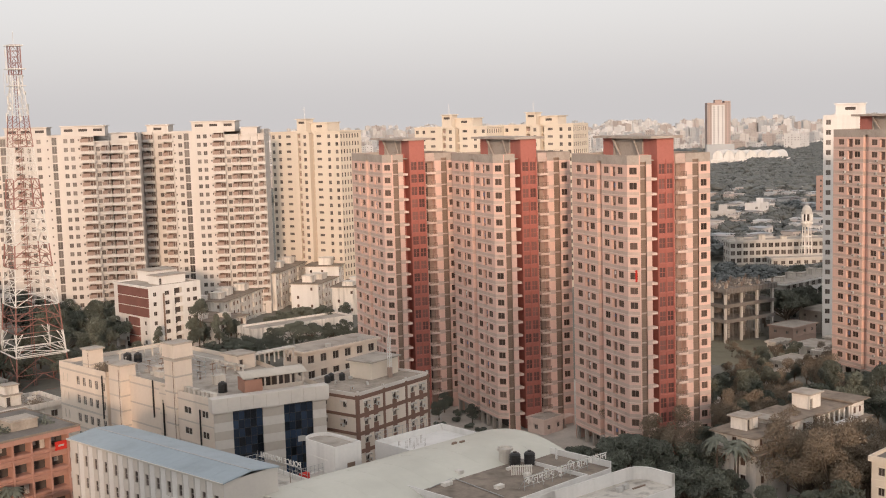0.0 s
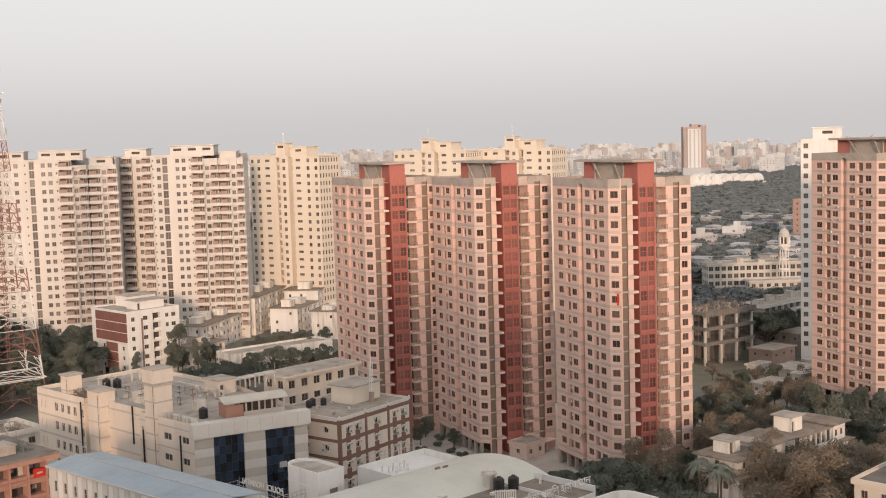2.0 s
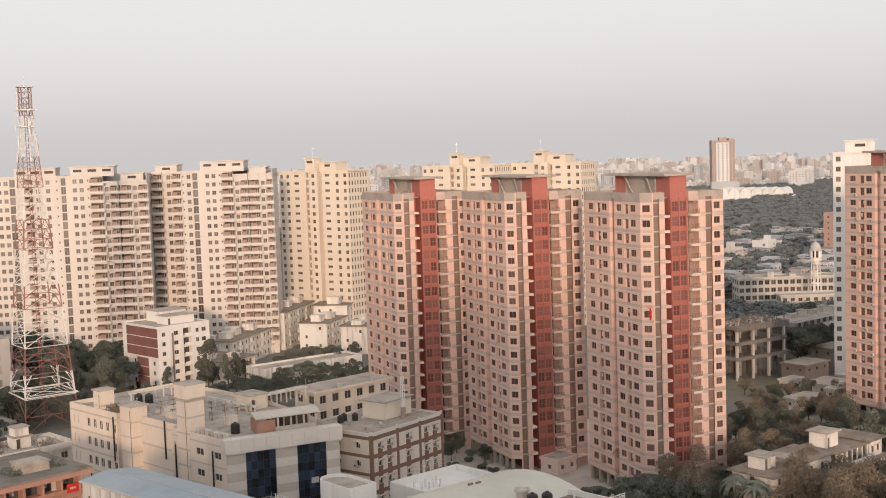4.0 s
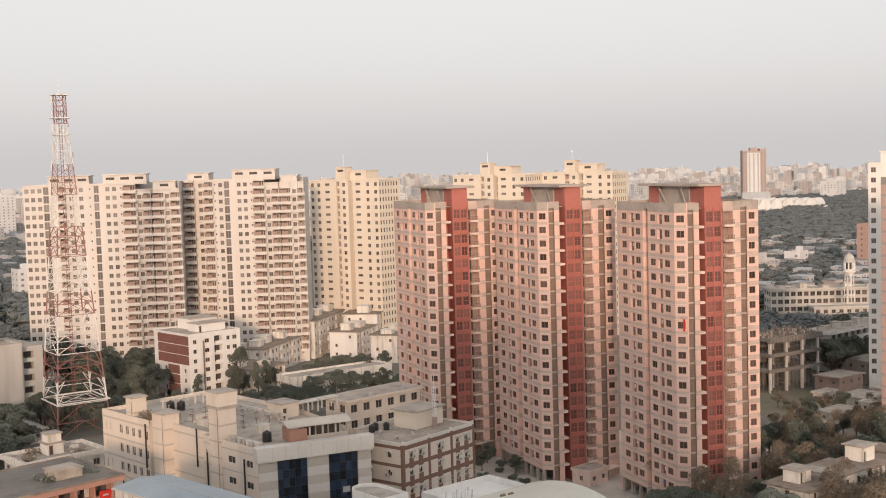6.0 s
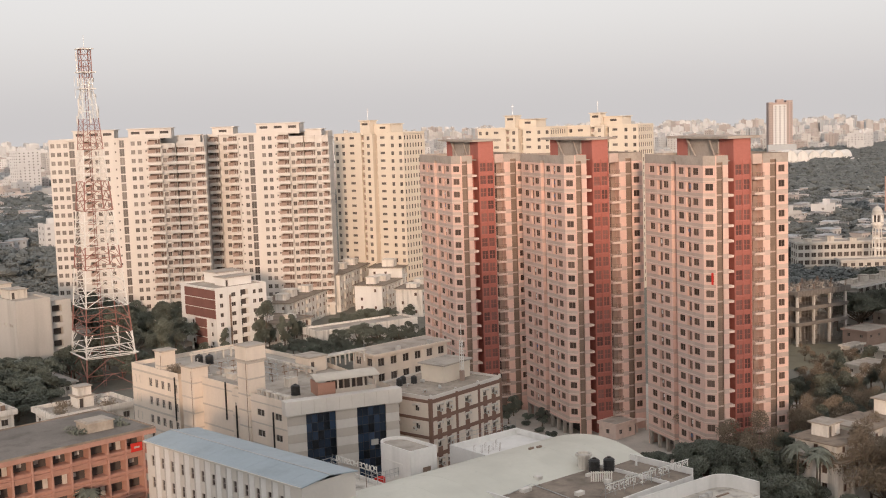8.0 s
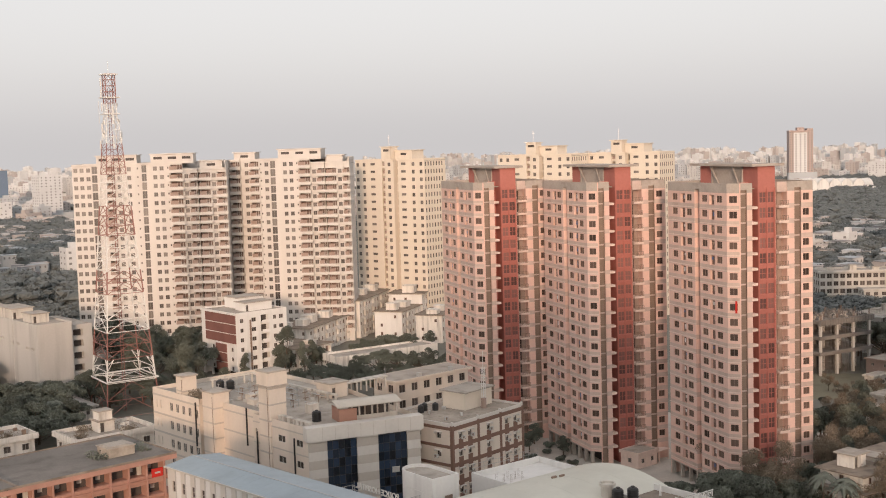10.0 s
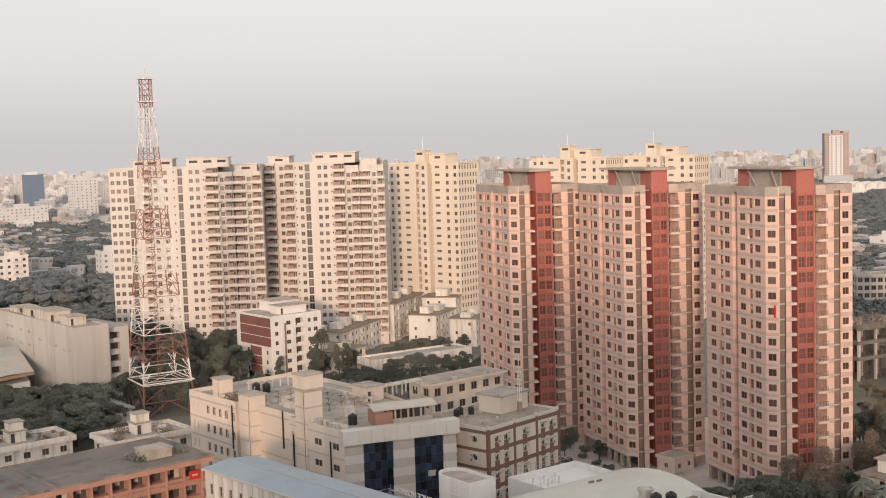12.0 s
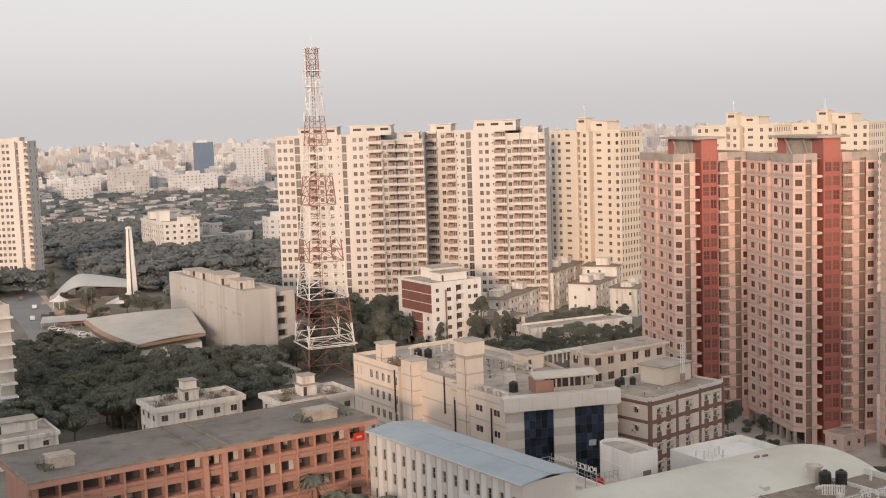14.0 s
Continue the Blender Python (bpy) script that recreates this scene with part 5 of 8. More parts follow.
def low_terrace():
    s = thing("annex", "low white annex with flat roofs and pipe railings", "building", -24.1, 160.6, 0, 42)
    for x0, y0, x1, y1, z, m in ((0.0, 5.6, 13.6, 20.0, 17.6, WHITE), (-7.5, 4.6, -0.2, 13.0, 19.2, WHITE), (13.8, 5.6, 21.6, 11.0, 16.6, WHITE)):
        bm = bmesh.new()
        wall(bm, (x0, y0), (x1, y0), 0, z)
        wall(bm, (x1, y0), (x1, y1), 0, z)
        wall(bm, (x1, y1), (x0, y1), 0, z)
        # openings backed with the dark indoor-shade colour
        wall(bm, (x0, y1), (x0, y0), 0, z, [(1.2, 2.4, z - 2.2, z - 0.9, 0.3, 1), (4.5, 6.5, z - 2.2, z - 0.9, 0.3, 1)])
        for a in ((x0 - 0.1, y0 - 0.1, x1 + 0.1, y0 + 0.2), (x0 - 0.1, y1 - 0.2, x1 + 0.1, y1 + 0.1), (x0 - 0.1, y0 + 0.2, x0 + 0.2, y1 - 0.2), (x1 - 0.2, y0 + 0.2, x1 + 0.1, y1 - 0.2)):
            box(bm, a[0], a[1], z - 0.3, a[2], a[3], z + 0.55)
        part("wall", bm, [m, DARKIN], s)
        bm = bmesh.new()
        box(bm, x0 + 0.2, y0 + 0.2, z - 0.05, x1 - 0.2, y1 - 0.2, z + 0.05)
        part("roof", bm, OLDWHITE, s)
    for x0, y0, x1, y1, z in ((0.2, 19.8, 13.4, 19.8, 18.1), (13.4, 19.8, 13.4, 6.0, 18.1), (14.0, 10.8, 21.4, 10.8, 17.0)):
        bm = bmesh.new()
        n = 9
        for k in range(n + 1):
            x, y = x0 + (x1 - x0) * k / n, y0 + (y1 - y0) * k / n
            bar(bm, (x, y, z), (x, y, z + 1.3), 0.04)
        for dz in (0.65, 1.3):
            bar(bm, (x0, y0, z + dz), (x1, y1, z + dz), 0.04)
        part("railing", bm, METAL, s, "grey pipe railing")
    bm = bmesh.new()
    drum(bm, 9.0, 12.0, [(17.6, 1.3), (18.1, 1.3), (18.3, 0.9)], 18)
    part("roof_hatch", bm, OLDWHITE, s)
    for k in range(5):
        bm = bmesh.new()
        x, y = 2.0 + 2.4 * k, 8.0 + (k % 2) * 4.5
        bar(bm, (x, y, 17.6), (x, y, 19.5), 0.06, 0, 6)
        part("vent_pipe", bm, LOUVRE, s)
    bm = bmesh.new()
    box(bm, 15.2, 10.0, 16.6, 16.6, 10.9, 17.7)
    part("red_box", bm, REDCLOTH, s, "small red metal box")


low_terrace()


def rounded_box():
    s = thing("lift_house", "white plastered roof block with one rounded end", "building", -14.5, 179.6, 0, 42)
    W, L, top = 5.2, 9.4, 21.4
    out = [(0.0, 0.0), (W, 0.0)]
    for k in range(13):
        a = math.pi * k / 12
        out.append((W / 2 + W / 2 * math.cos(a), L - W / 2 + W / 2 * math.sin(a)))
    bm = bmesh.new()
    prism(bm, out, 0, top - 0.6)
    part("wall", bm, WHITE, s)
    bm = bmesh.new()
    inner = [(W / 2 + (x - W / 2) * 0.92, L / 2 + (y - L / 2) * 0.95) for x, y in out]
    for k in range(len(out)):
        j = (k + 1) % len(out)
        for (a, b), z0, z1 in (((out, out), top - 0.6, top), ((inner, inner), top, top - 0.55)):
            quad(bm, ((*a[k], z0), (*a[j], z0), (*a[j], z1), (*a[k], z1)))
        quad(bm, ((*out[k], top), (*out[j], top), (*inner[j], top), (*inner[k], top)))
    part("parapet", bm, WHITE, s)
    bm = bmesh.new()
    prism(bm, inner, top - 0.6, top - 0.5)
    part("roof", bm, ROOFL, s)
    bm = bmesh.new()
    box(bm, W * 0.45, -0.06, 15.8, W * 0.45 + 1.5, 0.1, 18.4)
    part("door", bm, LOUVRE, s, "dark grey metal door")
    bm = bmesh.new()
    box(bm, -0.08, 2.0, 18.9, 0.0, 6.7, 19.05)
    box(bm, -0.08, 2.0, 17.0, 0.0, 6.7, 17.15)
    part("plaster_groove", bm, STEELW, s)


rounded_box()


def sign_roof():
    ox, oy, yaw, W, L, top = 8.2, 152.3, 44, 20.5, 17.0, 20.0
    s = block("ward_building", "flat-roofed cream ward block with a stained roof", "building", ox, oy, yaw, W, L, top, 3.3, 6, 0, WHITE, (1.2, 1.2), roof=BROWNROOF, parapet=0.6, ledge=0.2)
    bm = bmesh.new()
    box(bm, -0.1, L, top - 0.9, W + 0.1, L + 0.25, top - 0.1)
    part("fascia", bm, CREAMY, s, "yellow-cream fascia")
    for x, y in ((18.1, 11.9), (20.0, 10.7)):
        tank(*to_world(ox, oy, yaw, x, y), top - 0.4, 0, 0.85, 2.1)
    bm = bmesh.new()
    drum(bm, 18.5, 14.3, [(top - 0.5, 0.95), (top + 1.4, 0.95), (top + 1.42, 1.25), (top + 1.8, 1.25), (top + 1.8, 1.0), (top + 1.5, 1.0)], 14)
    part("masonry_tank", bm, OLDWHITE, s, "round masonry tank")
    bm = bmesh.new()
    box(bm, W, 0.4, 0, W + 6.0, 12.0, top - 0.5)
    part("rear_bay", bm, WHITE, s)
    bm = bmesh.new()
    box(bm, W, 0.6, top - 0.5, W + 5.8, 11.8, top - 0.42)
    part("rear_roof", bm, BROWNROOF, s)
    bm = bmesh.new()
    box(bm, W + 5.75, 0.4, top - 0.5, W + 6.0, 12.0, top + 0.5)
    part("rear_parapet", bm, WHITE, s)
    slat = bmesh.new()
    box(slat, -0.1, 0.0, top - 0.5, 0.1, 0.1, top + 1.0)
    slat = mesh_of("slat", slat, STAINW)
    sx, sy = 14.3, 9.1
    for k in range(10):
        place("slat", slat, s, pose(sx + 0.23 * k, sy - 0.22 * k, 0, 0, 0, -44))
    bm = bmesh.new()
    box(bm, 0, 0.1, top + 0.7, 3.2, 0.2, top + 0.85, 0, pose(sx - 0.1, sy + 0.1, 0, 0, 0, -44))
    part("slat_rail", bm, STAINW, s)
    bm = bmesh.new()
    box(bm, 24.4, 9.2, top - 0.5, 24.65, 9.45, top + 1.3)
    part("post", bm, WHITE, s, "white painted post")
    for x, y, w, l, h in ((4.0, 12.5, 1.6, 0.9, 0.5), (9.0, 14.6, 1.0, 1.0, 0.7), (8.0, 6.0, 1.4, 0.8, 0.5), (14.8, 6.5, 0.8, 0.8, 0.6), (15.6, 11.0, 0.9, 0.5, 0.4)):
        bm = bmesh.new()
        box(bm, x, y, top - 0.5, x + w, y + l, top - 0.5 + h)
        part("roof_box", bm, STAINW, s)
    bm = bmesh.new()
    bar(bm, (2.0, 13.6, top - 0.38), (16.0, 15.9, top - 0.38), 0.07, 0, 6)
    bar(bm, (6.0, 3.0, top - 0.38), (7.5, 14.0, top - 0.38), 0.07, 0, 6)
    part("roof_pipe", bm, METAL, s)
    # standing letters on a light frame across the roof
    sg = thing("roof_sign", "white standing letters on a thin steel frame", "sign", 13.3, 160.9, top - 0.4, 42)
    bm = bmesh.new()
    for k in range(8):
        bar(bm, (0.2 + 1.9 * k, 0, 0), (0.2 + 1.9 * k, 0, 2.0), 0.05)
        bar(bm, (0.2 + 1.9 * k, 0, 1.5), (0.2 + 1.9 * k, 1.1, 0), 0.04)
    for z in (0.6, 1.9):
        bar(bm, (0.0, 0, z), (13.8, 0, z), 0.04)
    part("frame", bm, METAL, sg)
    txt = bpy.data.curves.new("lettering", "FONT")
    txt.body = "\u0995\u09c7\u09a8\u09cd\u09a6\u09cd\u09b0\u09c0\u09af\u09bc \u09aa\u09c1\u09b2\u09bf\u09b6 \u09b9\u09be\u09b8\u09aa\u09be\u09a4\u09be\u09b2"
    txt.size, txt.extrude = 1.6, 0.05
    txt.materials.append(STEELW)
    ob = new("lettering", txt)
    ob.parent = sg
    ob.matrix_local = pose(0.2, -0.08, 0.85, 90, 0, 0)


sign_roof()


def white_curve():
    s = thing("terrace_wall", "white terrace building with a rounded corner wall", "building", 26.0, 157.4, 0, 40)
    out = [(-6.0, 0.0), (12.0, 0.0)]
    for k in range(9):
        a = math.pi / 2 * k / 8
        out.append((9.3 + 2.7 * math.cos(a), 4.0 + 2.7 * math.sin(a)))
    out.append((-6.0, 6.7))
    bm = bmesh.new()
    prism(bm, out, 0, 18.2)
    part("wall", bm, WHITE, s)
    bm = bmesh.new()
    prism(bm, [(3.0 + (x - 3.0) * 0.97, 3.3 + (y - 3.3) * 0.95) for x, y in out], 18.2, 18.3)
    part("roof", bm, OLDWHITE, s)
    bm = bmesh.new()
    ring = out[1:]
    ctr = Vector((3.0, 3.3, 0))
    for p, q in zip(ring, ring[1:]):
        pi, qi = [(x + (ctr.x - x) * 0.035, y + (ctr.y - y) * 0.05) for x, y in (p, q)]
        quad(bm, ((*p, 18.2), (*q, 18.2), (*q, 20.2), (*p, 20.2)))
        quad(bm, ((*qi, 18.2), (*pi, 18.2), (*pi, 20.2), (*qi, 20.2)))
        quad(bm, ((*p, 20.2), (*q, 20.2), (*qi, 20.2), (*pi, 20.2)))
    part("screen_wall", bm, WHITE, s, "white rounded parapet wall")
    for x, y in ((4.2, 3.6), (5.8, 3.9)):
        bm = bmesh.new()
        box(bm, x, y, 18.3, x + 0.9, y + 0.6, 18.95)
        part("roof_box", bm, PALEBOX, s)
    bm = bmesh.new()
    box(bm, 6.8, 3.2, 18.3, 9.4, 3.5, 18.45)
    part("roof_pipe", bm, LOUVRE, s)


white_curve()

# standing letters seen from behind
sg = thing("roof_sign", "pale standing hospital letters seen from behind", "sign", -19.1, 174.1, 19.6, 136)
txt = bpy.data.curves.new("lettering", "FONT")
txt.body = "POLICE HOSPITAL"
txt.size, txt.extrude = 1.25, 0.05
txt.materials.append(STEELW)
ob = new("lettering", txt)
ob.parent = sg
ob.matrix_local = pose(0, 0, 0.3, 90, 0, 0)
bm = bmesh.new()
bar(bm, (0, -0.1, 0.25), (11, -0.1, 0.25), 0.05)
for k in range(6):
    bar(bm, (0.2 + 2.1 * k, -0.1, -1.8), (0.2 + 2.1 * k, -0.1, 1.2), 0.03)
part("frame", bm, METAL, sg)


# ---- lattice mast ----
def mast():
    s = thing("lattice_mast", "tall red and white banded steel lattice radio mast", "mast", -111.2, 328.7, 0, 36)

    def half(z):
        return 7.5 + (1.6 - 7.5) * min(z, 82.0) / 82.0 if z < 82 else 1.35

    bands = [(0, 9.5, 0), (9.5, 16, 1), (16, 23.3, 0), (23.3, 33.7, 1), (33.7, 40, 0), (40, 49.7, 1), (49.7, 57.7, 0), (57.7, 66.5, 1), (66.5, 75, 0), (75, 86, 1), (86, 94, 0)]
    for z0, z1, white in bands:
        bm = bmesh.new()
        n = max(1, round((z1 - z0) / max(1.7, half(z0) * 0.62)))
        th = 0.2 if z0 < 50 else 0.13
        for k in range(n):
            a, b = z0 + (z1 - z0) * k / n, z0 + (z1 - z0) * (k + 1) / n
            ha, hb = half(a), half(b)
            cs = ((-1, -1), (1, -1), (1, 1), (-1, 1))
            for q in range(4):
                (sx, sy), (tx, ty) = cs[q], cs[(q + 1) % 4]
                bar(bm, (sx * ha, sy * ha, a), (sx * hb, sy * hb, b), th)
                bar(bm, (sx * ha, sy * ha, a), (tx * ha, ty * ha, a), th * 0.55)
                if z1 > z0:
                    mx, my = (sx + tx) / 2 * hb, (sy + ty) / 2 * hb
                    if 0 < z0 < 16:
                        for ex, ey in ((sx, sy), (tx, ty)):
                            bar(bm, (ex * ha, ey * ha, a), (ex * hb * 0.72 + mx * 0.28, ey * hb * 0.72 + my * 0.28, b), th * 0.55)
                            bar(bm, (ex * (ha + hb) / 2, ey * (ha + hb) / 2, (a + b) / 2), (ex * hb * 0.72 + mx * 0.28, ey * hb * 0.72 + my * 0.28, b), th * 0.4)
                    else:
                        bar(bm, (sx * ha, sy * ha, a), (mx, my, b), th * 0.5)
                        bar(bm, (tx * ha, ty * ha, a), (mx, my, b), th * 0.5)
                        bar(bm, (sx * hb, sy * hb, b), (tx * hb, ty * hb, b), th * 0.45)
        part("lattice_section", bm, STEELW if white else STEELR, s, "white painted lattice section" if white else "red painted lattice section")
    bm = bmesh.new()
    for d in ((-0.35, 0), (0.35, 0)):
        bar(bm, (d[0], 0.3, 0), (d[0], 0.3, 90), 0.09)
    for k in range(120):
        bar(bm, (-0.35, 0.3, 0.75 * k), (0.35, 0.3, 0.75 * k), 0.04)
    part("ladder", bm, STEELR, s, "central cable ladder")
    for z, e in ((10.0, 7.4), (83.0, 2.0), (93.8, 1.9), (87.5, 2.2)):
        for q in range(4):
            (sx, sy), (tx, ty) = ((-1, -1), (1, -1), (1, 1), (-1, 1))[q], ((1, -1), (1, 1), (-1, 1), (-1, -1))[q]
            for pa, pb, pr in (((sx * e, sy * e, z), (tx * e, ty * e, z), 0.2), ((sx * e * 0.6, sy * e * 0.6, z), (tx * e * 0.6, ty * e * 0.6, z), 0.1), ((sx * e, sy * e, z), (0, 0, z), 0.1)):
                bm = bmesh.new()
                bar(bm, pa, pb, pr)
                part("platform_beam", bm, STEELW, s, "white platform beam")
    rnd = random.Random(4)
    for k in range(22):
        z = rnd.uniform(70, 93)
        e = half(z) + 0.35
        a = rnd.choice((0, 90, 180, 270)) + rnd.uniform(-15, 15)
        bm = bmesh.new()
        if k % 2:
            drum(bm, 0, 0, [(0, 0.12), (0.12, 0.55), (0.32, 0.58), (0.34, 0.5)], 12)
            m = pose(e * math.cos(radians(a)), e * math.sin(radians(a)), z, 0, 90, 0)
        else:
            box(bm, -0.15, -0.1, -1.1, 0.15, 0.1, 1.1)
            bar(bm, (0.0, 0.0, -1.4), (0, 0, 1.5), 0.05)
            m = pose((e + 0.5) * math.cos(radians(a)), (e + 0.5) * math.sin(radians(a)), z)
        p = part("dish" if k % 2 else "panel_antenna", bm, STEELW, s)
        p.matrix_local = m
    bm = bmesh.new()
    bar(bm, (0, 0, 92), (0, 0, 97.5), 0.06)
    bar(bm, (-3.4, -1.0, 80.5), (-3.4, -1.0, 86.5), 0.07)
    part("whip_aerial", bm, STEELW, s)


mast()


# ---- white block with a brick panel ----
def brick_panel_block():
    ox, oy, yaw, W, L, top = -88.6, 370.0, 44, 18.9, 21.4, 21.2
    s = thing("office_building", "white block with dark brick panels and corner balconies", "building", ox, oy, 0, yaw)
    fh = 3.05
    rows = [top - 2.6 - fh * k for k in range(6)]
    bm = bmesh.new()
    F = ((0.0, 0.0), (W, 0.0))
    G = ((0.0, L), (0.0, 0.0))
    colsF = [(2.2, 1.2), (6.6, 1.6), (14.4, 1.2), (16.8, 1.6)]
    holes = [slot(*F, u, z, w, 1.3) for u, w in colsF for z in rows]
    holes += [(9.2, 12.0, z - 1.2, z + 1.2, 1.5, 1) for z in rows]
    wall(bm, *F, 0, top, holes, 0, 0.25)
    colsG = [(1.6, 1.0), (7.0, 1.4), (18.6, 1.4)]
    gh = [slot(*G, u, z, w, 1.3) for u, w in colsG for z in rows[3:]]
    wall(bm, *G, 2.6, top, gh, 0, 0.25)
    wall(bm, (W, 0.0), (W, L), 0, top)
    wall(bm, (W, L), (0.0, L), 0, top)
    part("wall", bm, [WHITE, DARKIN], s)
    for u, w in colsF:
        for z in rows:
            put_window(s, *F, u, z, w, 1.3, 2)
    for u, w in colsG:
        for z in rows[3:]:
            put_window(s, *G, u, z, w, 1.3, 2)
    for k in range(3):
        bm = bmesh.new()
        box(bm, -0.35, 0.1, top - 0.7 - 3.1 * k - 2.75, 0.0, 18.4, top - 0.7 - 3.1 * k)
        part("brick_panel", bm, BRICKP, s, "dark red brick panel")
        bm = bmesh.new()
        box(bm, -0.35, 6.0, top - 10.3 - 3.0 * k - 2.65, 0.0, 12.4, top - 10.3 - 3.0 * k)
        part("brick_panel", bm, BRICKP, s, "dark red brick panel")
    for k in range(6):
        bm = bmesh.new()
        box(bm, 9.1, -1.0, rows[k] - 1.35, 12.2, 0.1, rows[k] - 1.15)
        box(bm, 9.1, -1.0, rows[k] - 1.15, 12.2, -0.9, rows[k] - 0.35)
        part("balcony", bm, WHITE, s)
    bm = bmesh.new()
    box(bm, 5.0, -0.12, 0, 5.6, 0.0, top - 2.5)
    part("dark_strip", bm, LOUVRE, s)
    for y in (1.0, 6.0, 11.0, 16.0, 20.8):
        bm = bmesh.new()
        box(bm, 0.1, y - 0.3, 0, 0.7, y + 0.3, 2.7)
        part("column", bm, WHITE, s)
    bm = bmesh.new()
    # set-back wall coloured dark for the shade behind the columns
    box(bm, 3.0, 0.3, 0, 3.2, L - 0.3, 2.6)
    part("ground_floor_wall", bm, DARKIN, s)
    bm = bmesh.new()
    box(bm, 0.2, 0.2, top - 0.5, W - 0.2, L - 0.2, top - 0.35)
    part("roof", bm, ROOFL, s)
    bm = bmesh.new()
    for a in ((-0.36, 0.0, 0.2, L), (0.2, -0.012, W, 0.2), (W - 0.2, 0.2, W + 0.012, L), (0.2, L - 0.2, W - 0.2, L)):
        box(bm, a[0], a[1], top - 0.55, a[2], a[3], top + 0.02)
    part("parapet", bm, WHITE, s)
    roof_room(s, 6, 4, 16, 10, top - 0.4, 2.6, WHITE)
    roof_room(s, 8, 12, 18, 20, top - 0.4, 3.4, WHITE)


brick_panel_block()

# ---- low white quarters ----
def quarter_house(x, y, yaw, W, L, top, wm, label, floors, bays, heads, group="low housing blocks"):
    """A stained walk-up: blank gable with small windows, long side with open loggias, thin overhanging roof slab and white stair heads."""
    b = thing("quarters", label, "house", x, y, 0, yaw, group)
    fh = (top - 0.3) / floors
    bm = bmesh.new()
    put, lips = [], []
    G, F = ((0.0, L), (0.0, 0.0)), ((0.0, 0.0), (W, 0.0))
    for (p0, p1), length, n, gable in ((G, L, max(2, int(L / 4.2)), True), (F, W, bays, False)):
        holes = []
        for k in range(floors):
            z = fh * (k + 0.56)
            for q in range(n):
                u = length * (q + 0.5) / n
                if not gable and q % 3 == 1:
                    w = length / n * 0.8
                    # loggia back takes the niche brown, darkened for shade
                    holes.append((u - w / 2, u + w / 2, fh * k + 0.95, fh * k + fh - 0.3, 1.3, 1))
                    lips.append((u, w, fh * k + 0.15))
                elif not (gable and (q + k) % 3 == 2):
                    w, h = (0.9, 1.15) if gable else (1.15, 1.3)
                    holes.append(slot(p0, p1, u, z, w, h))
                    put.append((p0, p1, u, z, w, h))
        wall(bm, p0, p1, 0, top, holes, 0, 0.22)
    wall(bm, (W, 0.0), (W, L), 0, top)
    wall(bm, (W, L), (0.0, L), 0, top)
    part("wall", bm, [wm, NICHE], b)
    for p0, p1, u, z, w, h in put:
        put_window(b, p0, p1, u, z, w, h, 2, 1, GLASSW, FRAMEB, 0.14)
    for u, w, z in lips:
        bm = bmesh.new()
        box(bm, u - w / 2 - 0.1, -0.7, z - 0.12, u + w / 2 + 0.1, 0.02, z + 0.04)
        box(bm, u - w / 2 - 0.1, -0.7, z + 0.04, u + w / 2 + 0.1, -0.6, z + 0.75)
        part("loggia_front", bm, wm, b)
    bm = bmesh.new()
    box(bm, -0.75, -0.75, top, W + 0.75, L + 0.75, top + 0.16)
    part("roof_slab", bm, TANSHEET, b)
    bm = bmesh.new()
    box(bm, -0.35, -0.35, top + 0.16, W + 0.35, L + 0.35, top + 0.2)
    part("roof", bm, BROWNROOF, b, "brown stained roof screed")
    bm = bmesh.new()
    for x0, y0, x1, y1 in ((-0.7, -0.7, W + 0.7, -0.5), (-0.7, L + 0.5, W + 0.7, L + 0.7), (-0.7, -0.5, -0.5, L + 0.5), (W + 0.5, -0.5, W + 0.7, L + 0.5)):
        box(bm, x0, y0, top + 0.16, x1, y1, top + 0.42)
    part("roof_kerb", bm, BROWNROOF, b)
    for hx, hy, hw, hl, hh in heads:
        bm = bmesh.new()
        box(bm, hx, hy, top + 0.2, hx + hw, hy + hl, top + hh)
        box(bm, hx - 0.25, hy - 0.25, top + hh, hx + hw + 0.25, hy + hl + 0.25, top + hh + 0.16)
        part("stair_head", bm, STAINW, b)
    for k in range(3):
        bm = bmesh.new()
        u = W * (0.2 + 0.27 * k)
        box(bm, u, -0.06, 0.0, u + 0.12, 0.0, top)
        part("down_pipe", bm, LOUVRE, b)
    return b


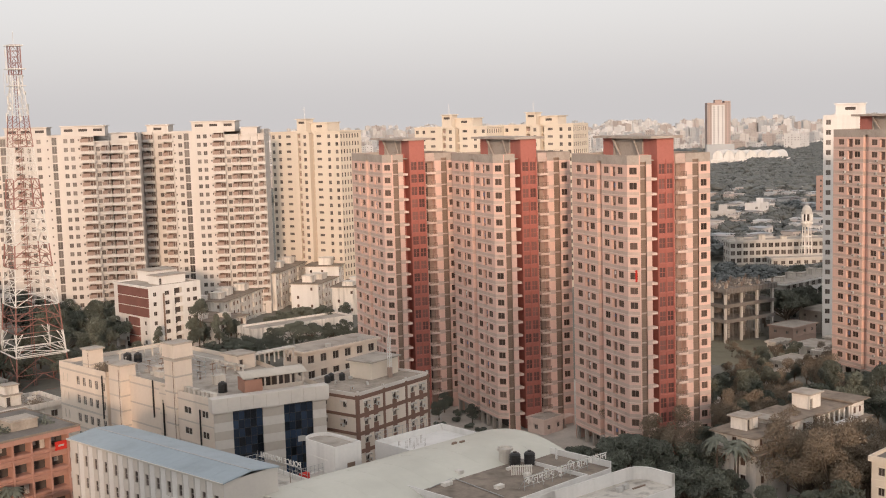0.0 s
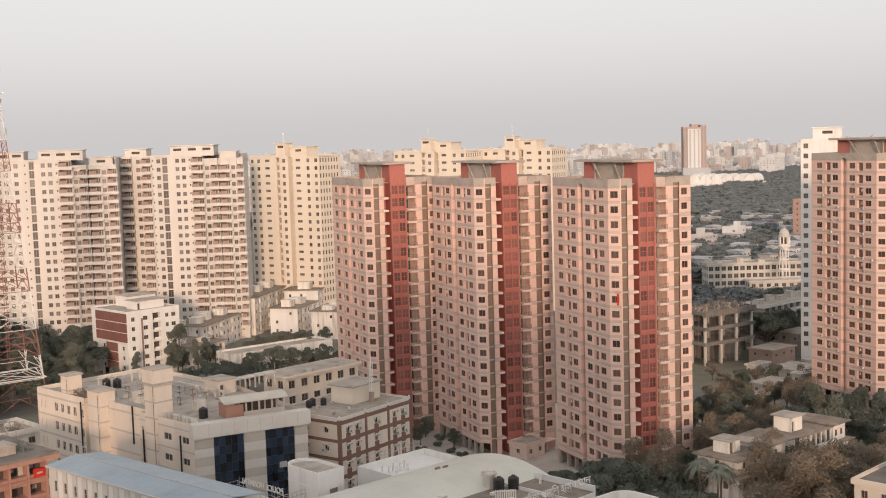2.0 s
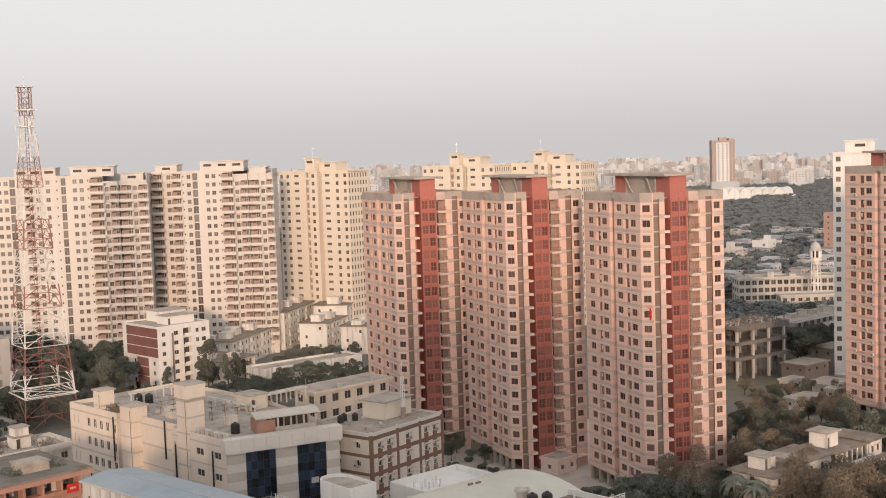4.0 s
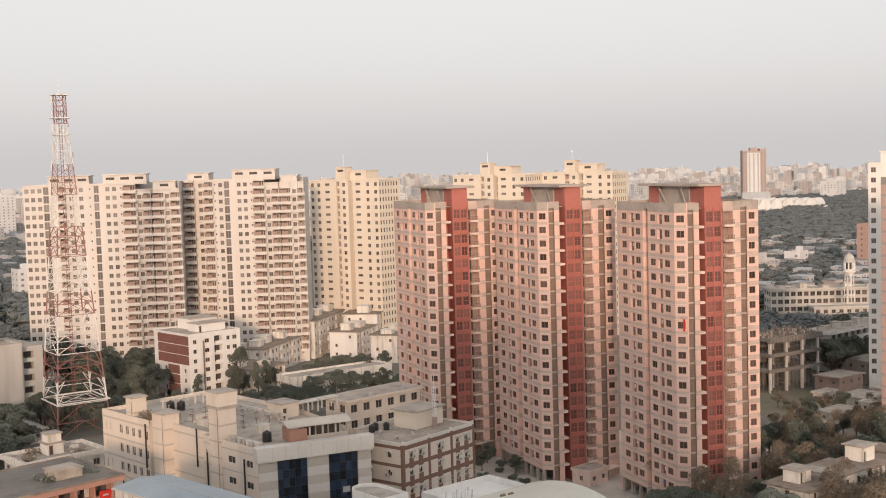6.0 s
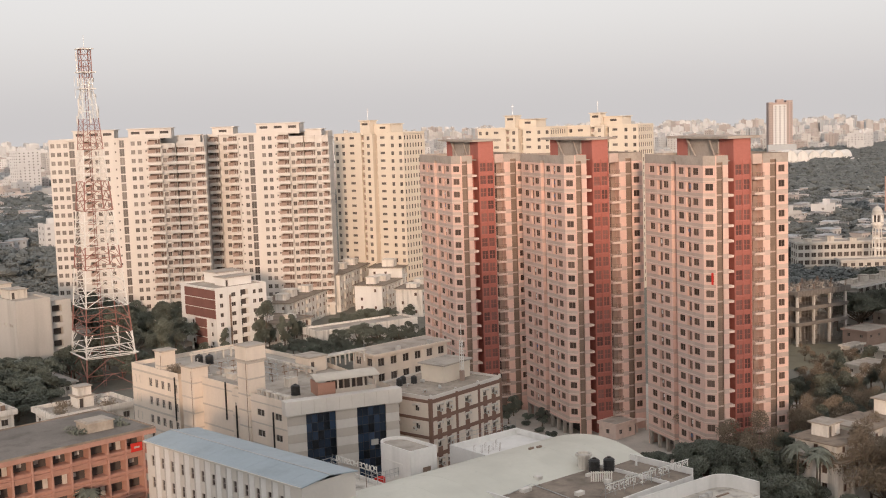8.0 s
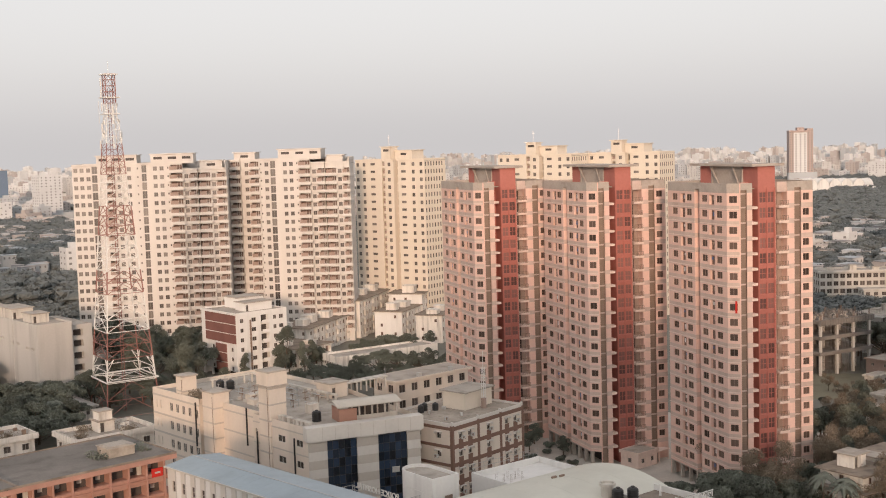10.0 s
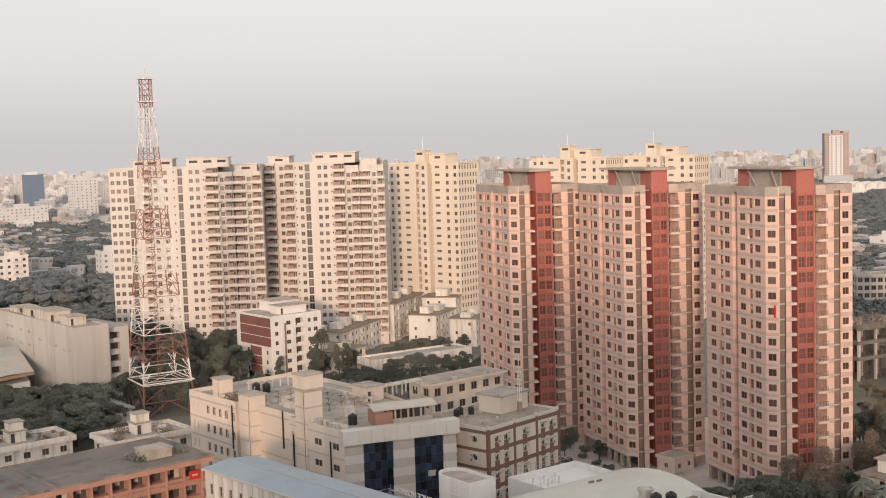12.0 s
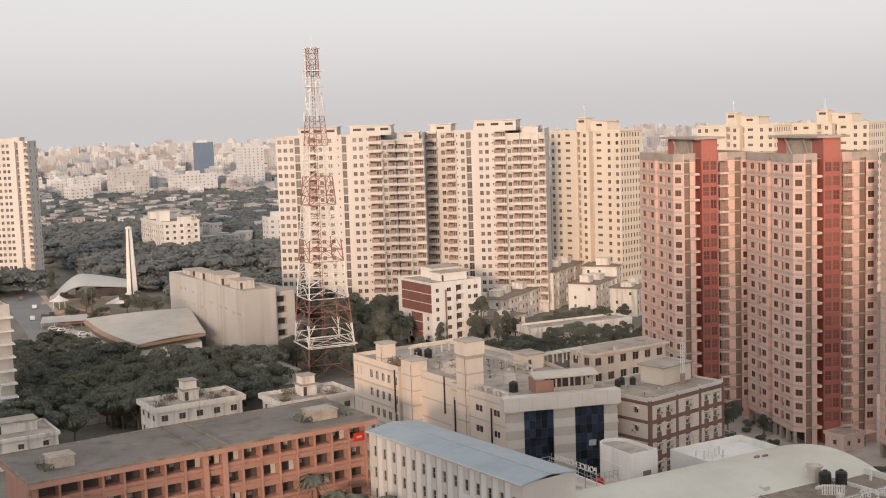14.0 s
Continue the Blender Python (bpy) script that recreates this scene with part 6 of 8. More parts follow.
for qx, qy, qyaw, qw, ql, qt, qm, fl, by, hd in (
        (-97.0, 470.2, 44, 22, 18, 13.5, CREAM, 4, 7, ((6, 5, 5, 5, 3.0), (14, 8, 4, 4, 2.4))),
        (-72.7, 411.0, 75, 42, 13.5, 9.5, STAINW, 3, 13, ((6, 4, 3.4, 4, 2.2), (14, 5, 4.4, 5, 2.6), (26, 4, 4, 4, 2.4), (1.2, 8, 2.5, 3.5, 1.8))),
        (-59.7, 448.9, 78, 47, 13.3, 14.0, STAINW, 4, 14, ((5, 4, 5, 5, 3.2), (17, 4, 4, 5, 2.4), (30, 4, 4, 5, 2.4))),
        (-43.5, 445.3, 74, 20.2, 11.0, 10.0, WHITE, 3, 6, ((4, 4, 3.5, 4, 2.6), (12, 3, 5, 5, 2.2))),
        (-37.3, 466.3, 82, 31, 13.4, 14.0, WHITE, 4, 10, ((4, 4, 5, 5, 2.8), (16, 4, 4, 5, 2.4))),
        (-27.8, 433.7, 76, 20, 10.0, 10.0, STAINW, 3, 6, ((3, 3, 4, 4, 1.6), (12, 3, 4, 4, 2.0))),
        (-71.0, 383.1, 60, 16, 17.0, 7.0, STAINW, 2, 5, ((2, 8, 4, 4, 1.6), (9, 3, 3, 3, 1.4)))):
    quarter_house(qx, qy, qyaw, qw, ql, qt, qm, "low weathered cream walk-up with loggias and brown roof" if qt > 8 else "low stained white house with a brown flat roof", fl, by, hd)
block("quarters", "long low stained white building half hidden by trees", "house", -57.2, 372.6, 38, 38.0, 9.9, 6.4, 3.4, 9, 3, STAINW, (1.1, 1.0), parapet=0.7)
b = block("quarters", "low grey house under trees with a flat roof", "house", -125.0, 400.0, 44, 14, 12, 4.5, 3.0, 3, 4, GREYW, (1.3, 1.2), parapet=0.4, slab=0.4, roof=ROOFL)


# ---- grey institute block ----
def institute():
    ox, oy, yaw, W, L, top = -137.5, 333.9, 44, 10.4, 66.0, 24.0
    s = thing("institute", "long grey rendered institute block with small grouped openings", "building", ox, oy, 0, yaw)
    bm = bmesh.new()
    G = ((0.0, L), (0.0, 0.0))
    holes = []
    for u0, zs in ((10, (top - 4.8, top - 9.0)), (14, (top - 4.8, top - 9.0)), (22, (top - 5.0, top - 9.2)), (29, (top - 5.0, top - 9.2)), (38, (top - 6.6,)), (46, (top - 7.2,)), (50, (top - 7.2,)), (57, (top - 7.8,)), (61, (top - 7.8,))):
        for z in zs:
            for q in (0, 1.5):
                holes.append((u0 + q, u0 + q + 0.7, z, z + 0.8, 0.35, 1))
    wall(bm, *G, 0, top, holes)
    wall(bm, (0.0, 0.0), (W, 0.0), 0, top)
    wall(bm, (W, 0.0), (W, L), 0, top)
    wall(bm, (W, L), (0.0, L), 0, top)
    part("wall", bm, [GREYW, DARKIN], s)
    bm = bmesh.new()
    # loggia depth is shaded by a dark back colour
    wall(bm, (W, 3.0), (W + 7.5, 3.0), 0, top - 1.6, [(1.6, 4.6, z, z + 2.0, 1.6, 1) for z in (1.5, 5.0, 8.6, 12.2, 15.8, 19.0)])
    wall(bm, (W + 7.5, 3.0), (W + 7.5, 28.0), 0, top - 1.6)
    wall(bm, (W + 7.5, 28.0), (W, 28.0), 0, top - 1.6)
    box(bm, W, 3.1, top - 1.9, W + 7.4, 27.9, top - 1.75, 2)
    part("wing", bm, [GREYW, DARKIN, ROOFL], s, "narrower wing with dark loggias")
    bm = bmesh.new()
    box(bm, 0.2, 0.2, top - 0.6, W - 0.2, L - 0.2, top - 0.45)
    part("roof", bm, ROOFL, s)
    bm = bmesh.new()
    for a in ((-0.02, 0, 0.2, L), (0.2, -0.02, W, 0.2), (W - 0.2, 0.2, W + 0.02, L)):
        box(bm, a[0], a[1], top - 0.7, a[2], a[3], top + 0.02)
    for u in (L - 33.0, L - 47.5):
        box(bm, -0.14, u - 0.25, 0, 0.0, u + 0.25, top)
    part("parapet", bm, GREYW, s)
    for a in ((2, 8, 7, 15, 2.6), (1.5, 22, 8, 34, 3.0), (2, 40, 6, 46, 2.4), (3, 52, 9, 60, 1.6)):
        roof_room(s, a[0], a[1], a[2], a[3], top - 0.5, a[4], OLDWHITE)
    return s


institute()
b = block("house", "small white flat house beside a grey block", "house", -146.0, 322.0, 44, 9.0, 14.0, 6.5, 3.1, 3, 2, OLDWHITE, (1.2, 1.2), parapet=0.5)
tank(*to_world(-146.0, 322.0, 44, 4, 6), 6.1, 0, 0.8, 1.9)
block("shed", "long low shed with a grey sheet roof beside the mast", "shed", -119.5, 316.0, 43, 4.5, 15.0, 4.0, 3.2, 5, 1, OLDWHITE, (1.0, 1.0), parapet=0.15, slab=0.6, roof=GREYW, hood=False)


# ---- fan-roofed hall, spire and shell ----
def fan_hall():
    s = thing("assembly_hall", "hall with a fan-shaped pale roof and brown fascia", "hall", -167.2, 324.1, 0, 44)
    a, b, c, d = Vector((0, 57, 0)), Vector((0, 0, 0)), Vector((22, 3, 0)), Vector((29, 36, 0))
    rim = []
    for k in range(7):
        t = k / 6
        rim.append(a.lerp(b, t) + Vector((-2.0 * math.sin(math.pi * t), 0, 10.4 - 0.8 * t)))
    bm = bmesh.new()
    cz, dz = c + Vector((0, 0, 10.2)), d + Vector((0, 0, 13.4))
    n = len(rim)
    for k in range(n - 1):
        p, q = rim[k], rim[k + 1]
        pb, qb = dz.lerp(cz, k / (n - 1)), dz.lerp(cz, (k + 1) / (n - 1))
        for j in range(6):
            f0, f1 = j / 6, (j + 1) / 6
            def on(u, v, f):
                r = u.lerp(v, f)
                r.z += 0.35 * math.sin(math.pi * f)
                return r
            quad(bm, (on(p, pb, f0), on(q, qb, f0), on(q, qb, f1), on(p, pb, f1)))
    part("roof", bm, TANSHEET, s, "pale fan-shaped roof")
    bm = bmesh.new()
    for k in range(n - 1):
        p, q = rim[k], rim[k + 1]
        dn = Vector((0, 0, -3.0))
        bul = Vector((-0.7, 0, -1.2))
        quad(bm, (q, p, p + bul, q + bul))
        quad(bm, (q + bul, p + bul, p + dn, q + dn))
    for p, q in ((rim[-1], cz), (cz, dz), (dz, rim[0])):
        quad(bm, (p + Vector((0, 0, 0.0)), p + Vector((0, 0, -1.0)), q + Vector((0, 0, -1.0)), q))
    part("fascia", bm, mat("brown_fascia", (0.34, 0.24, 0.17), 0.7, 0.1, 0.2, 2.0, 0.05), s, "rounded brown fascia")
    bm = bmesh.new()
    ins = [(0.6, 55.0), (-1.6, 28.0), (0.8, 1.5), (21.0, 4.0), (28.0, 35.0)]
    for p, q in zip(ins, ins[1:] + ins[:1]):
        ln = (Vector(q) - Vector(p)).length
        hs = [(u, u + 1.8, 1.0, 5.6, 0.4, 1) for u in np.arange(1.5, ln - 3, 4.0)]
        wall(bm, p, q, 0, 7.4, hs)
    prism(bm, ins[::1], 7.2, 7.4)
    part("wall", bm, [WHITE, DARKIN], s)


fan_hall()


def spire():
    s = thing("monument", "tall white tapering twin-blade monument", "monument", -242.0, 468.5, 0, 20)
    s.scale = (1.05, 1.05, 1.06)
    for sx in (-1, 1):
        bm = bmesh.new()
        lo = [(sx * 0.35, -1.4), (sx * 2.3, -0.6), (sx * 2.3, 0.6), (sx * 0.35, 1.4)]
        hi = [(sx * 0.2, -0.7), (sx * 1.1, -0.3), (sx * 1.1, 0.3), (sx * 0.2, 0.7)]
        if sx < 0:
            lo, hi = lo[::-1], hi[::-1]
        vl = [bm.verts.new((*p, 0)) for p in lo]
        vh = [bm.verts.new((*p, 29.5)) for p in hi]
        for k in range(4):
            j = (k + 1) % 4
            bm.faces.new((vl[k], vl[j], vh[j], vh[k]))
        bm.faces.new(vh)
        part("blade", bm, WHITE, s)
    bm = bmesh.new()
    drum(bm, 0, 0, [(29.3, 0.9), (29.6, 1.4), (30.3, 1.2), (30.6, 0.4)], 12)
    part("finial", bm, WHITE, s)
    bm = bmesh.new()
    vs = [bm.verts.new(p) for p in ((-11, -3, 0), (-2, -4, 0), (-2, 4, 0), (-11, 3, 0), (-9, -2, 0.8), (-1.5, -1, 4.2), (-1.5, 1, 4.2), (-9, 2, 0.8))]
    for q in ((4, 5, 6, 7), (0, 1, 5, 4), (1, 2, 6, 5), (2, 3, 7, 6), (3, 0, 4, 7)):
        bm.faces.new([vs[i] for i in q])
    part("wing", bm, WHITE, s, "low white wing")


spire()


def shell():
    s = thing("pavilion", "grey peaked sail-like shell canopy over an open hall", "pavilion", -271.0, 485.0, 0, 29)
    bm = bmesh.new()
    n = 14
    pts = {}
    for i in range(n + 1):
        for j in range(n + 1):
            u, v = i / n, j / n
            rise = 1.0 + 9.5 * math.sin(math.pi / 2 * u / 0.42) ** 1.3 if u < 0.42 else 10.5 - 4.0 * ((u - 0.42) / 0.58) ** 1.2
            x, y = -17 + 34 * u, (-9 + 18 * v) * (0.35 + 0.65 * math.sin(math.pi * (0.1 + 0.75 * u)))
            pts[i, j] = bm.verts.new((x, y, max(0.2, rise * (1 - 0.42 * (2 * v - 1) ** 2))))
    for i in range(n):
        for j in range(n):
            bm.faces.new((pts[i, j], pts[i + 1, j], pts[i + 1, j + 1], pts[i, j + 1]))
    ob = part("shell", bm, mat("grey_shell", (0.40, 0.42, 0.42), 0.6, 0.1, 0.1, 1.5, 0.05), s)
    sol = ob.modifiers.new("thick", "SOLIDIFY")
    sol.thickness = 0.35
    bm = bmesh.new()
    # dark box puts shade under the shell into colour
    box(bm, -6, -4, 0, 16, 5, 3.8)
    part("hall_wall", bm, DARKIN, s)
    bm = bmesh.new()
    box(bm, -20, -15, 0, 18, -12, 1.2)
    part("terrace", bm, BALCBROWN, s)


shell()


def kiosk():
    s = thing("kiosk", "small white umbrella-roofed kiosk by the road", "kiosk", -267.0, 452.0, 0, 0)
    bm = bmesh.new()
    drum(bm, 0, 0, [(3.2, 4.2), (3.5, 3.6), (4.6, 1.2), (5.6, 0.25)], 12)
    part("roof", bm, WHITE, s)
    bm = bmesh.new()
    for k in range(6):
        a = k * math.pi / 3
        bar(bm, (2.6 * math.cos(a), 2.6 * math.sin(a), 0), (2.6 * math.cos(a), 2.6 * math.sin(a), 3.3), 0.14)
    part("post", bm, STEELW, s)


kiosk()
b = thing("car_shed", "long low parking shed with a ribbed grey roof", "shed", -246.0, 402.0, 0, 25)
bm = bmesh.new()
for k in range(9):
    quad(bm, ((k * 2.2, 0, 2.3), (k * 2.2 + 2.0, 0, 2.3), (k * 2.2 + 2.0, 9, 3.4), (k * 2.2, 9, 3.4)))
    quad(bm, ((k * 2.2 + 2.0, 0, 2.3), (k * 2.2 + 2.2, 0, 2.2), (k * 2.2 + 2.2, 9, 3.3), (k * 2.2 + 2.0, 9, 3.4)))
part("roof", bm, GREYW, b)
bm = bmesh.new()
for k in range(5):
    bar(bm, (k * 4.8 + 0.2, 0.3, 0), (k * 4.8 + 0.2, 0.3, 2.4), 0.1)
    bar(bm, (k * 4.8 + 0.2, 8.7, 0), (k * 4.8 + 0.2, 8.7, 3.3), 0.1)
part("post", bm, METAL, b)


# brown planted steps between the road and the pavilion
for k, (sx, sy, sw) in enumerate(((-262.0, 436.0, 20), (-256.0, 428.0, 22), (-249.0, 419.0, 20), (-243.0, 411.0, 16))):
    bm = bmesh.new()
    box(bm, 0, 0, 0, sw, 1.6, 1.1)
    box(bm, 0.3, 1.6, 0, sw - 0.3, 3.4, 0.55)
    box(bm, -0.1, -0.1, 1.1, sw + 0.1, 1.7, 1.22)
    ob = new("terrace_step", mesh_of("terrace_step", bm, BALCBROWN))
    ob.matrix_world = pose(sx, sy, 0, 0, 0, 34)
    tagged(ob, "low brown masonry terrace step by the road", "terrace", "terrace steps")

# ---- cars ----
def car(x, y, yaw, m, label):
    s = thing("car", label, "car", x, y, 0, yaw, "parked cars")
    bm = bmesh.new()
    prof = [(-2.1, 0.35), (2.1, 0.35), (2.15, 0.8), (1.1, 0.95), (0.6, 1.45), (-1.3, 1.48), (-1.95, 0.95), (-2.15, 0.85)]
    lo = [bm.verts.new((px, -0.85, pz)) for px, pz in prof]
    hi = [bm.verts.new((px, 0.85, pz)) for px, pz in prof]
    for k in range(len(prof)):
        j = (k + 1) % len(prof)
        bm.faces.new((lo[k], hi[k], hi[j], lo[j]))
    bm.faces.new(lo)
    bm.faces.new(hi[::-1])
    part("body", bm, m, s)
    bm = bmesh.new()
    box(bm, -1.2, -0.87, 0.98, 0.55, 0.87, 1.36)
    part("window", bm, GLASS, s)
    for wx in (-1.3, 1.3):
        for wy in (-0.82, 0.82):
            bm = bmesh.new()
            bar(bm, (wx, wy - 0.1, 0.33), (wx, wy + 0.1, 0.33), 0.33, 0, 12)
            part("wheel", bm, BLACKP, s)


for cx, cy, cyaw, cm, cl in ((-278, 451, -55, WHITE, "white parked car on the pale road"), (-234, 397, 20, WHITE, "white parked car beside a parking shed"), (-231, 393, 20, PALEBOX, "silver parked car beside a parking shed"),
                             (-222, 390, 40, WHITE, "white parked car beside a tree belt"), (-226, 387, 35, LOUVRE, "dark parked car beside a tree belt"), (-262, 423, -55, WHITE, "white parked car on the pale road"), (-240, 401, 25, PALEBOX, "silver parked car beside low steps"), (-236, 404, 25, LOUVRE, "dark parked car beside low steps"), (-299, 475, -55, LOUVRE, "dark parked car on the pale road")):
    car(cx, cy, cyaw, cm, cl)

# ---- white bungalows behind the school ----
for hx, hy, hw, hl, ht, lab in ((-119.1, 235.6, 19.8, 10.5, 13.0, "weathered white two-storey house with a roof tower"), (-91.3, 238.7, 17.0, 11.0, 14.0, "weathered white house with plants on its roof")):
    b = block("house", lab, "house", hx, hy, 44, hw, hl, ht, 3.4, 3, 5, STAINW, (1.5, 1.4), parapet=0.8, slab=0.7, roof=ROOFL)
    roof_room(b, hw * 0.4, hl * 0.45, hw * 0.4 + 3.6, hl * 0.45 + 3.6, ht - 0.7, 2.3, STAINW)
    bm = bmesh.new()
    x0, y0 = hw * 0.4 + 0.3, hl * 0.45 + 0.3
    wall(bm, (x0, y0), (x0 + 3, y0), ht + 1.8, ht + 3.6)
    wall(bm, (x0 + 3, y0), (x0 + 3, y0 + 3), ht + 1.8, ht + 3.6)
    wall(bm, (x0 + 3, y0 + 3), (x0, y0 + 3), ht + 1.8, ht + 3.6)
    wall(bm, (x0, y0 + 3), (x0, y0), ht + 1.8, ht + 3.6)
    box(bm, x0 - 0.25, y0 - 0.25, ht + 3.6, x0 + 3.25, y0 + 3.25, ht + 3.8, 1)
    part("roof_tower", bm, [STAINW, ROOFL], b)
    for k in range(6):
        bm = bmesh.new()
        x, y = hw * (0.65 + 0.3 * random.random()), hl * (0.2 + 0.6 * random.random())
        box(bm, x, y, ht - 0.7, x + 0.8, y + 0.6, ht - 0.1 + 0.5 * random.random())
        part("roof_clutter", bm, random.choice((LOUVRE, STAINW, METAL)), b)
    bm = bmesh.new()
    for k in range(900):
        q = random.choice(((0.12, 0.3), (0.62, 0.75), (0.75, 0.2), (0.3, 0.8)))
        p = Vector((hw * q[0] + random.gauss(0, 0.9), hl * q[1] + random.gauss(0, 0.7), ht - 0.6 + 1.3 * random.random() ** 1.8))
        n1 = Vector((random.gauss(0, 1), random.gauss(0, 1), random.gauss(0, 1))).normalized() * 0.17
        n2 = n1.orthogonal().normalized() * 0.17
        quad(bm, (p - n1, p + n2, p + n1, p - n2))
    part("roof_planting", bm, LEAFO, b, "dry plants growing on the roof", "stuff")
# shed among the trees and a low house by the edge
b = block("shed", "long low shed with a mossy pitched roof under trees", "shed", -157.1, 265.0, 44, 15, 9, 4.2, 3.4, 2, 4, OLDWHITE, (1.2, 1.0), parapet=0.2, slab=0.5, roof=ROOFD)
b = block("house", "low stained white house with a flat roof", "house", -155.0, 226.0, 44, 16, 14, 7.0, 3.2, 3, 3, STAINW, (1.3, 1.2), parapet=0.5, slab=0.4, roof=ROOFL)
roof_room(b, 4, 6, 13, 11, 6.5, 2.4, STAINW)

# white block with dark balconies at the edge
b = thing("apartment_block", "white apartment block with dark railed balconies", "apartment block", -164.0, 254.6, 0, 44)
bm = bmesh.new()
wall(bm, (-4.0, 22.0), (-4.0, 3.0), 0, 32.0, [(u, u + 1.6, z, z + 1.6, 0.25, 1) for u in (3, 8, 13.5) for z in np.arange(1.5, 30, 3.2)])
wall(bm, (-4.0, 3.0), (0.0, 3.0), 0, 32.0)
wall(bm, (0.0, 3.0), (0.0, 24.0), 0, 32.0)
wall(bm, (0.0, 24.0), (-4.0, 22.0), 0, 32.0)
part("wall", bm, [WHITE, DARKIN], b)
bm = bmesh.new()
box(bm, -4, 3, 31.6, 0, 22, 31.8)
part("roof", bm, ROOFL, b)
for z in np.arange(0.4, 31, 3.2):
    bm = bmesh.new()
    box(bm, -3.4, 0.4, z - 0.15, 0.5, 3.0, z + 0.2)
    bal = part("balcony", bm, WHITE, b)
    bm = bmesh.new()
    box(bm, -3.0, 2.6, z + 0.2, 0.2, 2.99, z + 3.05)
    part("balcony_screen", bm, GREYW, b)
bm = bmesh.new()
drum(bm, -2, 8, [(31.8, 1.1), (33.6, 1.1), (34.0, 0.5)], 14)
part("roof_tank", bm, REDCLOTH, b, "red roof tank")

# ---- right-hand quarter ----
def old_house():
    x0, y0, yaw = 57.5, 206.0, 41
    b = thing("house", "weathered cream three-storey house among bare trees", "house", x0, y0, 0, yaw)
    W, L, eave = 38.0, 9.5, 10.6
    F, G = ((0.0, 0.0), (W, 0.0)), ((0.0, L), (0.0, 0.0))
    colsF, colsG = [2.2, 5.8, 10.5, 14.5, 18.5, 23.0, 27.0, 31.0, 35.5], [2.6, 6.8]
    rows = (2.0, 5.5, 8.7)
    bm = bmesh.new()
    put = []
    for (p0, p1), cols in ((F, colsF), (G, colsG)):
        wall(bm, p0, p1, 0, eave, [slot(p0, p1, u, z, 1.05, 1.5) for u in cols for z in rows], 0, 0.25)
        put += [(p0, p1, u, z, 1.05, 1.5) for u in cols for z in rows]
    wall(bm, (W, 0.0), (W, L), 0, eave)
    wall(bm, (W, L), (0.0, L), 0, eave)
    part("wall", bm, STAINW, b)
    # two upper pieces with a verandah between them
    for xa, xb, ya, yb, z1, cols in ((0.5, 9.0, 0.6, L - 0.4, 13.2, (2.2, 6.0)), (12.0, 20.5, 1.2, L - 0.4, 13.8, (2.0, 5.6)), (33.0, W - 0.4, 0.5, L - 0.4, 13.9, (1.2, 3.2))):
        p0, p1 = (xa, ya), (xb, ya)
        q0, q1 = (xa, yb), (xa, ya)
        bm = bmesh.new()
        wall(bm, p0, p1, eave, z1, [slot(p0, p1, u, eave + 1.5, 0.9, 1.3) for u in cols], 0, 0.25)
        wall(bm, q0, q1, eave, z1, [slot(q0, q1, (yb - ya) * 0.5, eave + 1.5, 0.9, 1.3)], 0, 0.25)
        wall(bm, (xb, ya), (xb, yb), eave, z1)
        wall(bm, (xb, yb), (xa, yb), eave, z1)
        part("upper_wall", bm, STAINW, b)
        put += [(p0, p1, u, eave + 1.5, 0.9, 1.3) for u in cols] + [(q0, q1, (yb - ya) * 0.5, eave + 1.5, 0.9, 1.3)]
        bm = bmesh.new()
        box(bm, xa - 0.9, ya - 0.9, z1, xb + 0.9, yb + 0.7, z1 + 0.2)
        part("roof_slab", bm, BROWNROOF, b)
        bm = bmesh.new()
        box(bm, xa - 0.6, ya - 0.6, z1 + 0.2, xb + 0.6, yb + 0.4, z1 + 0.26)
        part("roof", bm, BROWNROOF, b)
    for p0, p1, u, z, w, h in put:
        put_window(b, p0, p1, u, z, w, h, 2, 1, GLASSW, FRAMEB, 0.14)
        d = (Vector((*p1, 0)) - Vector((*p0, 0))).normalized()
        m = pose(p0[0] + d.x * u, p0[1] + d.y * u, z, 0, 0, math.degrees(math.atan2(d.y, d.x)))
        bm = bmesh.new()
        box(bm, -w / 2 - 0.18, -0.4, h / 2 + 0.08, w / 2 + 0.18, 0.0, h / 2 + 0.18)
        place("window_hood", mesh_of("window_hood", bm, STAINW), b, m)
    bm = bmesh.new()
    box(bm, -1.0, -1.0, eave - 0.18, W + 0.8, L + 0.5, eave)
    part("cornice", bm, BROWNROOF, b, "dark stained projecting cornice")
    bm = bmesh.new()
    box(bm, 20.5, 0.2, 13.5, 33.0, L - 0.6, 13.75)
    part("roof_slab", bm, BROWNROOF, b)
    post = bmesh.new()
    box(post, -0.16, -0.16, eave, 0.16, 0.16, 13.5)
    post = mesh_of("post", post, STAINW)
    for k in range(7):
        place("post", post, b, pose(21.4 + 1.8 * k, 0.6, 0))
    bm = bmesh.new()
    box(bm, 20.6, -0.6, eave, 33.4, -0.35, eave + 0.95)
    part("verandah_wall", bm, WHITE, b, "white low verandah wall")
    bm = bmesh.new()
    box(bm, 20.6, 4.2, eave, 33.0, 4.4, 13.5)
    part("verandah_back", bm, OLDWHITE, b)
    for hx, hy, hw, hl, z, h in ((3.0, 4.0, 3.6, 3.4, 13.4, 2.3), (9.6, 3.4, 2.6, 4.0, eave, 3.6), (23.0, 3.6, 4.0, 3.8, 13.75, 2.8)):
        roof_room(b, hx, hy, hx + hw, hy + hl, z, h, STAINW, True, 0.5)


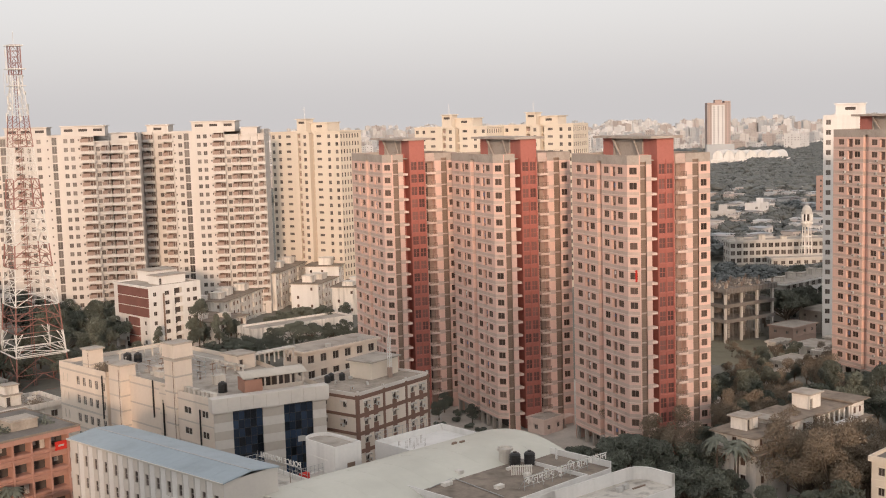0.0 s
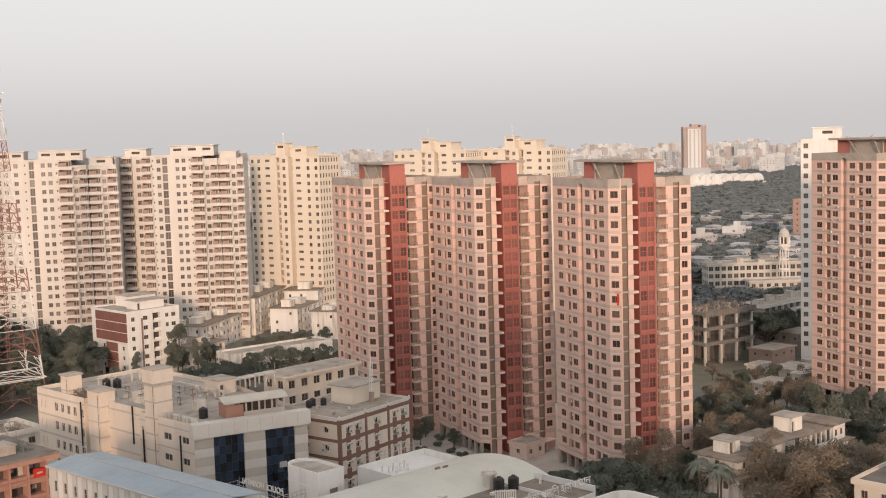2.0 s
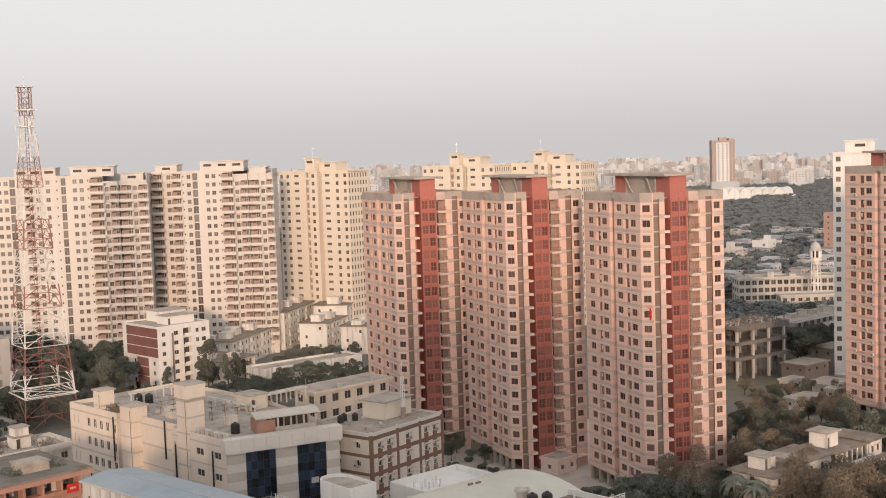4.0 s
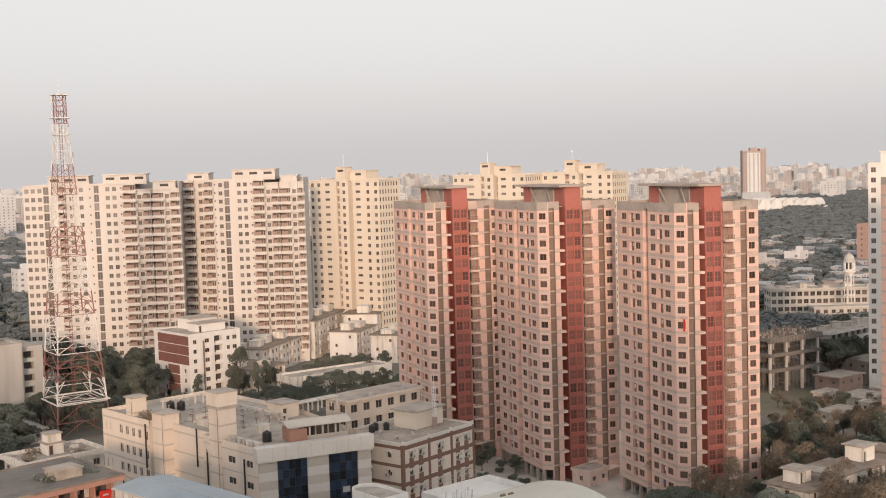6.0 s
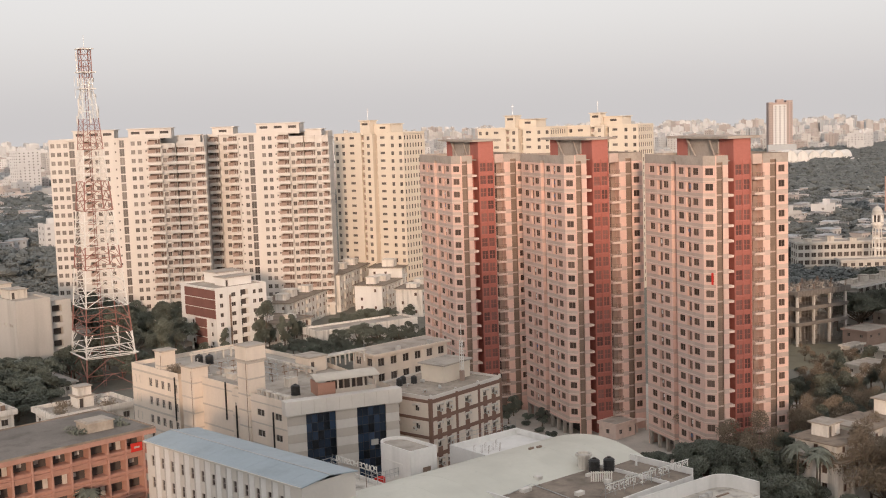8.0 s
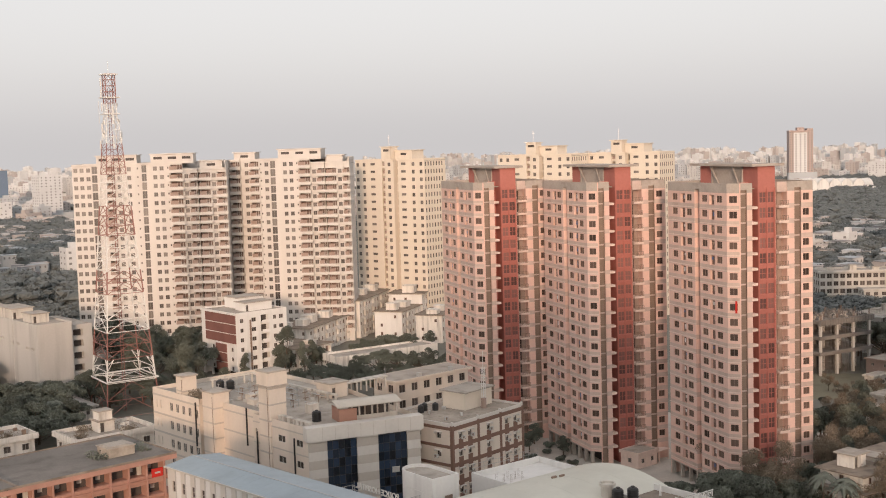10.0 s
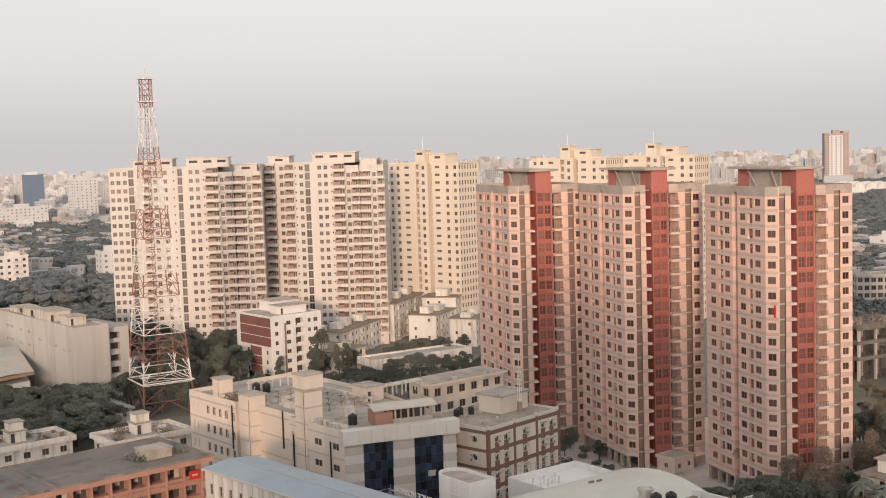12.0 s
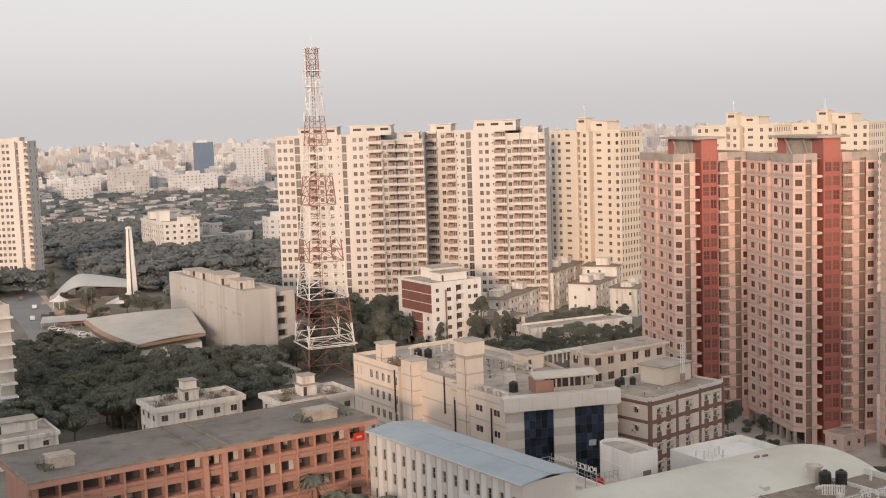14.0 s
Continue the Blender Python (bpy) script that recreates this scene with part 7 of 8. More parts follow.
old_house()
b = block("house", "sunlit cream house with a roof room", "house", 78.1, 179.6, 44, 16.0, 10.0, 15.5, 3.3, 3, 4, CREAMY, (1.1, 1.4), parapet=0.6, slab=0.4, roof=ROOFD)
roof_room(b, 6, 3, 10, 7, 14.9, 2.4, OLDWHITE)


def building_site():
    s = thing("building_site", "half-built concrete frame with rough columns and slabs", "building site", 89.0, 360.3, 0, 32)
    W, L, lv = 21.0, 12.0, (0.0, 7.2, 11.9, 16.6)
    for z in lv[1:]:
        bm = bmesh.new()
        box(bm, -0.4, -0.4, z - 0.5, W + 0.4, L + 0.4, z)
        box(bm, -0.2, -0.2, z - 1.1, W + 0.2, 0.3, z - 0.5)
        box(bm, -0.2, 0.3, z - 1.1, 0.3, L, z - 0.5)
        part("floor_slab", bm, ROOFD, s)
    for x in (0.0, 6.8, 13.6, W - 0.7):
        for y in (0.0, 5.6, L - 0.7):
            bm = bmesh.new()
            box(bm, x, y, 0, x + 0.7, y + 0.7, 16.2)
            part("column", bm, GREYW, s)
            bm = bmesh.new()
            for k in range(6):
                bar(bm, (x + 0.1 + 0.1 * k, y + 0.1 + 0.3 * (k % 2), 16.5), (x + 0.1 + 0.12 * k, y + 0.1 + 0.32 * (k % 2), 18.1 + 0.5 * random.random()), 0.05)
            part("rebar", bm, LOUVRE, s)
    bm = bmesh.new()
    box(bm, 2.0, L - 0.5, 0, W, L - 0.3, 16.2)
    box(bm, W / 2, 4.0, 0, W / 2 + 0.2, L - 0.5, 16.2)
    part("infill_wall", bm, ROOFD, s)
    # boarded deck under the top pour
    bm = bmesh.new()
    for k in range(34):
        x = -0.8 + (W + 1.6) * k / 34
        box(bm, x, -0.9, 15.1 + 0.25 * random.random(), x + 0.55, 0.4, 16.75 + 0.2 * random.random())
    part("edge_formwork", bm, ROOFD, s, "dark edge formwork boards", "stuff")
    bm = bmesh.new()
    for k in range(110):
        x, y = W * random.random(), L * random.random()
        box(bm, x, y, 16.6, x + 0.4 + 0.7 * random.random(), y + 0.3 + random.random() * 0.4, 16.8 + 0.8 * random.random(), random.randrange(2))
    for k in range(90):
        x, y = W * random.random(), L * random.random()
        bar(bm, (x, y, 16.6), (x + random.gauss(0, 0.2), y, 17.4 + 1.0 * random.random()), 0.06, 0)
    part("formwork", bm, [ROOFD, ROOFL], s, "heaps of formwork boards and bars", "stuff")
    bm = bmesh.new()
    for z, z1 in zip(lv[:3], lv[1:]):
        for k in range(18):
            x = 0.6 + (W - 1.2) * k / 17
            for y in (0.7, 3.4):
                bar(bm, (x, y, z), (x + 0.1, y, z1 - 0.5), 0.06)
        for k in range(3):
            bar(bm, (0.6, 0.5, z + 1.4 + 1.3 * k), (W - 0.6, 0.5, z + 1.4 + 1.3 * k), 0.05)
    part("prop", bm, ROOFD, s, "bamboo props and ledgers", "stuff")


building_site()

# building with curved white balconies behind the site
b = thing("quarters", "four-storey block with white banded balconies", "house", 116.0, 392.0, 0, 42)
for k in range(4):
    bm = bmesh.new()
    z = 0.4 + 3.2 * k
    box(bm, 0.0, 0.0, z, 36.0, 10.0, z + 2.9)
    part("storey", bm, GREYW, b)
    bm = bmesh.new()
    box(bm, -1.4, -1.6, z + 2.7, 37.0, 10.4, z + 3.25)
    box(bm, -1.4, -1.6, z + 0.1, 37.0, -1.45, z + 0.95)
    part("balcony_band", bm, WHITE, b)
    for q in range(9):
        place("window", window_mesh(2.2, 1.6, 3, 1, GLASS, FRAMEW), b, pose(2.4 + 3.9 * q, -0.03, z + 1.55))
bm = bmesh.new()
box(bm, -1.2, -1.4, 13.2, 36.8, 10.2, 13.4)
part("roof", bm, ROOFL, b)
for k in range(5):
    roof_room(b, 3 + 6.5 * k, 3, 5.6 + 6.5 * k, 5.5, 13.3, 1.2 + 0.8 * (k % 2), OLDWHITE, False, 0.1)

# long three-storey school with galleries
# grey walls and bands replace the shade that would fall on this school
b = block("school_building", "long three-storey school with stained white galleries", "school", 134.5, 542.6, 0, 52.0, 12.0, 11.2, 3.4, 3, 18, GREYW, (2.1, 2.0), parapet=0.6, slab=0.8, roof=ROOFL, bandmat=GREYW)
for k in range(5):
    roof_room(b, 4 + 10 * k, 3, 7 + 10 * k, 6, 10.6, 1.4 + (k % 2), OLDWHITE, False, 0.1)
b = block("school_building", "low white annex in front of the school", "school", 146.0, 515.0, 0, 30.0, 8.0, 6.2, 3.1, 2, 9, GREYW, (1.8, 1.5), parapet=0.4, slab=0.6, roof=ROOFL)


def water_tower():
    s = thing("water_tower", "white concrete water tower on slim columns", "water tower", 166.3, 531.9, 0, 10)
    s.scale = (0.78, 0.78, 1.04)
    for k in range(8):
        a = k * math.pi / 4
        bm = bmesh.new()
        bar(bm, (3.3 * math.cos(a), 3.3 * math.sin(a), 0), (2.4 * math.cos(a), 2.4 * math.sin(a), 17.2), 0.2, 0, 6)
        part("column", bm, STAINW, s)
    for z, r in ((0.4, 3.3), (4.4, 3.1), (8.6, 2.9), (12.8, 2.7)):
        bm = bmesh.new()
        for k in range(8):
            a, c = k * math.pi / 4, (k + 1) * math.pi / 4
            bar(bm, (r * math.cos(a), r * math.sin(a), z), (r * math.cos(c), r * math.sin(c), z), 0.2, 0, 6)
        part("ring_beam", bm, WHITE, s)
    bm = bmesh.new()
    drum(bm, 0, 0, [(17.0, 2.5), (17.8, 2.8), (18.5, 3.5), (19.0, 3.5), (19.05, 2.9), (19.6, 2.9)], 20)
    part("gallery", bm, STAINW, s, "flared gallery ring")
    bm = bmesh.new()
    for k in range(8):
        a = k * math.pi / 4 + 0.2
        box(bm, -0.45, -0.35, 19.6, 0.45, 0.35, 22.6, 0, Matrix.Rotation(a, 4, "Z") @ Matrix.Translation((2.9, 0, 0)))
    drum(bm, 0, 0, [(19.6, 1.9), (22.6, 1.9)], 12, 1)
    part("lantern", bm, [WHITE, DARKIN], s, "open arched lantern")
    bm = bmesh.new()
    drum(bm, 0, 0, [(22.5, 3.3), (23.0, 3.3), (23.1, 2.9), (24.4, 2.8), (25.5, 1.9), (26.2, 0.8), (26.3, 0.25), (27.6, 0.15)], 20)
    part("dome", bm, GREYW, s, "pale weathered dome with finial")


water_tower()
# sheds by the lot and the gate house in the yard
for k, (sx, sy, sw, sl, sh, m) in enumerate(((108.5, 356.5, 12.4, 8.4, 5.0, BALCBROWN), (122, 372, 12, 8, 7.0, ROOFL), (108.6, 336.2, 10.8, 7.4, 3.0, OLDWHITE), (110.5, 329.5, 7.0, 5.0, 2.8, STAINW), (96.5, 316.9, 10.0, 6.5, 3.0, OLDWHITE), (120, 346, 9, 6, 3.2, OLDWHITE), (100, 345, 7, 3, 3.0, OLDWHITE), (83, 300, 9, 6, 3.4, OLDWHITE))):
    block("shed", "low shed with a pale sheet roof beside trees", "shed", sx, sy, 40, sw, sl, sh, 2.8, 2, 3, m, (1.0, 0.9), parapet=0.15, slab=0.5, roof=ROOFL, hood=False, group="low sheds")
b = block("gatehouse", "small pink gatehouse with a flat roof in a yard", "gatehouse", 24.8, 261.1, 44, 6.4, 5.0, 3.6, 3.0, 1, 2, PALEPINK, (1.0, 1.1), parapet=0.3, slab=0.3, roof=ROOFL)
bm = bmesh.new()
box(bm, 6.4, 0.5, 2.3, 11.5, 3.6, 2.5)
for x in (8.0, 11.2):
    for y in (0.7, 3.2):
        box(bm, x, y, 0, x + 0.2, y + 0.2, 2.3)
part("canopy", bm, PALEPINK, b)

# ---- trees ----
def leaf_crown(bm, rnd, lobes, n, size, mi=0):
    """Leaf sprays over the surfaces of several lobes, thinner inside."""
    tot = sum(r[1] ** 2 for r in lobes)
    for c, r, flat in lobes:
        for _ in range(int(n * r * r / tot)):
            d = Vector((rnd.gauss(0, 1), rnd.gauss(0, 1), rnd.gauss(0, 1))).normalized()
            if d.z < -0.35 and rnd.random() < 0.7:
                d.z = -d.z
            rr = r * (0.62 + 0.42 * rnd.random() ** 0.6)
            p = c + Vector((d.x * rr, d.y * rr, d.z * rr * flat))
            ax = (d + Vector((rnd.gauss(0, 0.7), rnd.gauss(0, 0.7), rnd.gauss(0, 0.5)))).normalized()
            e1 = ax.orthogonal().normalized()
            e1.rotate(Matrix.Rotation(rnd.random() * 6.28, 3, ax))
            e2 = ax.cross(e1)
            s = size * (0.6 + 0.8 * rnd.random())
            a, b = e1 * s, e2 * s * 0.6
            bend = ax * s * 0.25
            quad(bm, (p - a - bend, p + b * 0.9, p + a - bend, p - b), mi)


TREES = {}


def tree_model(kind, seed):
    rnd = random.Random(seed)
    lobes, limbs = [], []
    if kind == "spread":
        h, sp = 11.0, 8.0
        for k in range(26):
            a, q = rnd.random() * 6.28, rnd.random() ** 0.55 * sp
            lobes.append((Vector((q * math.cos(a), q * math.sin(a), h - 0.04 * q * q + rnd.uniform(-1.3, 0.7))), rnd.uniform(1.2, 2.5), 0.55))
        n, size, leaf = 7600, 0.28, LEAFM
    elif kind == "round":
        h = 9.0
        for k in range(18):
            a, q = rnd.random() * 6.28, rnd.random() ** 0.7 * 3.8
            lobes.append((Vector((q * math.cos(a), q * math.sin(a), rnd.uniform(5.0, 11.0) - 0.25 * q)), rnd.uniform(1.0, 2.2), 0.85))
        n, size, leaf = 7000, 0.24, LEAFD
    elif kind == "tall":
        h = 14.0
        for k in range(13):
            a, q = rnd.random() * 6.28, rnd.random() * 2.6
            lobes.append((Vector((q * math.cos(a), q * math.sin(a), rnd.uniform(5.5, 16.0))), rnd.uniform(1.2, 2.1), 0.95))
        n, size, leaf = 4800, 0.29, LEAFD
    elif kind == "dry":
        h = 12.0
        for k in range(14):
            a, q = rnd.random() * 6.28, rnd.random() ** 0.6 * 5.0
            lobes.append((Vector((q * math.cos(a), q * math.sin(a), rnd.uniform(7.0, 14.0) - 0.2 * q)), rnd.uniform(1.4, 2.3), 0.9))
        n, size, leaf = 6800, 0.16, LEAFO
    else:
        h = 2.0
        for k in range(7):
            lobes.append((Vector((rnd.uniform(-2.2, 2.2), rnd.uniform(-2.2, 2.2), rnd.uniform(0.6, 2.2))), rnd.uniform(0.9, 1.5), 0.8))
        n, size, leaf = 1300, 0.3, LEAFM
    bm = bmesh.new()
    leaf_crown(bm, rnd, lobes, n, size)
    crown = mesh_of("crown", bm, leaf)
    bm = bmesh.new()
    fork = Vector((rnd.uniform(-0.3, 0.3), rnd.uniform(-0.3, 0.3), h * 0.35))
    taper = [(Vector((0, 0, -0.3)), 0.45), (fork * 0.5, 0.34), (fork, 0.3)]
    for (p, r), (q, r2) in zip(taper, taper[1:]):
        limb(bm, p, q, r, r2)
    for c, r, _ in lobes:
        mid = fork.lerp(c, 0.55) + Vector((0, 0, -0.5))
        limb(bm, fork, mid, 0.16, 0.1)
        limb(bm, mid, c, 0.1, 0.04)
        if kind == "dry":
            for _k in range(9):
                d = Vector((rnd.gauss(0, 1), rnd.gauss(0, 1), rnd.gauss(0.5, 0.7))).normalized() * r * 1.2
                limb(bm, c, c + d, 0.035, 0.015)
    trunk = mesh_of("trunk", bm, BARK)
    return trunk, crown


def limb(bm, p, q, r0, r1, n=6):
    d = (q - p).normalized()
    s = d.orthogonal().normalized()
    t = d.cross(s)
    a = [bm.verts.new(p + (s * math.cos(k * 2 * math.pi / n) + t * math.sin(k * 2 * math.pi / n)) * r0) for k in range(n)]
    b = [bm.verts.new(q + (s * math.cos(k * 2 * math.pi / n) + t * math.sin(k * 2 * math.pi / n)) * r1) for k in range(n)]
    for k in range(n):
        bm.faces.new((a[k], a[(k + 1) % n], b[(k + 1) % n], b[k]))


LABELS = {"spread": "broad spreading green tree with a flat crown", "round": "dense dark green round-crowned tree", "tall": "tall narrow dark green tree", "dry": "half-bare brownish tree with thin twigs", "bush": "low green shrub beside a wall"}
for kind, count in (("spread", 4), ("round", 4), ("tall", 3), ("dry", 3), ("bush", 2)):
    TREES[kind] = [tree_model(kind, 10 * k + len(kind)) for k in range(count)]
tree_rnd = random.Random(7)


def tree(x, y, kind, size=1.0, z=0.0):
    tr, cr = tree_rnd.choice(TREES[kind])
    s = thing("tree" if kind != "bush" else "shrub", LABELS[kind], "tree" if kind != "bush" else "shrub", x, y, z, tree_rnd.uniform(0, 360), kind + " trees")
    s.scale = (size * tree_rnd.uniform(0.9, 1.1), size * tree_rnd.uniform(0.9, 1.1), size * tree_rnd.uniform(0.88, 1.1))
    for name, me in (("trunk", tr), ("crown", cr)):
        o = new(name, me)
        o.parent = s


def inside(p, poly):
    c = False
    for (xa, ya), (xb, yb) in zip(poly, poly[1:] + poly[:1]):
        if (ya > p[1]) != (yb > p[1]) and p[0] < (xb - xa) * (p[1] - ya) / (yb - ya) + xa:
            c = not c
    return c


# footprints that trees keep clear of: corner, yaw, width, length
CLEAR = [(-137.5, 333.9, 44, 18, 66), (-119.1, 235.6, 44, 20, 10.5), (-91.3, 238.7, 44, 17, 11), (-157.1, 265, 44, 15, 9), (-88.6, 370, 44, 19, 21.4), (-46.4, 348.2, 44, 30, 20.9), (-97.4, 152.5, 46, 55, 17),
         (58.2, 203.8, 44, 38, 9), (78.1, 179.6, 44, 16, 10), (111.9, 280.2, 22.2, 20, 25), (40.8, 235.6, 22.2, 20, 25), (15.5, 263.5, 22.9, 20, 25), (-9.9, 283.5, 22.6, 20, 25), (89.0, 360.3, 32, 21, 12), (-37.2, 201.5, 45, 26, 54), (118.8, 323.2, 40, 24, 19),
         (-167, 324, 44, 26, 56), (-119.5, 316.0, 43, 5, 15), (-111.2, 318, 36, 1, 1), (116, 392, 42, 36, 10), (134, 542, 0, 52, 12), (146, 515, 0, 30, 8), (108.5, 356.5, 40, 13, 9), (108, 330, 40, 14, 14), (96.5, 316.9, 40, 10, 7), (24.8, 261, 44, 12, 6), (-155, 226, 44, 16, 14), (-153, 251, 44, 14, 13), (-146, 322, 44, 9, 14), (-125, 400, 44, 14, 12)]


def free(x, y, m):
    for ox, oy, yaw, w, l in CLEAR:
        a = radians(yaw)
        dx, dy = x - ox, y - oy
        u, v = dx * math.cos(a) + dy * math.sin(a), -dx * math.sin(a) + dy * math.cos(a)
        if -m < u < w + m and -m < v < l + m:
            return False
    return True


def grove(poly, gap, kinds, size, margin=3.0, most=90):
    xs, ys = [p[0] for p in poly], [p[1] for p in poly]
    done = []
    for _ in range(4000):
        p = (tree_rnd.uniform(min(xs), max(xs)), tree_rnd.uniform(min(ys), max(ys)))
        if inside(p, poly) and free(*p, margin) and all((p[0] - q[0]) ** 2 + (p[1] - q[1]) ** 2 > gap * gap for q in done):
            done.append(p)
            tree(*p, tree_rnd.choice(kinds), tree_rnd.uniform(*size))
            if len(done) >= most:
                break


grove([(-212, 325), (-196, 338), (-178, 322), (-152, 312), (-134, 330), (-113, 293), (-122, 262), (-140, 262), (-148, 244), (-168, 248)], 5.6, ("spread", "spread", "spread", "round"), (0.7, 0.95), 2.0, 84)
grove([(-118, 434), (-150, 428), (-162, 433), (-130, 385), (-124, 328), (-99, 322), (-96, 345), (-104, 388)], 7.0, ("round", "tall", "spread"), (0.7, 1.0), 2.5, 40)
grove([(-98, 350), (-88, 358), (-68, 372), (-64, 395), (-92, 364)], 8.0, ("round", "tall"), (0.45, 0.7), 2.0, 8)
grove([(-74, 362), (-56, 350), (-46, 340), (-24, 360), (-16, 378), (-27, 384), (-46, 362)], 6.0, ("round", "spread"), (0.45, 0.62), 1.5, 26)
grove([(-56, 398), (-33, 404), (-30, 424), (-58, 418)], 7.0, ("spread", "round"), (0.42, 0.6), 1.5, 12)
grove([(26, 220), (36, 200), (50, 200), (56, 212), (46, 220), (34, 224)], 5.0, ("round", "round", "spread"), (0.75, 1.0), 3.0, 16)
grove([(62, 240), (72, 250), (84, 262), (78, 270), (66, 258), (60, 248)], 4.5, ("tall", "round", "dry", "dry"), (0.6, 0.85), 1.0, 14)
grove([(58, 256), (76, 262), (86, 290), (74, 300), (62, 268)], 5.5, ("tall", "dry", "dry", "round"), (0.5, 0.72), 2.0, 15)
grove([(66, 200), (76, 196), (101, 215), (101, 240), (92, 226)], 6.5, ("dry", "dry", "dry", "round"), (0.75, 1.0), 2.0, 14)
grove([(52, 206), (76, 232), (100, 250), (110, 270), (92, 275), (66, 240)], 7.0, ("dry", "round", "tall", "round"), (0.7, 1.0), 3.0, 17)
grove([(86, 292), (104, 268), (140, 300), (136, 328), (118, 326), (100, 306)], 6.5, ("round", "spread", "dry", "dry"), (0.4, 0.62), 3.0, 18)
grove([(80, 292), (98, 296), (113, 332), (108, 350), (88, 354), (80, 330)], 5.0, ("dry", "bush", "round", "bush", "dry"), (0.3, 0.55), 1.0, 26)
grove([(105, 372), (130, 386), (151, 430), (135, 440), (110, 400)], 7.0, ("round", "spread"), (0.8, 1.1), 3.0, 16)
grove([(2, 288), (9, 292), (16, 276), (12, 262), (0, 262)], 4.0, ("bush", "bush", "round"), (0.4, 0.5), 1.5, 10)
grove([(-176, 276), (-153.9, 256.3), (-138.1, 265.7), (-146.3, 279.1), (-150, 274), (-166, 276)], 3.2, ("bush", "bush", "spread"), (0.6, 0.9), 0.5, 40)
for tx, ty, k, sz in ((65.8, 217, "dry", 1.15), (59.5, 212, "dry", 1.0), (74.8, 229, "dry", 1.0), (72.8, 213, "dry", 1.2), (64.5, 202, "dry", 1.1), (68.5, 198, "dry", 1.15), (77, 205, "dry", 1.05), (83, 210, "dry", 1.0), (46, 229, "dry", 0.9), (66, 203, "dry", 1.15), (70, 209, "dry", 1.1), (75, 213, "dry", 1.0), (62, 190, "round", 0.8), (55, 192, "round", 0.75), (67, 186, "round", 0.9), (-74, 372, "tall", 0.9), (-101, 398, "tall", 0.8),
                      (40.7, 246.9, "dry", 0.85), (-7, 268, "bush", 1.2), (1, 258, "bush", 0.9), (-62, 170, "spread", 1.0)):
    tree(tx, ty, k, sz)
for tx, ty, k, sz in ((-254, 452, "round", 0.62), (-249, 446, "round", 0.7), (-260, 462, "round", 0.5), (-229, 438, "round", 0.72), (-222.5, 437, "round", 0.78), (-217, 439, "round", 0.7), (-234, 426, "spread", 0.4), (-270, 462, "round", 0.45), (-246, 424, "round", 0.42), (-228, 408, "round", 0.5), (-222, 400, "spread", 0.45), (-216, 392, "round", 0.5), (-285, 478, "round", 0.55), (-292, 490, "tall", 0.6), (-241, 440, "bush", 0.9), (-250, 432, "bush", 0.9), (-256, 425, "bush", 0.8)):
    tree(tx, ty, k, sz)
for tx, ty, k, sz in ((52, 226, "tall", 0.68), (56, 229, "round", 0.9), (60, 231, "dry", 0.85), (63.5, 236, "tall", 0.72), (58, 222, "round", 0.8), (66, 240, "dry", 0.9), (49, 222, "dry", 0.75), (61.5, 226, "tall", 0.66), (54, 219, "round", 0.7), (68, 246, "round", 0.8), (71, 251, "dry", 0.8)):
    tree(tx, ty, k, sz)
for k in range(11):
    tree(-53.0 + 3.0 * k + tree_rnd.uniform(-0.8, 0.8), 361.5 + 2.2 * k + tree_rnd.uniform(-1.5, 0.5), ("round", "spread", "round")[k % 3], tree_rnd.uniform(0.36, 0.5))


# palms by the school and the hall
def palm_model(seed):
    rnd = random.Random(seed)
    bm = bmesh.new()
    for k in range(20):
        a = k * 2.4 + rnd.uniform(-0.2, 0.2)
        up = rnd.uniform(-0.1, 1.0)
        prev = Vector((0, 0, 0))
        d = Vector((math.cos(a), math.sin(a), 0))
        side = Vector((-d.y, d.x, 0))
        for j in range(6):
            t = (j + 1) / 6
            q = d * 3.0 * t + Vector((0, 0, up * 1.8 * t - 2.6 * t * t))
            w = 0.55 * math.sin(math.pi * min(0.95, t + 0.05))
            quad(bm, (prev, prev + side * w + Vector((0, 0, -0.3 * w)), q + side * w * 0.8 + Vector((0, 0, -0.45 * w)), q))
            quad(bm, (q, q - side * w * 0.8 + Vector((0, 0, -0.45 * w)), prev - side * w + Vector((0, 0, -0.3 * w)), prev))
            prev = q
    return mesh_of("crown", bm, LEAFM)


PALM = [palm_model(k) for k in range(2)]
for k, (px, py, h) in enumerate(((-66.0, 182.0, 15.5), (-50.5, 171.0, 16.0), (-56.0, 175.0, 15.0), (-60.5, 178.0, 14.5), (-132.0, 318.0, 10.0), (-124.0, 312.0, 10.5), (-120.0, 300.0, 9.0), (-128.0, 322.0, 9.0), (-205.0, 372.0, 8.0), (-240.0, 430.0, 12.0), (-246.0, 436.0, 11.0), (51.0, 207.5, 13.5), (53.5, 204.0, 12.5), (54.5, 206.0, 13.0))):
    s = thing("palm", "coconut palm with drooping fronds", "palm tree", px, py, 0, k * 70, "palms")
    bm = bmesh.new()
    limb(bm, Vector((0, 0, -0.2)), Vector((0.2, 0.1, h * 0.5)), 0.24, 0.18)
    limb(bm, Vector((0.2, 0.1, h * 0.5)), Vector((0, 0, h)), 0.18, 0.14)
    part("trunk", bm, BARK, s)
    o = place("crown", PALM[k % 2], s, pose(0, 0, h))

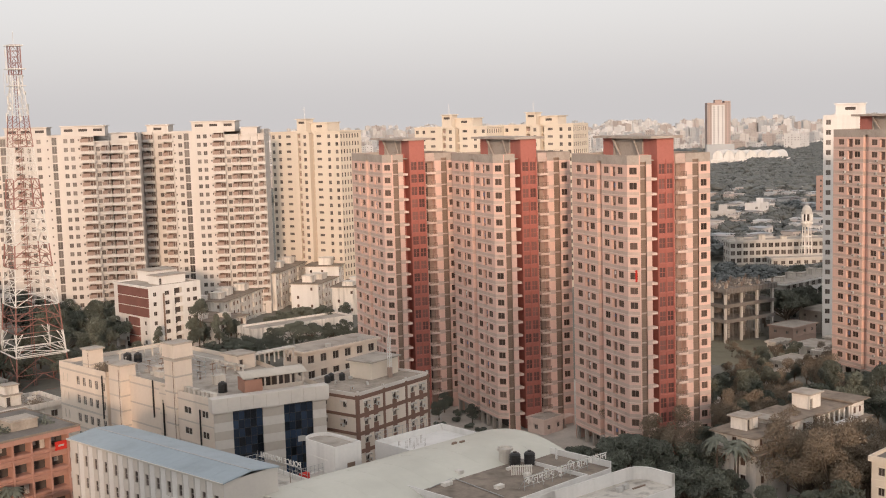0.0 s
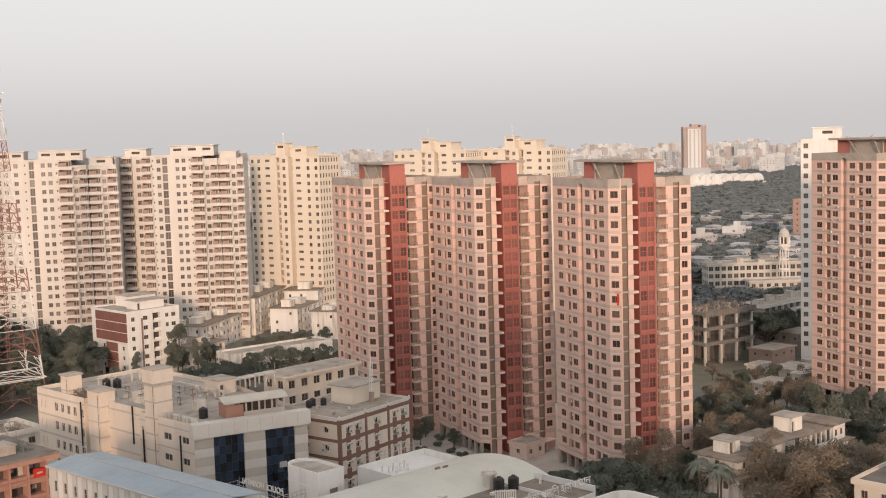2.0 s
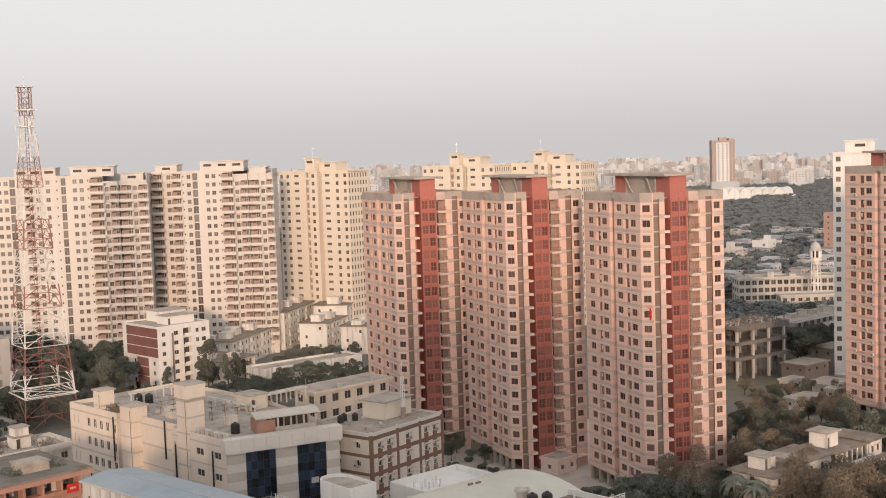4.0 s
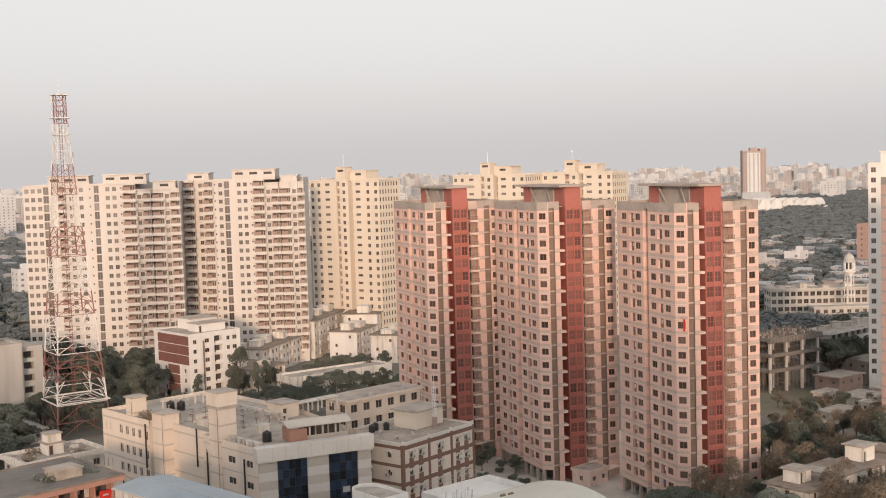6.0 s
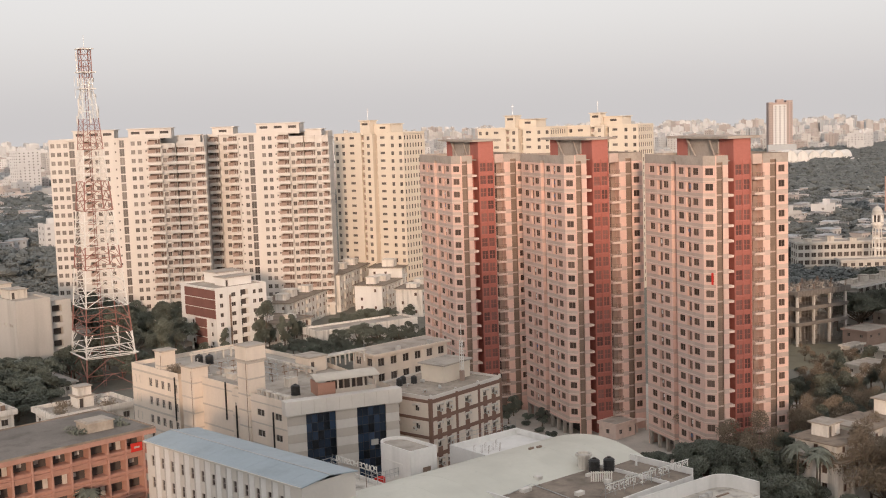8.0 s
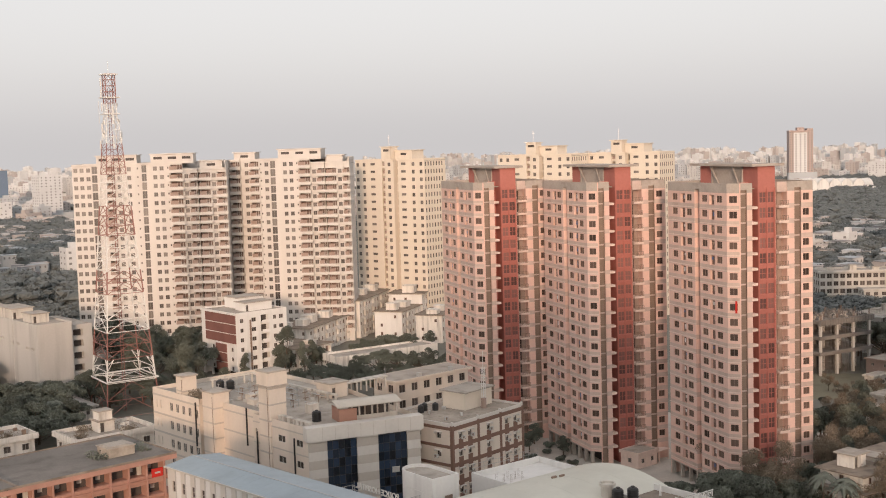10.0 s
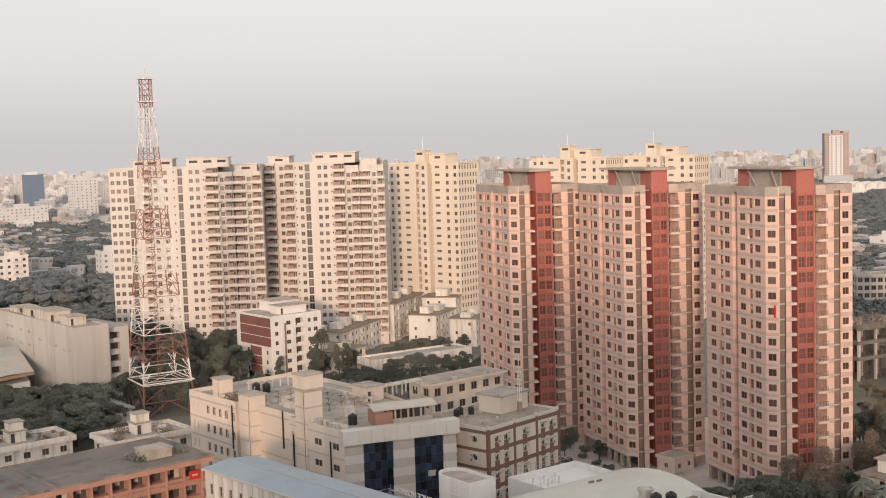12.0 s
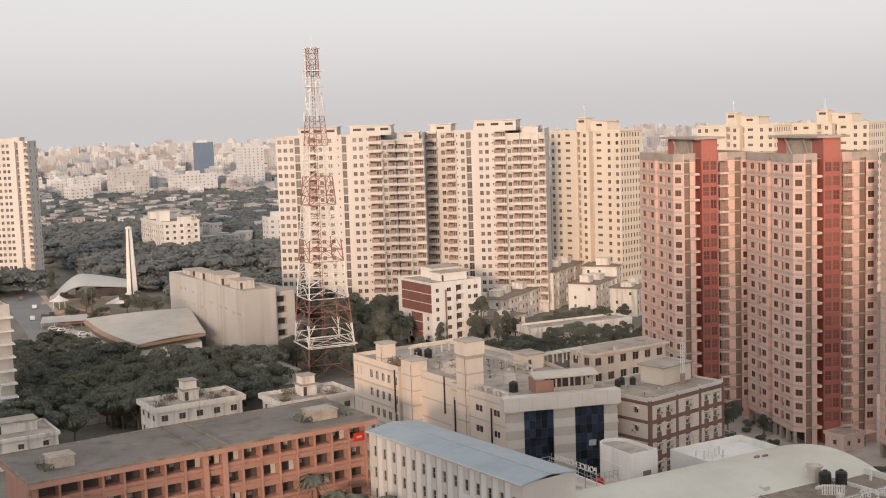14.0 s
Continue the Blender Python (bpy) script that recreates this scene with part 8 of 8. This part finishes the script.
for tx, ty, k, sz in ((-64, 366, "round", 0.55), (-58, 364, "spread", 0.5), (-50, 366, "round", 0.6), (-44, 370, "spread", 0.68), (-39, 376, "spread", 0.62), (-34, 382, "round", 0.55), (-51, 399, "spread", 0.6), (-45, 402, "spread", 0.68), (-39, 405, "spread", 0.6)):
    tree(tx, ty, k, sz)

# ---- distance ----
# far leaves, bluer and greyer: distance haze mixed into the colour
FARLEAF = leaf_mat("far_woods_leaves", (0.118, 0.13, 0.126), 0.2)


CROWN = bmesh.new()
bmesh.ops.create_icosphere(CROWN, subdivisions=1, radius=1.0)
CROWN.verts.ensure_lookup_table()
CROWN_V = [v.co.copy() for v in CROWN.verts]
CROWN_F = [[v.index for v in f.verts] for f in CROWN.faces]
CROWN.free()


def far_woods(name, poly, gap, height, label):
    """Closed canopy far off: lumpy crowns heaped together, with leaf sprays standing out of them."""
    rnd = random.Random(len(name) * 7 + len(poly))
    gap *= 0.58
    xs, ys = [p[0] for p in poly], [p[1] for p in poly]
    verts, faces = [], []
    area = (max(xs) - min(xs)) * (max(ys) - min(ys))
    for _ in range(int(area / (gap * gap) * 1.5)):
        p = (rnd.uniform(min(xs), max(xs)), rnd.uniform(min(ys), max(ys)))
        if not inside(p, poly):
            continue
        r, h = gap * rnd.uniform(0.45, 0.85), height * rnd.uniform(0.8, 1.05)
        c = Vector((*p, h - r * 0.6))
        for c, r, cards in ((c, r, 60), (Vector((p[0] + rnd.uniform(-1, 1), p[1] + rnd.uniform(-1, 1), h * 0.38)), r * 1.05, 22)):
            n0 = len(verts)
            for v in CROWN_V:
                k = 0.78 + 0.5 * noise.noise(v * 1.7 + c * 0.37) + 0.25 * noise.noise(v * 4.3 + c)
                verts.append(c + Vector((v.x * r * k, v.y * r * k, v.z * r * 0.5 * k)))
            faces += [[i + n0 for i in f] for f in CROWN_F]
            for _k in range(cards):
                d = Vector((rnd.gauss(0, 1), rnd.gauss(0, 1), abs(rnd.gauss(0, 1)) - 0.3)).normalized()
                k = 0.78 + 0.5 * noise.noise(d * 1.7 + c * 0.37) + 0.25 * noise.noise(d * 4.3 + c)
                q = c + Vector((d.x * r, d.y * r, d.z * r * 0.5)) * k * rnd.uniform(0.95, 1.15)
                ax = (d + Vector((rnd.gauss(0, 0.6), rnd.gauss(0, 0.6), 0.2))).normalized()
                e1 = ax.orthogonal().normalized() * rnd.uniform(0.3, 0.6)
                e2 = ax.cross(e1)
                n0 = len(verts)
                verts += [q - e1, q - e2, q + e1, q + e2]
                faces.append([n0, n0 + 1, n0 + 2, n0 + 3])
    me = bpy.data.meshes.new(name)
    me.from_pydata(verts, [], faces)
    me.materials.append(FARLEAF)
    return tagged(new(name, me), label, "woods", kind="stuff")


far_woods("woods_west", [(-310, 545), (-262, 500), (-215, 545), (-175, 500), (-165, 540), (-215, 625), (-290, 640), (-320, 690), (-372, 800), (-440, 770), (-470, 720), (-400, 640)], 12, 12, "dense dark park woods behind the monument")
far_woods("woods_west_far", [(-330, 1100), (-520, 1180), (-760, 1180), (-730, 1150), (-500, 1140), (-330, 1060)], 14, 10, "hazy belt of trees among low houses")
far_woods("woods_settlement", [(-330, 900), (-300, 960), (-480, 1250), (-800, 1250), (-620, 980), (-470, 800)], 17, 10, "scattered trees among crowded low houses")
far_woods("woods_park_edge", [(-226, 470), (-205, 440), (-178, 425), (-165, 480), (-205, 540), (-262, 525), (-262, 490), (-238, 500)], 8, 7, "dark park trees beside a monument")
far_woods("woods_gate", [(-300, 480), (-322, 470), (-352, 500), (-318, 508), (-296, 500)], 7, 11, "tall dark trees before a slim tower")
far_woods("woods_lot", [(108, 440), (128, 442), (160, 486), (188, 500), (188, 510), (132, 510), (128, 528), (118, 500)], 8, 5, "dark trees round a school yard")
far_woods("woods_mid", [(-205, 600), (-390, 860), (-330, 990), (-165, 680)], 13, 10.5, "tree belt beside distant apartment blocks")
far_woods("woods_east", [(215, 930), (300, 880), (420, 1040), (560, 1500), (640, 1960), (460, 1750), (360, 1390), (260, 1230)], 17, 13, "broad dark belt of park woods")
far_woods("woods_school", [(124, 560), (210, 560), (225, 700), (290, 900), (225, 940), (160, 720)], 12, 10, "tree cover between low tin houses")

for wname, wa0, wa1, wd0, wd1 in (("woods_city_west", 12, 36, 1250, 2100), ("woods_city_middle", -12, 12, 900, 2000), ("woods_city_east", -24, -12, 1900, 2600)):
    for wk in range(7):
        wrnd = random.Random(wk + len(wname))
        wa, wd = radians(wrnd.uniform(wa0, wa1)), wrnd.uniform(wd0, wd1)
        cx, cy = -wd * math.sin(wa), wd * math.cos(wa)
        ux, uy = math.cos(wa), math.sin(wa)
        wl2, wt = wrnd.uniform(60, 150), wrnd.uniform(14, 40)
        far_woods("tree_belt", [(cx - ux * wl2 + uy * wt, cy - uy * wl2 - ux * wt), (cx + ux * wl2 + uy * wt, cy + uy * wl2 - ux * wt), (cx + ux * wl2 - uy * wt, cy + uy * wl2 + ux * wt), (cx - ux * wl2 - uy * wt, cy - uy * wl2 + ux * wt)], 22, 11, "hazy belt of trees between city blocks")

# far walls and windows: haze imitated by greyed, low-contrast colours
FARW = [mat("far_white", (0.60, 0.595, 0.59), 0.9, 0.08, 0.05, 0.5, 0.0), mat("far_pink", (0.43, 0.39, 0.37), 0.9, 0.08, 0.05, 0.5, 0.0), mat("far_grey", (0.42, 0.435, 0.45), 0.9, 0.08, 0.05, 0.5, 0.0), mat("far_cream", (0.50, 0.485, 0.47), 0.9, 0.08, 0.05, 0.5, 0.0)]
FARWIN = mat("far_window", (0.20, 0.19, 0.185), 0.5, 0.1, 0.3, 1.0, 0.0)


def city_block(bm, x, y, yaw, W, L, top, rnd, mi, windows=True):
    """A distant building with rows of windows set in, a parapet and a roof room."""
    m = Matrix.Translation((x, y, 0)) @ Matrix.Rotation(radians(yaw), 4, "Z")
    box(bm, 0, 0, 0, W, L, top, mi, m)
    for (x0, y0, x1, y1) in ((0, 0, W, 0.3), (0, 0.3, 0.3, L), (W - 0.3, 0.3, W, L)):
        box(bm, x0, y0, top, x1, y1, top + 1.0, mi, m)
    rx, ry = rnd.uniform(0.15, 0.5) * W, rnd.uniform(0.15, 0.5) * L
    box(bm, rx, ry, top, rx + W * 0.3, ry + L * 0.3, top + rnd.uniform(2, 4.5), mi, m)
    style = rnd.random()
    if windows:
        fh = 3.2
        for k in range(1, int(top / fh)):
            z = top - k * fh
            if z < 6:
                break
            n = max(2, int(W / 4.5))
            for q in range(n):
                if rnd.random() < (0.9 if style > 0.3 else 0.6):
                    u = W * (q + 0.5) / n
                    quad(bm, [m @ Vector(q) for q in ((u - 0.8, -0.06, z + 0.7), (u + 0.8, -0.06, z + 0.7), (u + 0.8, -0.06, z + 2.0), (u - 0.8, -0.06, z + 2.0))], 4)
            n = max(2, int(L / 4.5))
            for q in range(n):
                if rnd.random() < (0.9 if style > 0.3 else 0.6):
                    u = L * (q + 0.5) / n
                    quad(bm, [m @ Vector(q) for q in ((-0.06, u + 0.8, z + 0.7), (-0.06, u - 0.8, z + 0.7), (-0.06, u - 0.8, z + 2.0), (-0.06, u + 0.8, z + 2.0))], 4)
            if style > 0.55:
                box(bm, -0.7, -0.7, z + 2.7, W, L, z + 3.0, mi, m)


# nearer distant buildings, one by one
far_rnd = random.Random(21)
SINGLE = [(-253.9, 666.3, 18, 12, 18.9), (-222.0, 640.0, 40, 9, 8.0), (-300.0, 1010.0, 45, 14, 22.0), (-250.0, 830.0, 32, 14, 16.0), (-210.0, 700.0, 26, 14, 9.0), (-262.0, 1090.0, 26, 18, 54.0), (-420.0, 1240.0, 26, 18, 44.0),
          (-455.0, 1260.0, 24, 18, 46.0), (-560.0, 1200.0, 50, 18, 24.0), (-620.0, 1180.0, 40, 18, 30.0), (-520.0, 1300.0, 26, 20, 50.0), (205.0, 1120.0, 30, 20, 16.0),
          (520.0, 1720.0, 34, 24, 30.0), (166.0, 690.0, 14, 11, 11.0), (196.0, 720.0, 12, 10, 12.5), (120.0, 560.0, 12, 18, 9.0), (108.0, 520.0, 12, 16, 8.5)]
for k, (sx, sy, sw, sl, st) in enumerate(SINGLE):
    bm = bmesh.new()
    city_block(bm, 0, 0, 0, sw, sl, st, far_rnd, (0, 3, 0, 1)[k % 4])
    ob = new("city_building", mesh_of("city_building", bm, FARW + [FARWIN]))
    ob.matrix_world = pose(sx, sy, 0, 0, 0, 44 + far_rnd.uniform(-8, 8))
    tagged(ob, "distant pale concrete building in hazy light", "building", "distant city buildings")

# white flats with stacked balconies above the park
b = block("apartment_block", "white flats with stacked balconies and roof rooms above a park", "apartment block", -290.7, 604.0, 42, 20.0, 44.0, 23.0, 3.3, 11, 5, WHITE, (1.5, 1.5), parapet=0.8, slab=0.3, roof=BROWNROOF, hood=False)
for fx, fy, fw, fl, fz, fh2 in ((2, 14, 6, 6, 22.3, 6.0), (10, 30, 7, 8, 22.3, 3.2), (4, 38, 5, 5, 22.3, 4.2), (11, 4, 6, 7, 22.3, 2.6)):
    roof_room(b, fx, fy, fx + fw, fy + fl, fz, fh2, WHITE, False, 0.4)
slab = bmesh.new()
box(slab, -1.4, -2.2, -0.15, 0.0, 2.2, 0.1)
box(slab, -1.4, -2.2, 0.1, -1.28, 2.2, 1.0)
slab = mesh_of("balcony", slab, CREAM)
for fy in (8.0, 24.0, 36.0):
    for k in range(6):
        place("balcony", slab, b, pose(0, fy, 2.6 + 3.3 * k))
for k in range(6):
    place("balcony", slab, b, pose(14.0, 0, 2.6 + 3.3 * k, 0, 0, 90))

# tall tower with a white middle strip, and the blue-clad block
s = thing("office_tower", "distant brown tower with a white windowed middle strip", "tower", 362.0, 1604.0, 0, -4)
s.scale = (1.3, 1.3, 1.01)
FARBROWN = mat("far_brown", (0.40, 0.31, 0.28), 0.9, 0.08, 0.05, 0.5, 0.0)
for x0, x1, m, t in ((0, 4.5, FARBROWN, 76.5), (4.5, 17.5, FARW[0], 73.5), (17.5, 23.5, FARBROWN, 78.5)):
    bm = bmesh.new()
    box(bm, x0, 0.0 if m is FARW[0] else 0.6, 0, x1, 16, t, 0)
    for k in range(22):
        for q in range(2 if m is FARBROWN else 3):
            u = x0 + (x1 - x0) * (q + 0.5) / (2 if m is FARBROWN else 3)
            zz = t - 3.6 - 3.05 * k
            box(bm, u - 0.8, -0.2 if m is FARW[0] else 0.45, zz, u + 0.8, 0.62, zz + 1.5, 1)
    part("bay", bm, [m, FARWIN], s)
bm = bmesh.new()
box(bm, -2, -8, 0, 26, 0, 22)
part("podium", bm, FARW[2], s, "grey banded podium")
bm = bmesh.new()
box(bm, 3.0, -0.6, 73.5, 19.0, 15.5, 76.0)
box(bm, 8.0, 2.0, 76.0, 15.0, 12.0, 80.0)
part("roof_storey", bm, FARBROWN, s, "set-back brown roof storey")
s = thing("glass_block", "distant blue glass-clad block", "building", -690.0, 1580.0, 0, 24)
bm = bmesh.new()
wall(bm, (-14.0, 0.0), (14.0, 0.0), 0, 54, [(0.15 + 28 * k / 6, 28 * (k + 1) / 6 - 0.15, 3.6 * q + 0.3, 3.6 * q + 3.55, 0.2, 0) for k in range(6) for q in range(15)])
wall(bm, (14.0, 0.0), (14.0, 24.0), 0, 54)
wall(bm, (14.0, 24.0), (-14.0, 24.0), 0, 54)
wall(bm, (-14.0, 24.0), (-14.0, 0.0), 0, 54)
quad(bm, ((-14, 0, 54), (14, 0, 54), (14, 24, 54), (-14, 24, 54)))
bmesh.ops.remove_doubles(bm, verts=bm.verts[:], dist=0.001)
part("clad_wall", bm, mat("blue_cladding", (0.10, 0.15, 0.22), 0.45, 0.1, 0.05, 0.5, 0.0), s)
bm = bmesh.new()
box(bm, -10, 3, 54, 6, 12, 58)
part("roof_plant", bm, FARW[0], s)

# hall with a row of white vaults
s = thing("sports_hall", "white hall with a row of rounded vaults by woods", "hall", 334.0, 1452.0, 0, -34)
s.scale = (0.92, 1.0, 1.25)
for k in range(6):
    bm = bmesh.new()
    n = 10
    r0 = [(k * 15 + 7.5 - 7.4 * math.cos(math.pi * j / n), 8 + 7.5 * math.sin(math.pi * j / n)) for j in range(n + 1)]
    for (xa, za), (xb, zb) in zip(r0, r0[1:]):
        quad(bm, ((xb, 0, zb), (xa, 0, za), (xa, 30, za), (xb, 30, zb)))
        quad(bm, ((xa, 0.5, 0), (xb, 0.5, 0), (xb, 0.5, zb - 0.1), (xa, 0.5, za - 0.1)))
    part("vault", bm, WHITE, s)
bm = bmesh.new()
box(bm, -1, -4, 0, 96, 0, 7)
part("front_hall", bm, WHITE, s)
for k in range(2):
    bm = bmesh.new()
    drum(bm, 100 + 11 * k, 4 - 6 * k, [(0, 7), (4, 7), (7, 4.5), (8.5, 1.5)], 14)
    part("dome", bm, WHITE, s)
b = block("warehouse", "distant pinkish brick block beside a tower", "building", 236.0, 690.0, 40, 14, 18, 30.0, 3.2, 3, 3, mat("pink_brick", (0.42, 0.28, 0.235), 0.9, 0.1, 0.2, 2.0, 0.0), (1.2, 1.2), hood=False)

# the low settlements: tin roofs and small houses
bm = bmesh.new()
for k in range(980):
    if k >= 800:
        d, a = far_rnd.uniform(690, 1200), far_rnd.uniform(15, 31)
        x, y = -d * math.sin(radians(a)), d * math.cos(radians(a))
        if inside((x, y), [(-310, 545), (-215, 545), (-290, 640), (-372, 800), (-440, 770), (-470, 720), (-400, 640)]):
            continue
    elif k % 2:
        x, y = far_rnd.uniform(125, 300), far_rnd.uniform(560, 930)
        if abs(x - (0.31 * y - 20)) > 62:
            continue
    else:
        d, a = far_rnd.uniform(900, 1500), far_rnd.uniform(17, 33)
        x, y = -d * math.sin(radians(a)), d * math.cos(radians(a))
    w, l, h = far_rnd.uniform(4.5, 10), far_rnd.uniform(4.5, 9), far_rnd.uniform(4.5, 10.5)
    m = Matrix.Translation((x, y, 0)) @ Matrix.Rotation(radians(44 + far_rnd.uniform(-15, 15)), 4, "Z")
    box(bm, 0, 0, 0, w, l, h, far_rnd.choice((0, 1, 2, 2, 3)), m)
    box(bm, -0.4, -0.4, h, w + 0.4, l + 0.4, h + 0.25, far_rnd.choice((1, 2, 2, 4)), m)
    for q in range(3):
        box(bm, w * (q + 0.5) / 3 - 0.5, -0.1, h - 2.4, w * (q + 0.5) / 3 + 0.5, 0.02, h - 1.0, 4, m)
ob = new("low_houses", mesh_of("low_houses", bm, FARW + [FARWIN]))
tagged(ob, "crowded low houses with pale tin roofs", "houses", kind="stuff")

# the city towards the skyline
for name, d0, d1, count, hmin, hmax in (("city_near", 1230, 1900, 1000, 6, 22), ("city_middle", 1900, 2900, 1500, 8, 29), ("city_far", 2900, 4600, 1700, 10, 38)):
    bm = bmesh.new()
    for k in range(count):
        d = far_rnd.uniform(d0, d1)
        a = far_rnd.uniform(-27, 40)
        x, y = -d * math.sin(radians(a)), d * math.cos(radians(a))
        if name == "city_near" and -24 < a < -10 and d < 1950:
            continue
        t = hmin + (hmax - hmin) * far_rnd.random() ** 2.2
        city_block(bm, x, y, 44 + far_rnd.uniform(-20, 20), far_rnd.uniform(9, 24), far_rnd.uniform(9, 20), t, far_rnd, far_rnd.choice((0, 0, 1, 2, 3)), d < 2600)
    ob = new(name, mesh_of(name, bm, FARW + [FARWIN]))
    tagged(ob, "crowded pale city buildings towards the hazy skyline", "city", kind="stuff")

# ---- the town behind the viewpoint, which shades the lower storeys ----
for k, (s0, s1, back, h) in enumerate(((-345, -104, 90, 76), (-103, -84, 70, 64), (-83, -47, 120, 50), (-46, -15, 60, 73), (-14, 15, 75, 97), (16, 38, 75, 91), (39, 54, 75, 85), (55, 76, 75, 55), (95, 160, 90, 66))):
    # s runs across the sunlight; back is the distance behind the viewpoint
    td = Vector((-sun_dir.x, -sun_dir.y, 0)).normalized()
    ac = Vector((td.y, -td.x, 0))
    bm = bmesh.new()
    box(bm, s0, -back - 25, 0, s1, -back, h)
    for z in np.arange(3, h - 2, 3.2):
        for u in np.arange(s0 + 2, s1 - 2, 4.0):
            box(bm, u - 0.8, -back, z, u + 0.8, -back + 0.1, z + 1.5, 1)
    ob = new("town_block", mesh_of("town_block", bm, [FARW[3], FARWIN]))
    ob.matrix_world = Matrix(((ac.x, td.x, 0, 0), (ac.y, td.y, 0, 0), (0, 0, 1, 0), (0, 0, 0, 1)))
    tagged(ob, "plain pale town block behind the viewpoint", "building", "town behind the viewpoint")
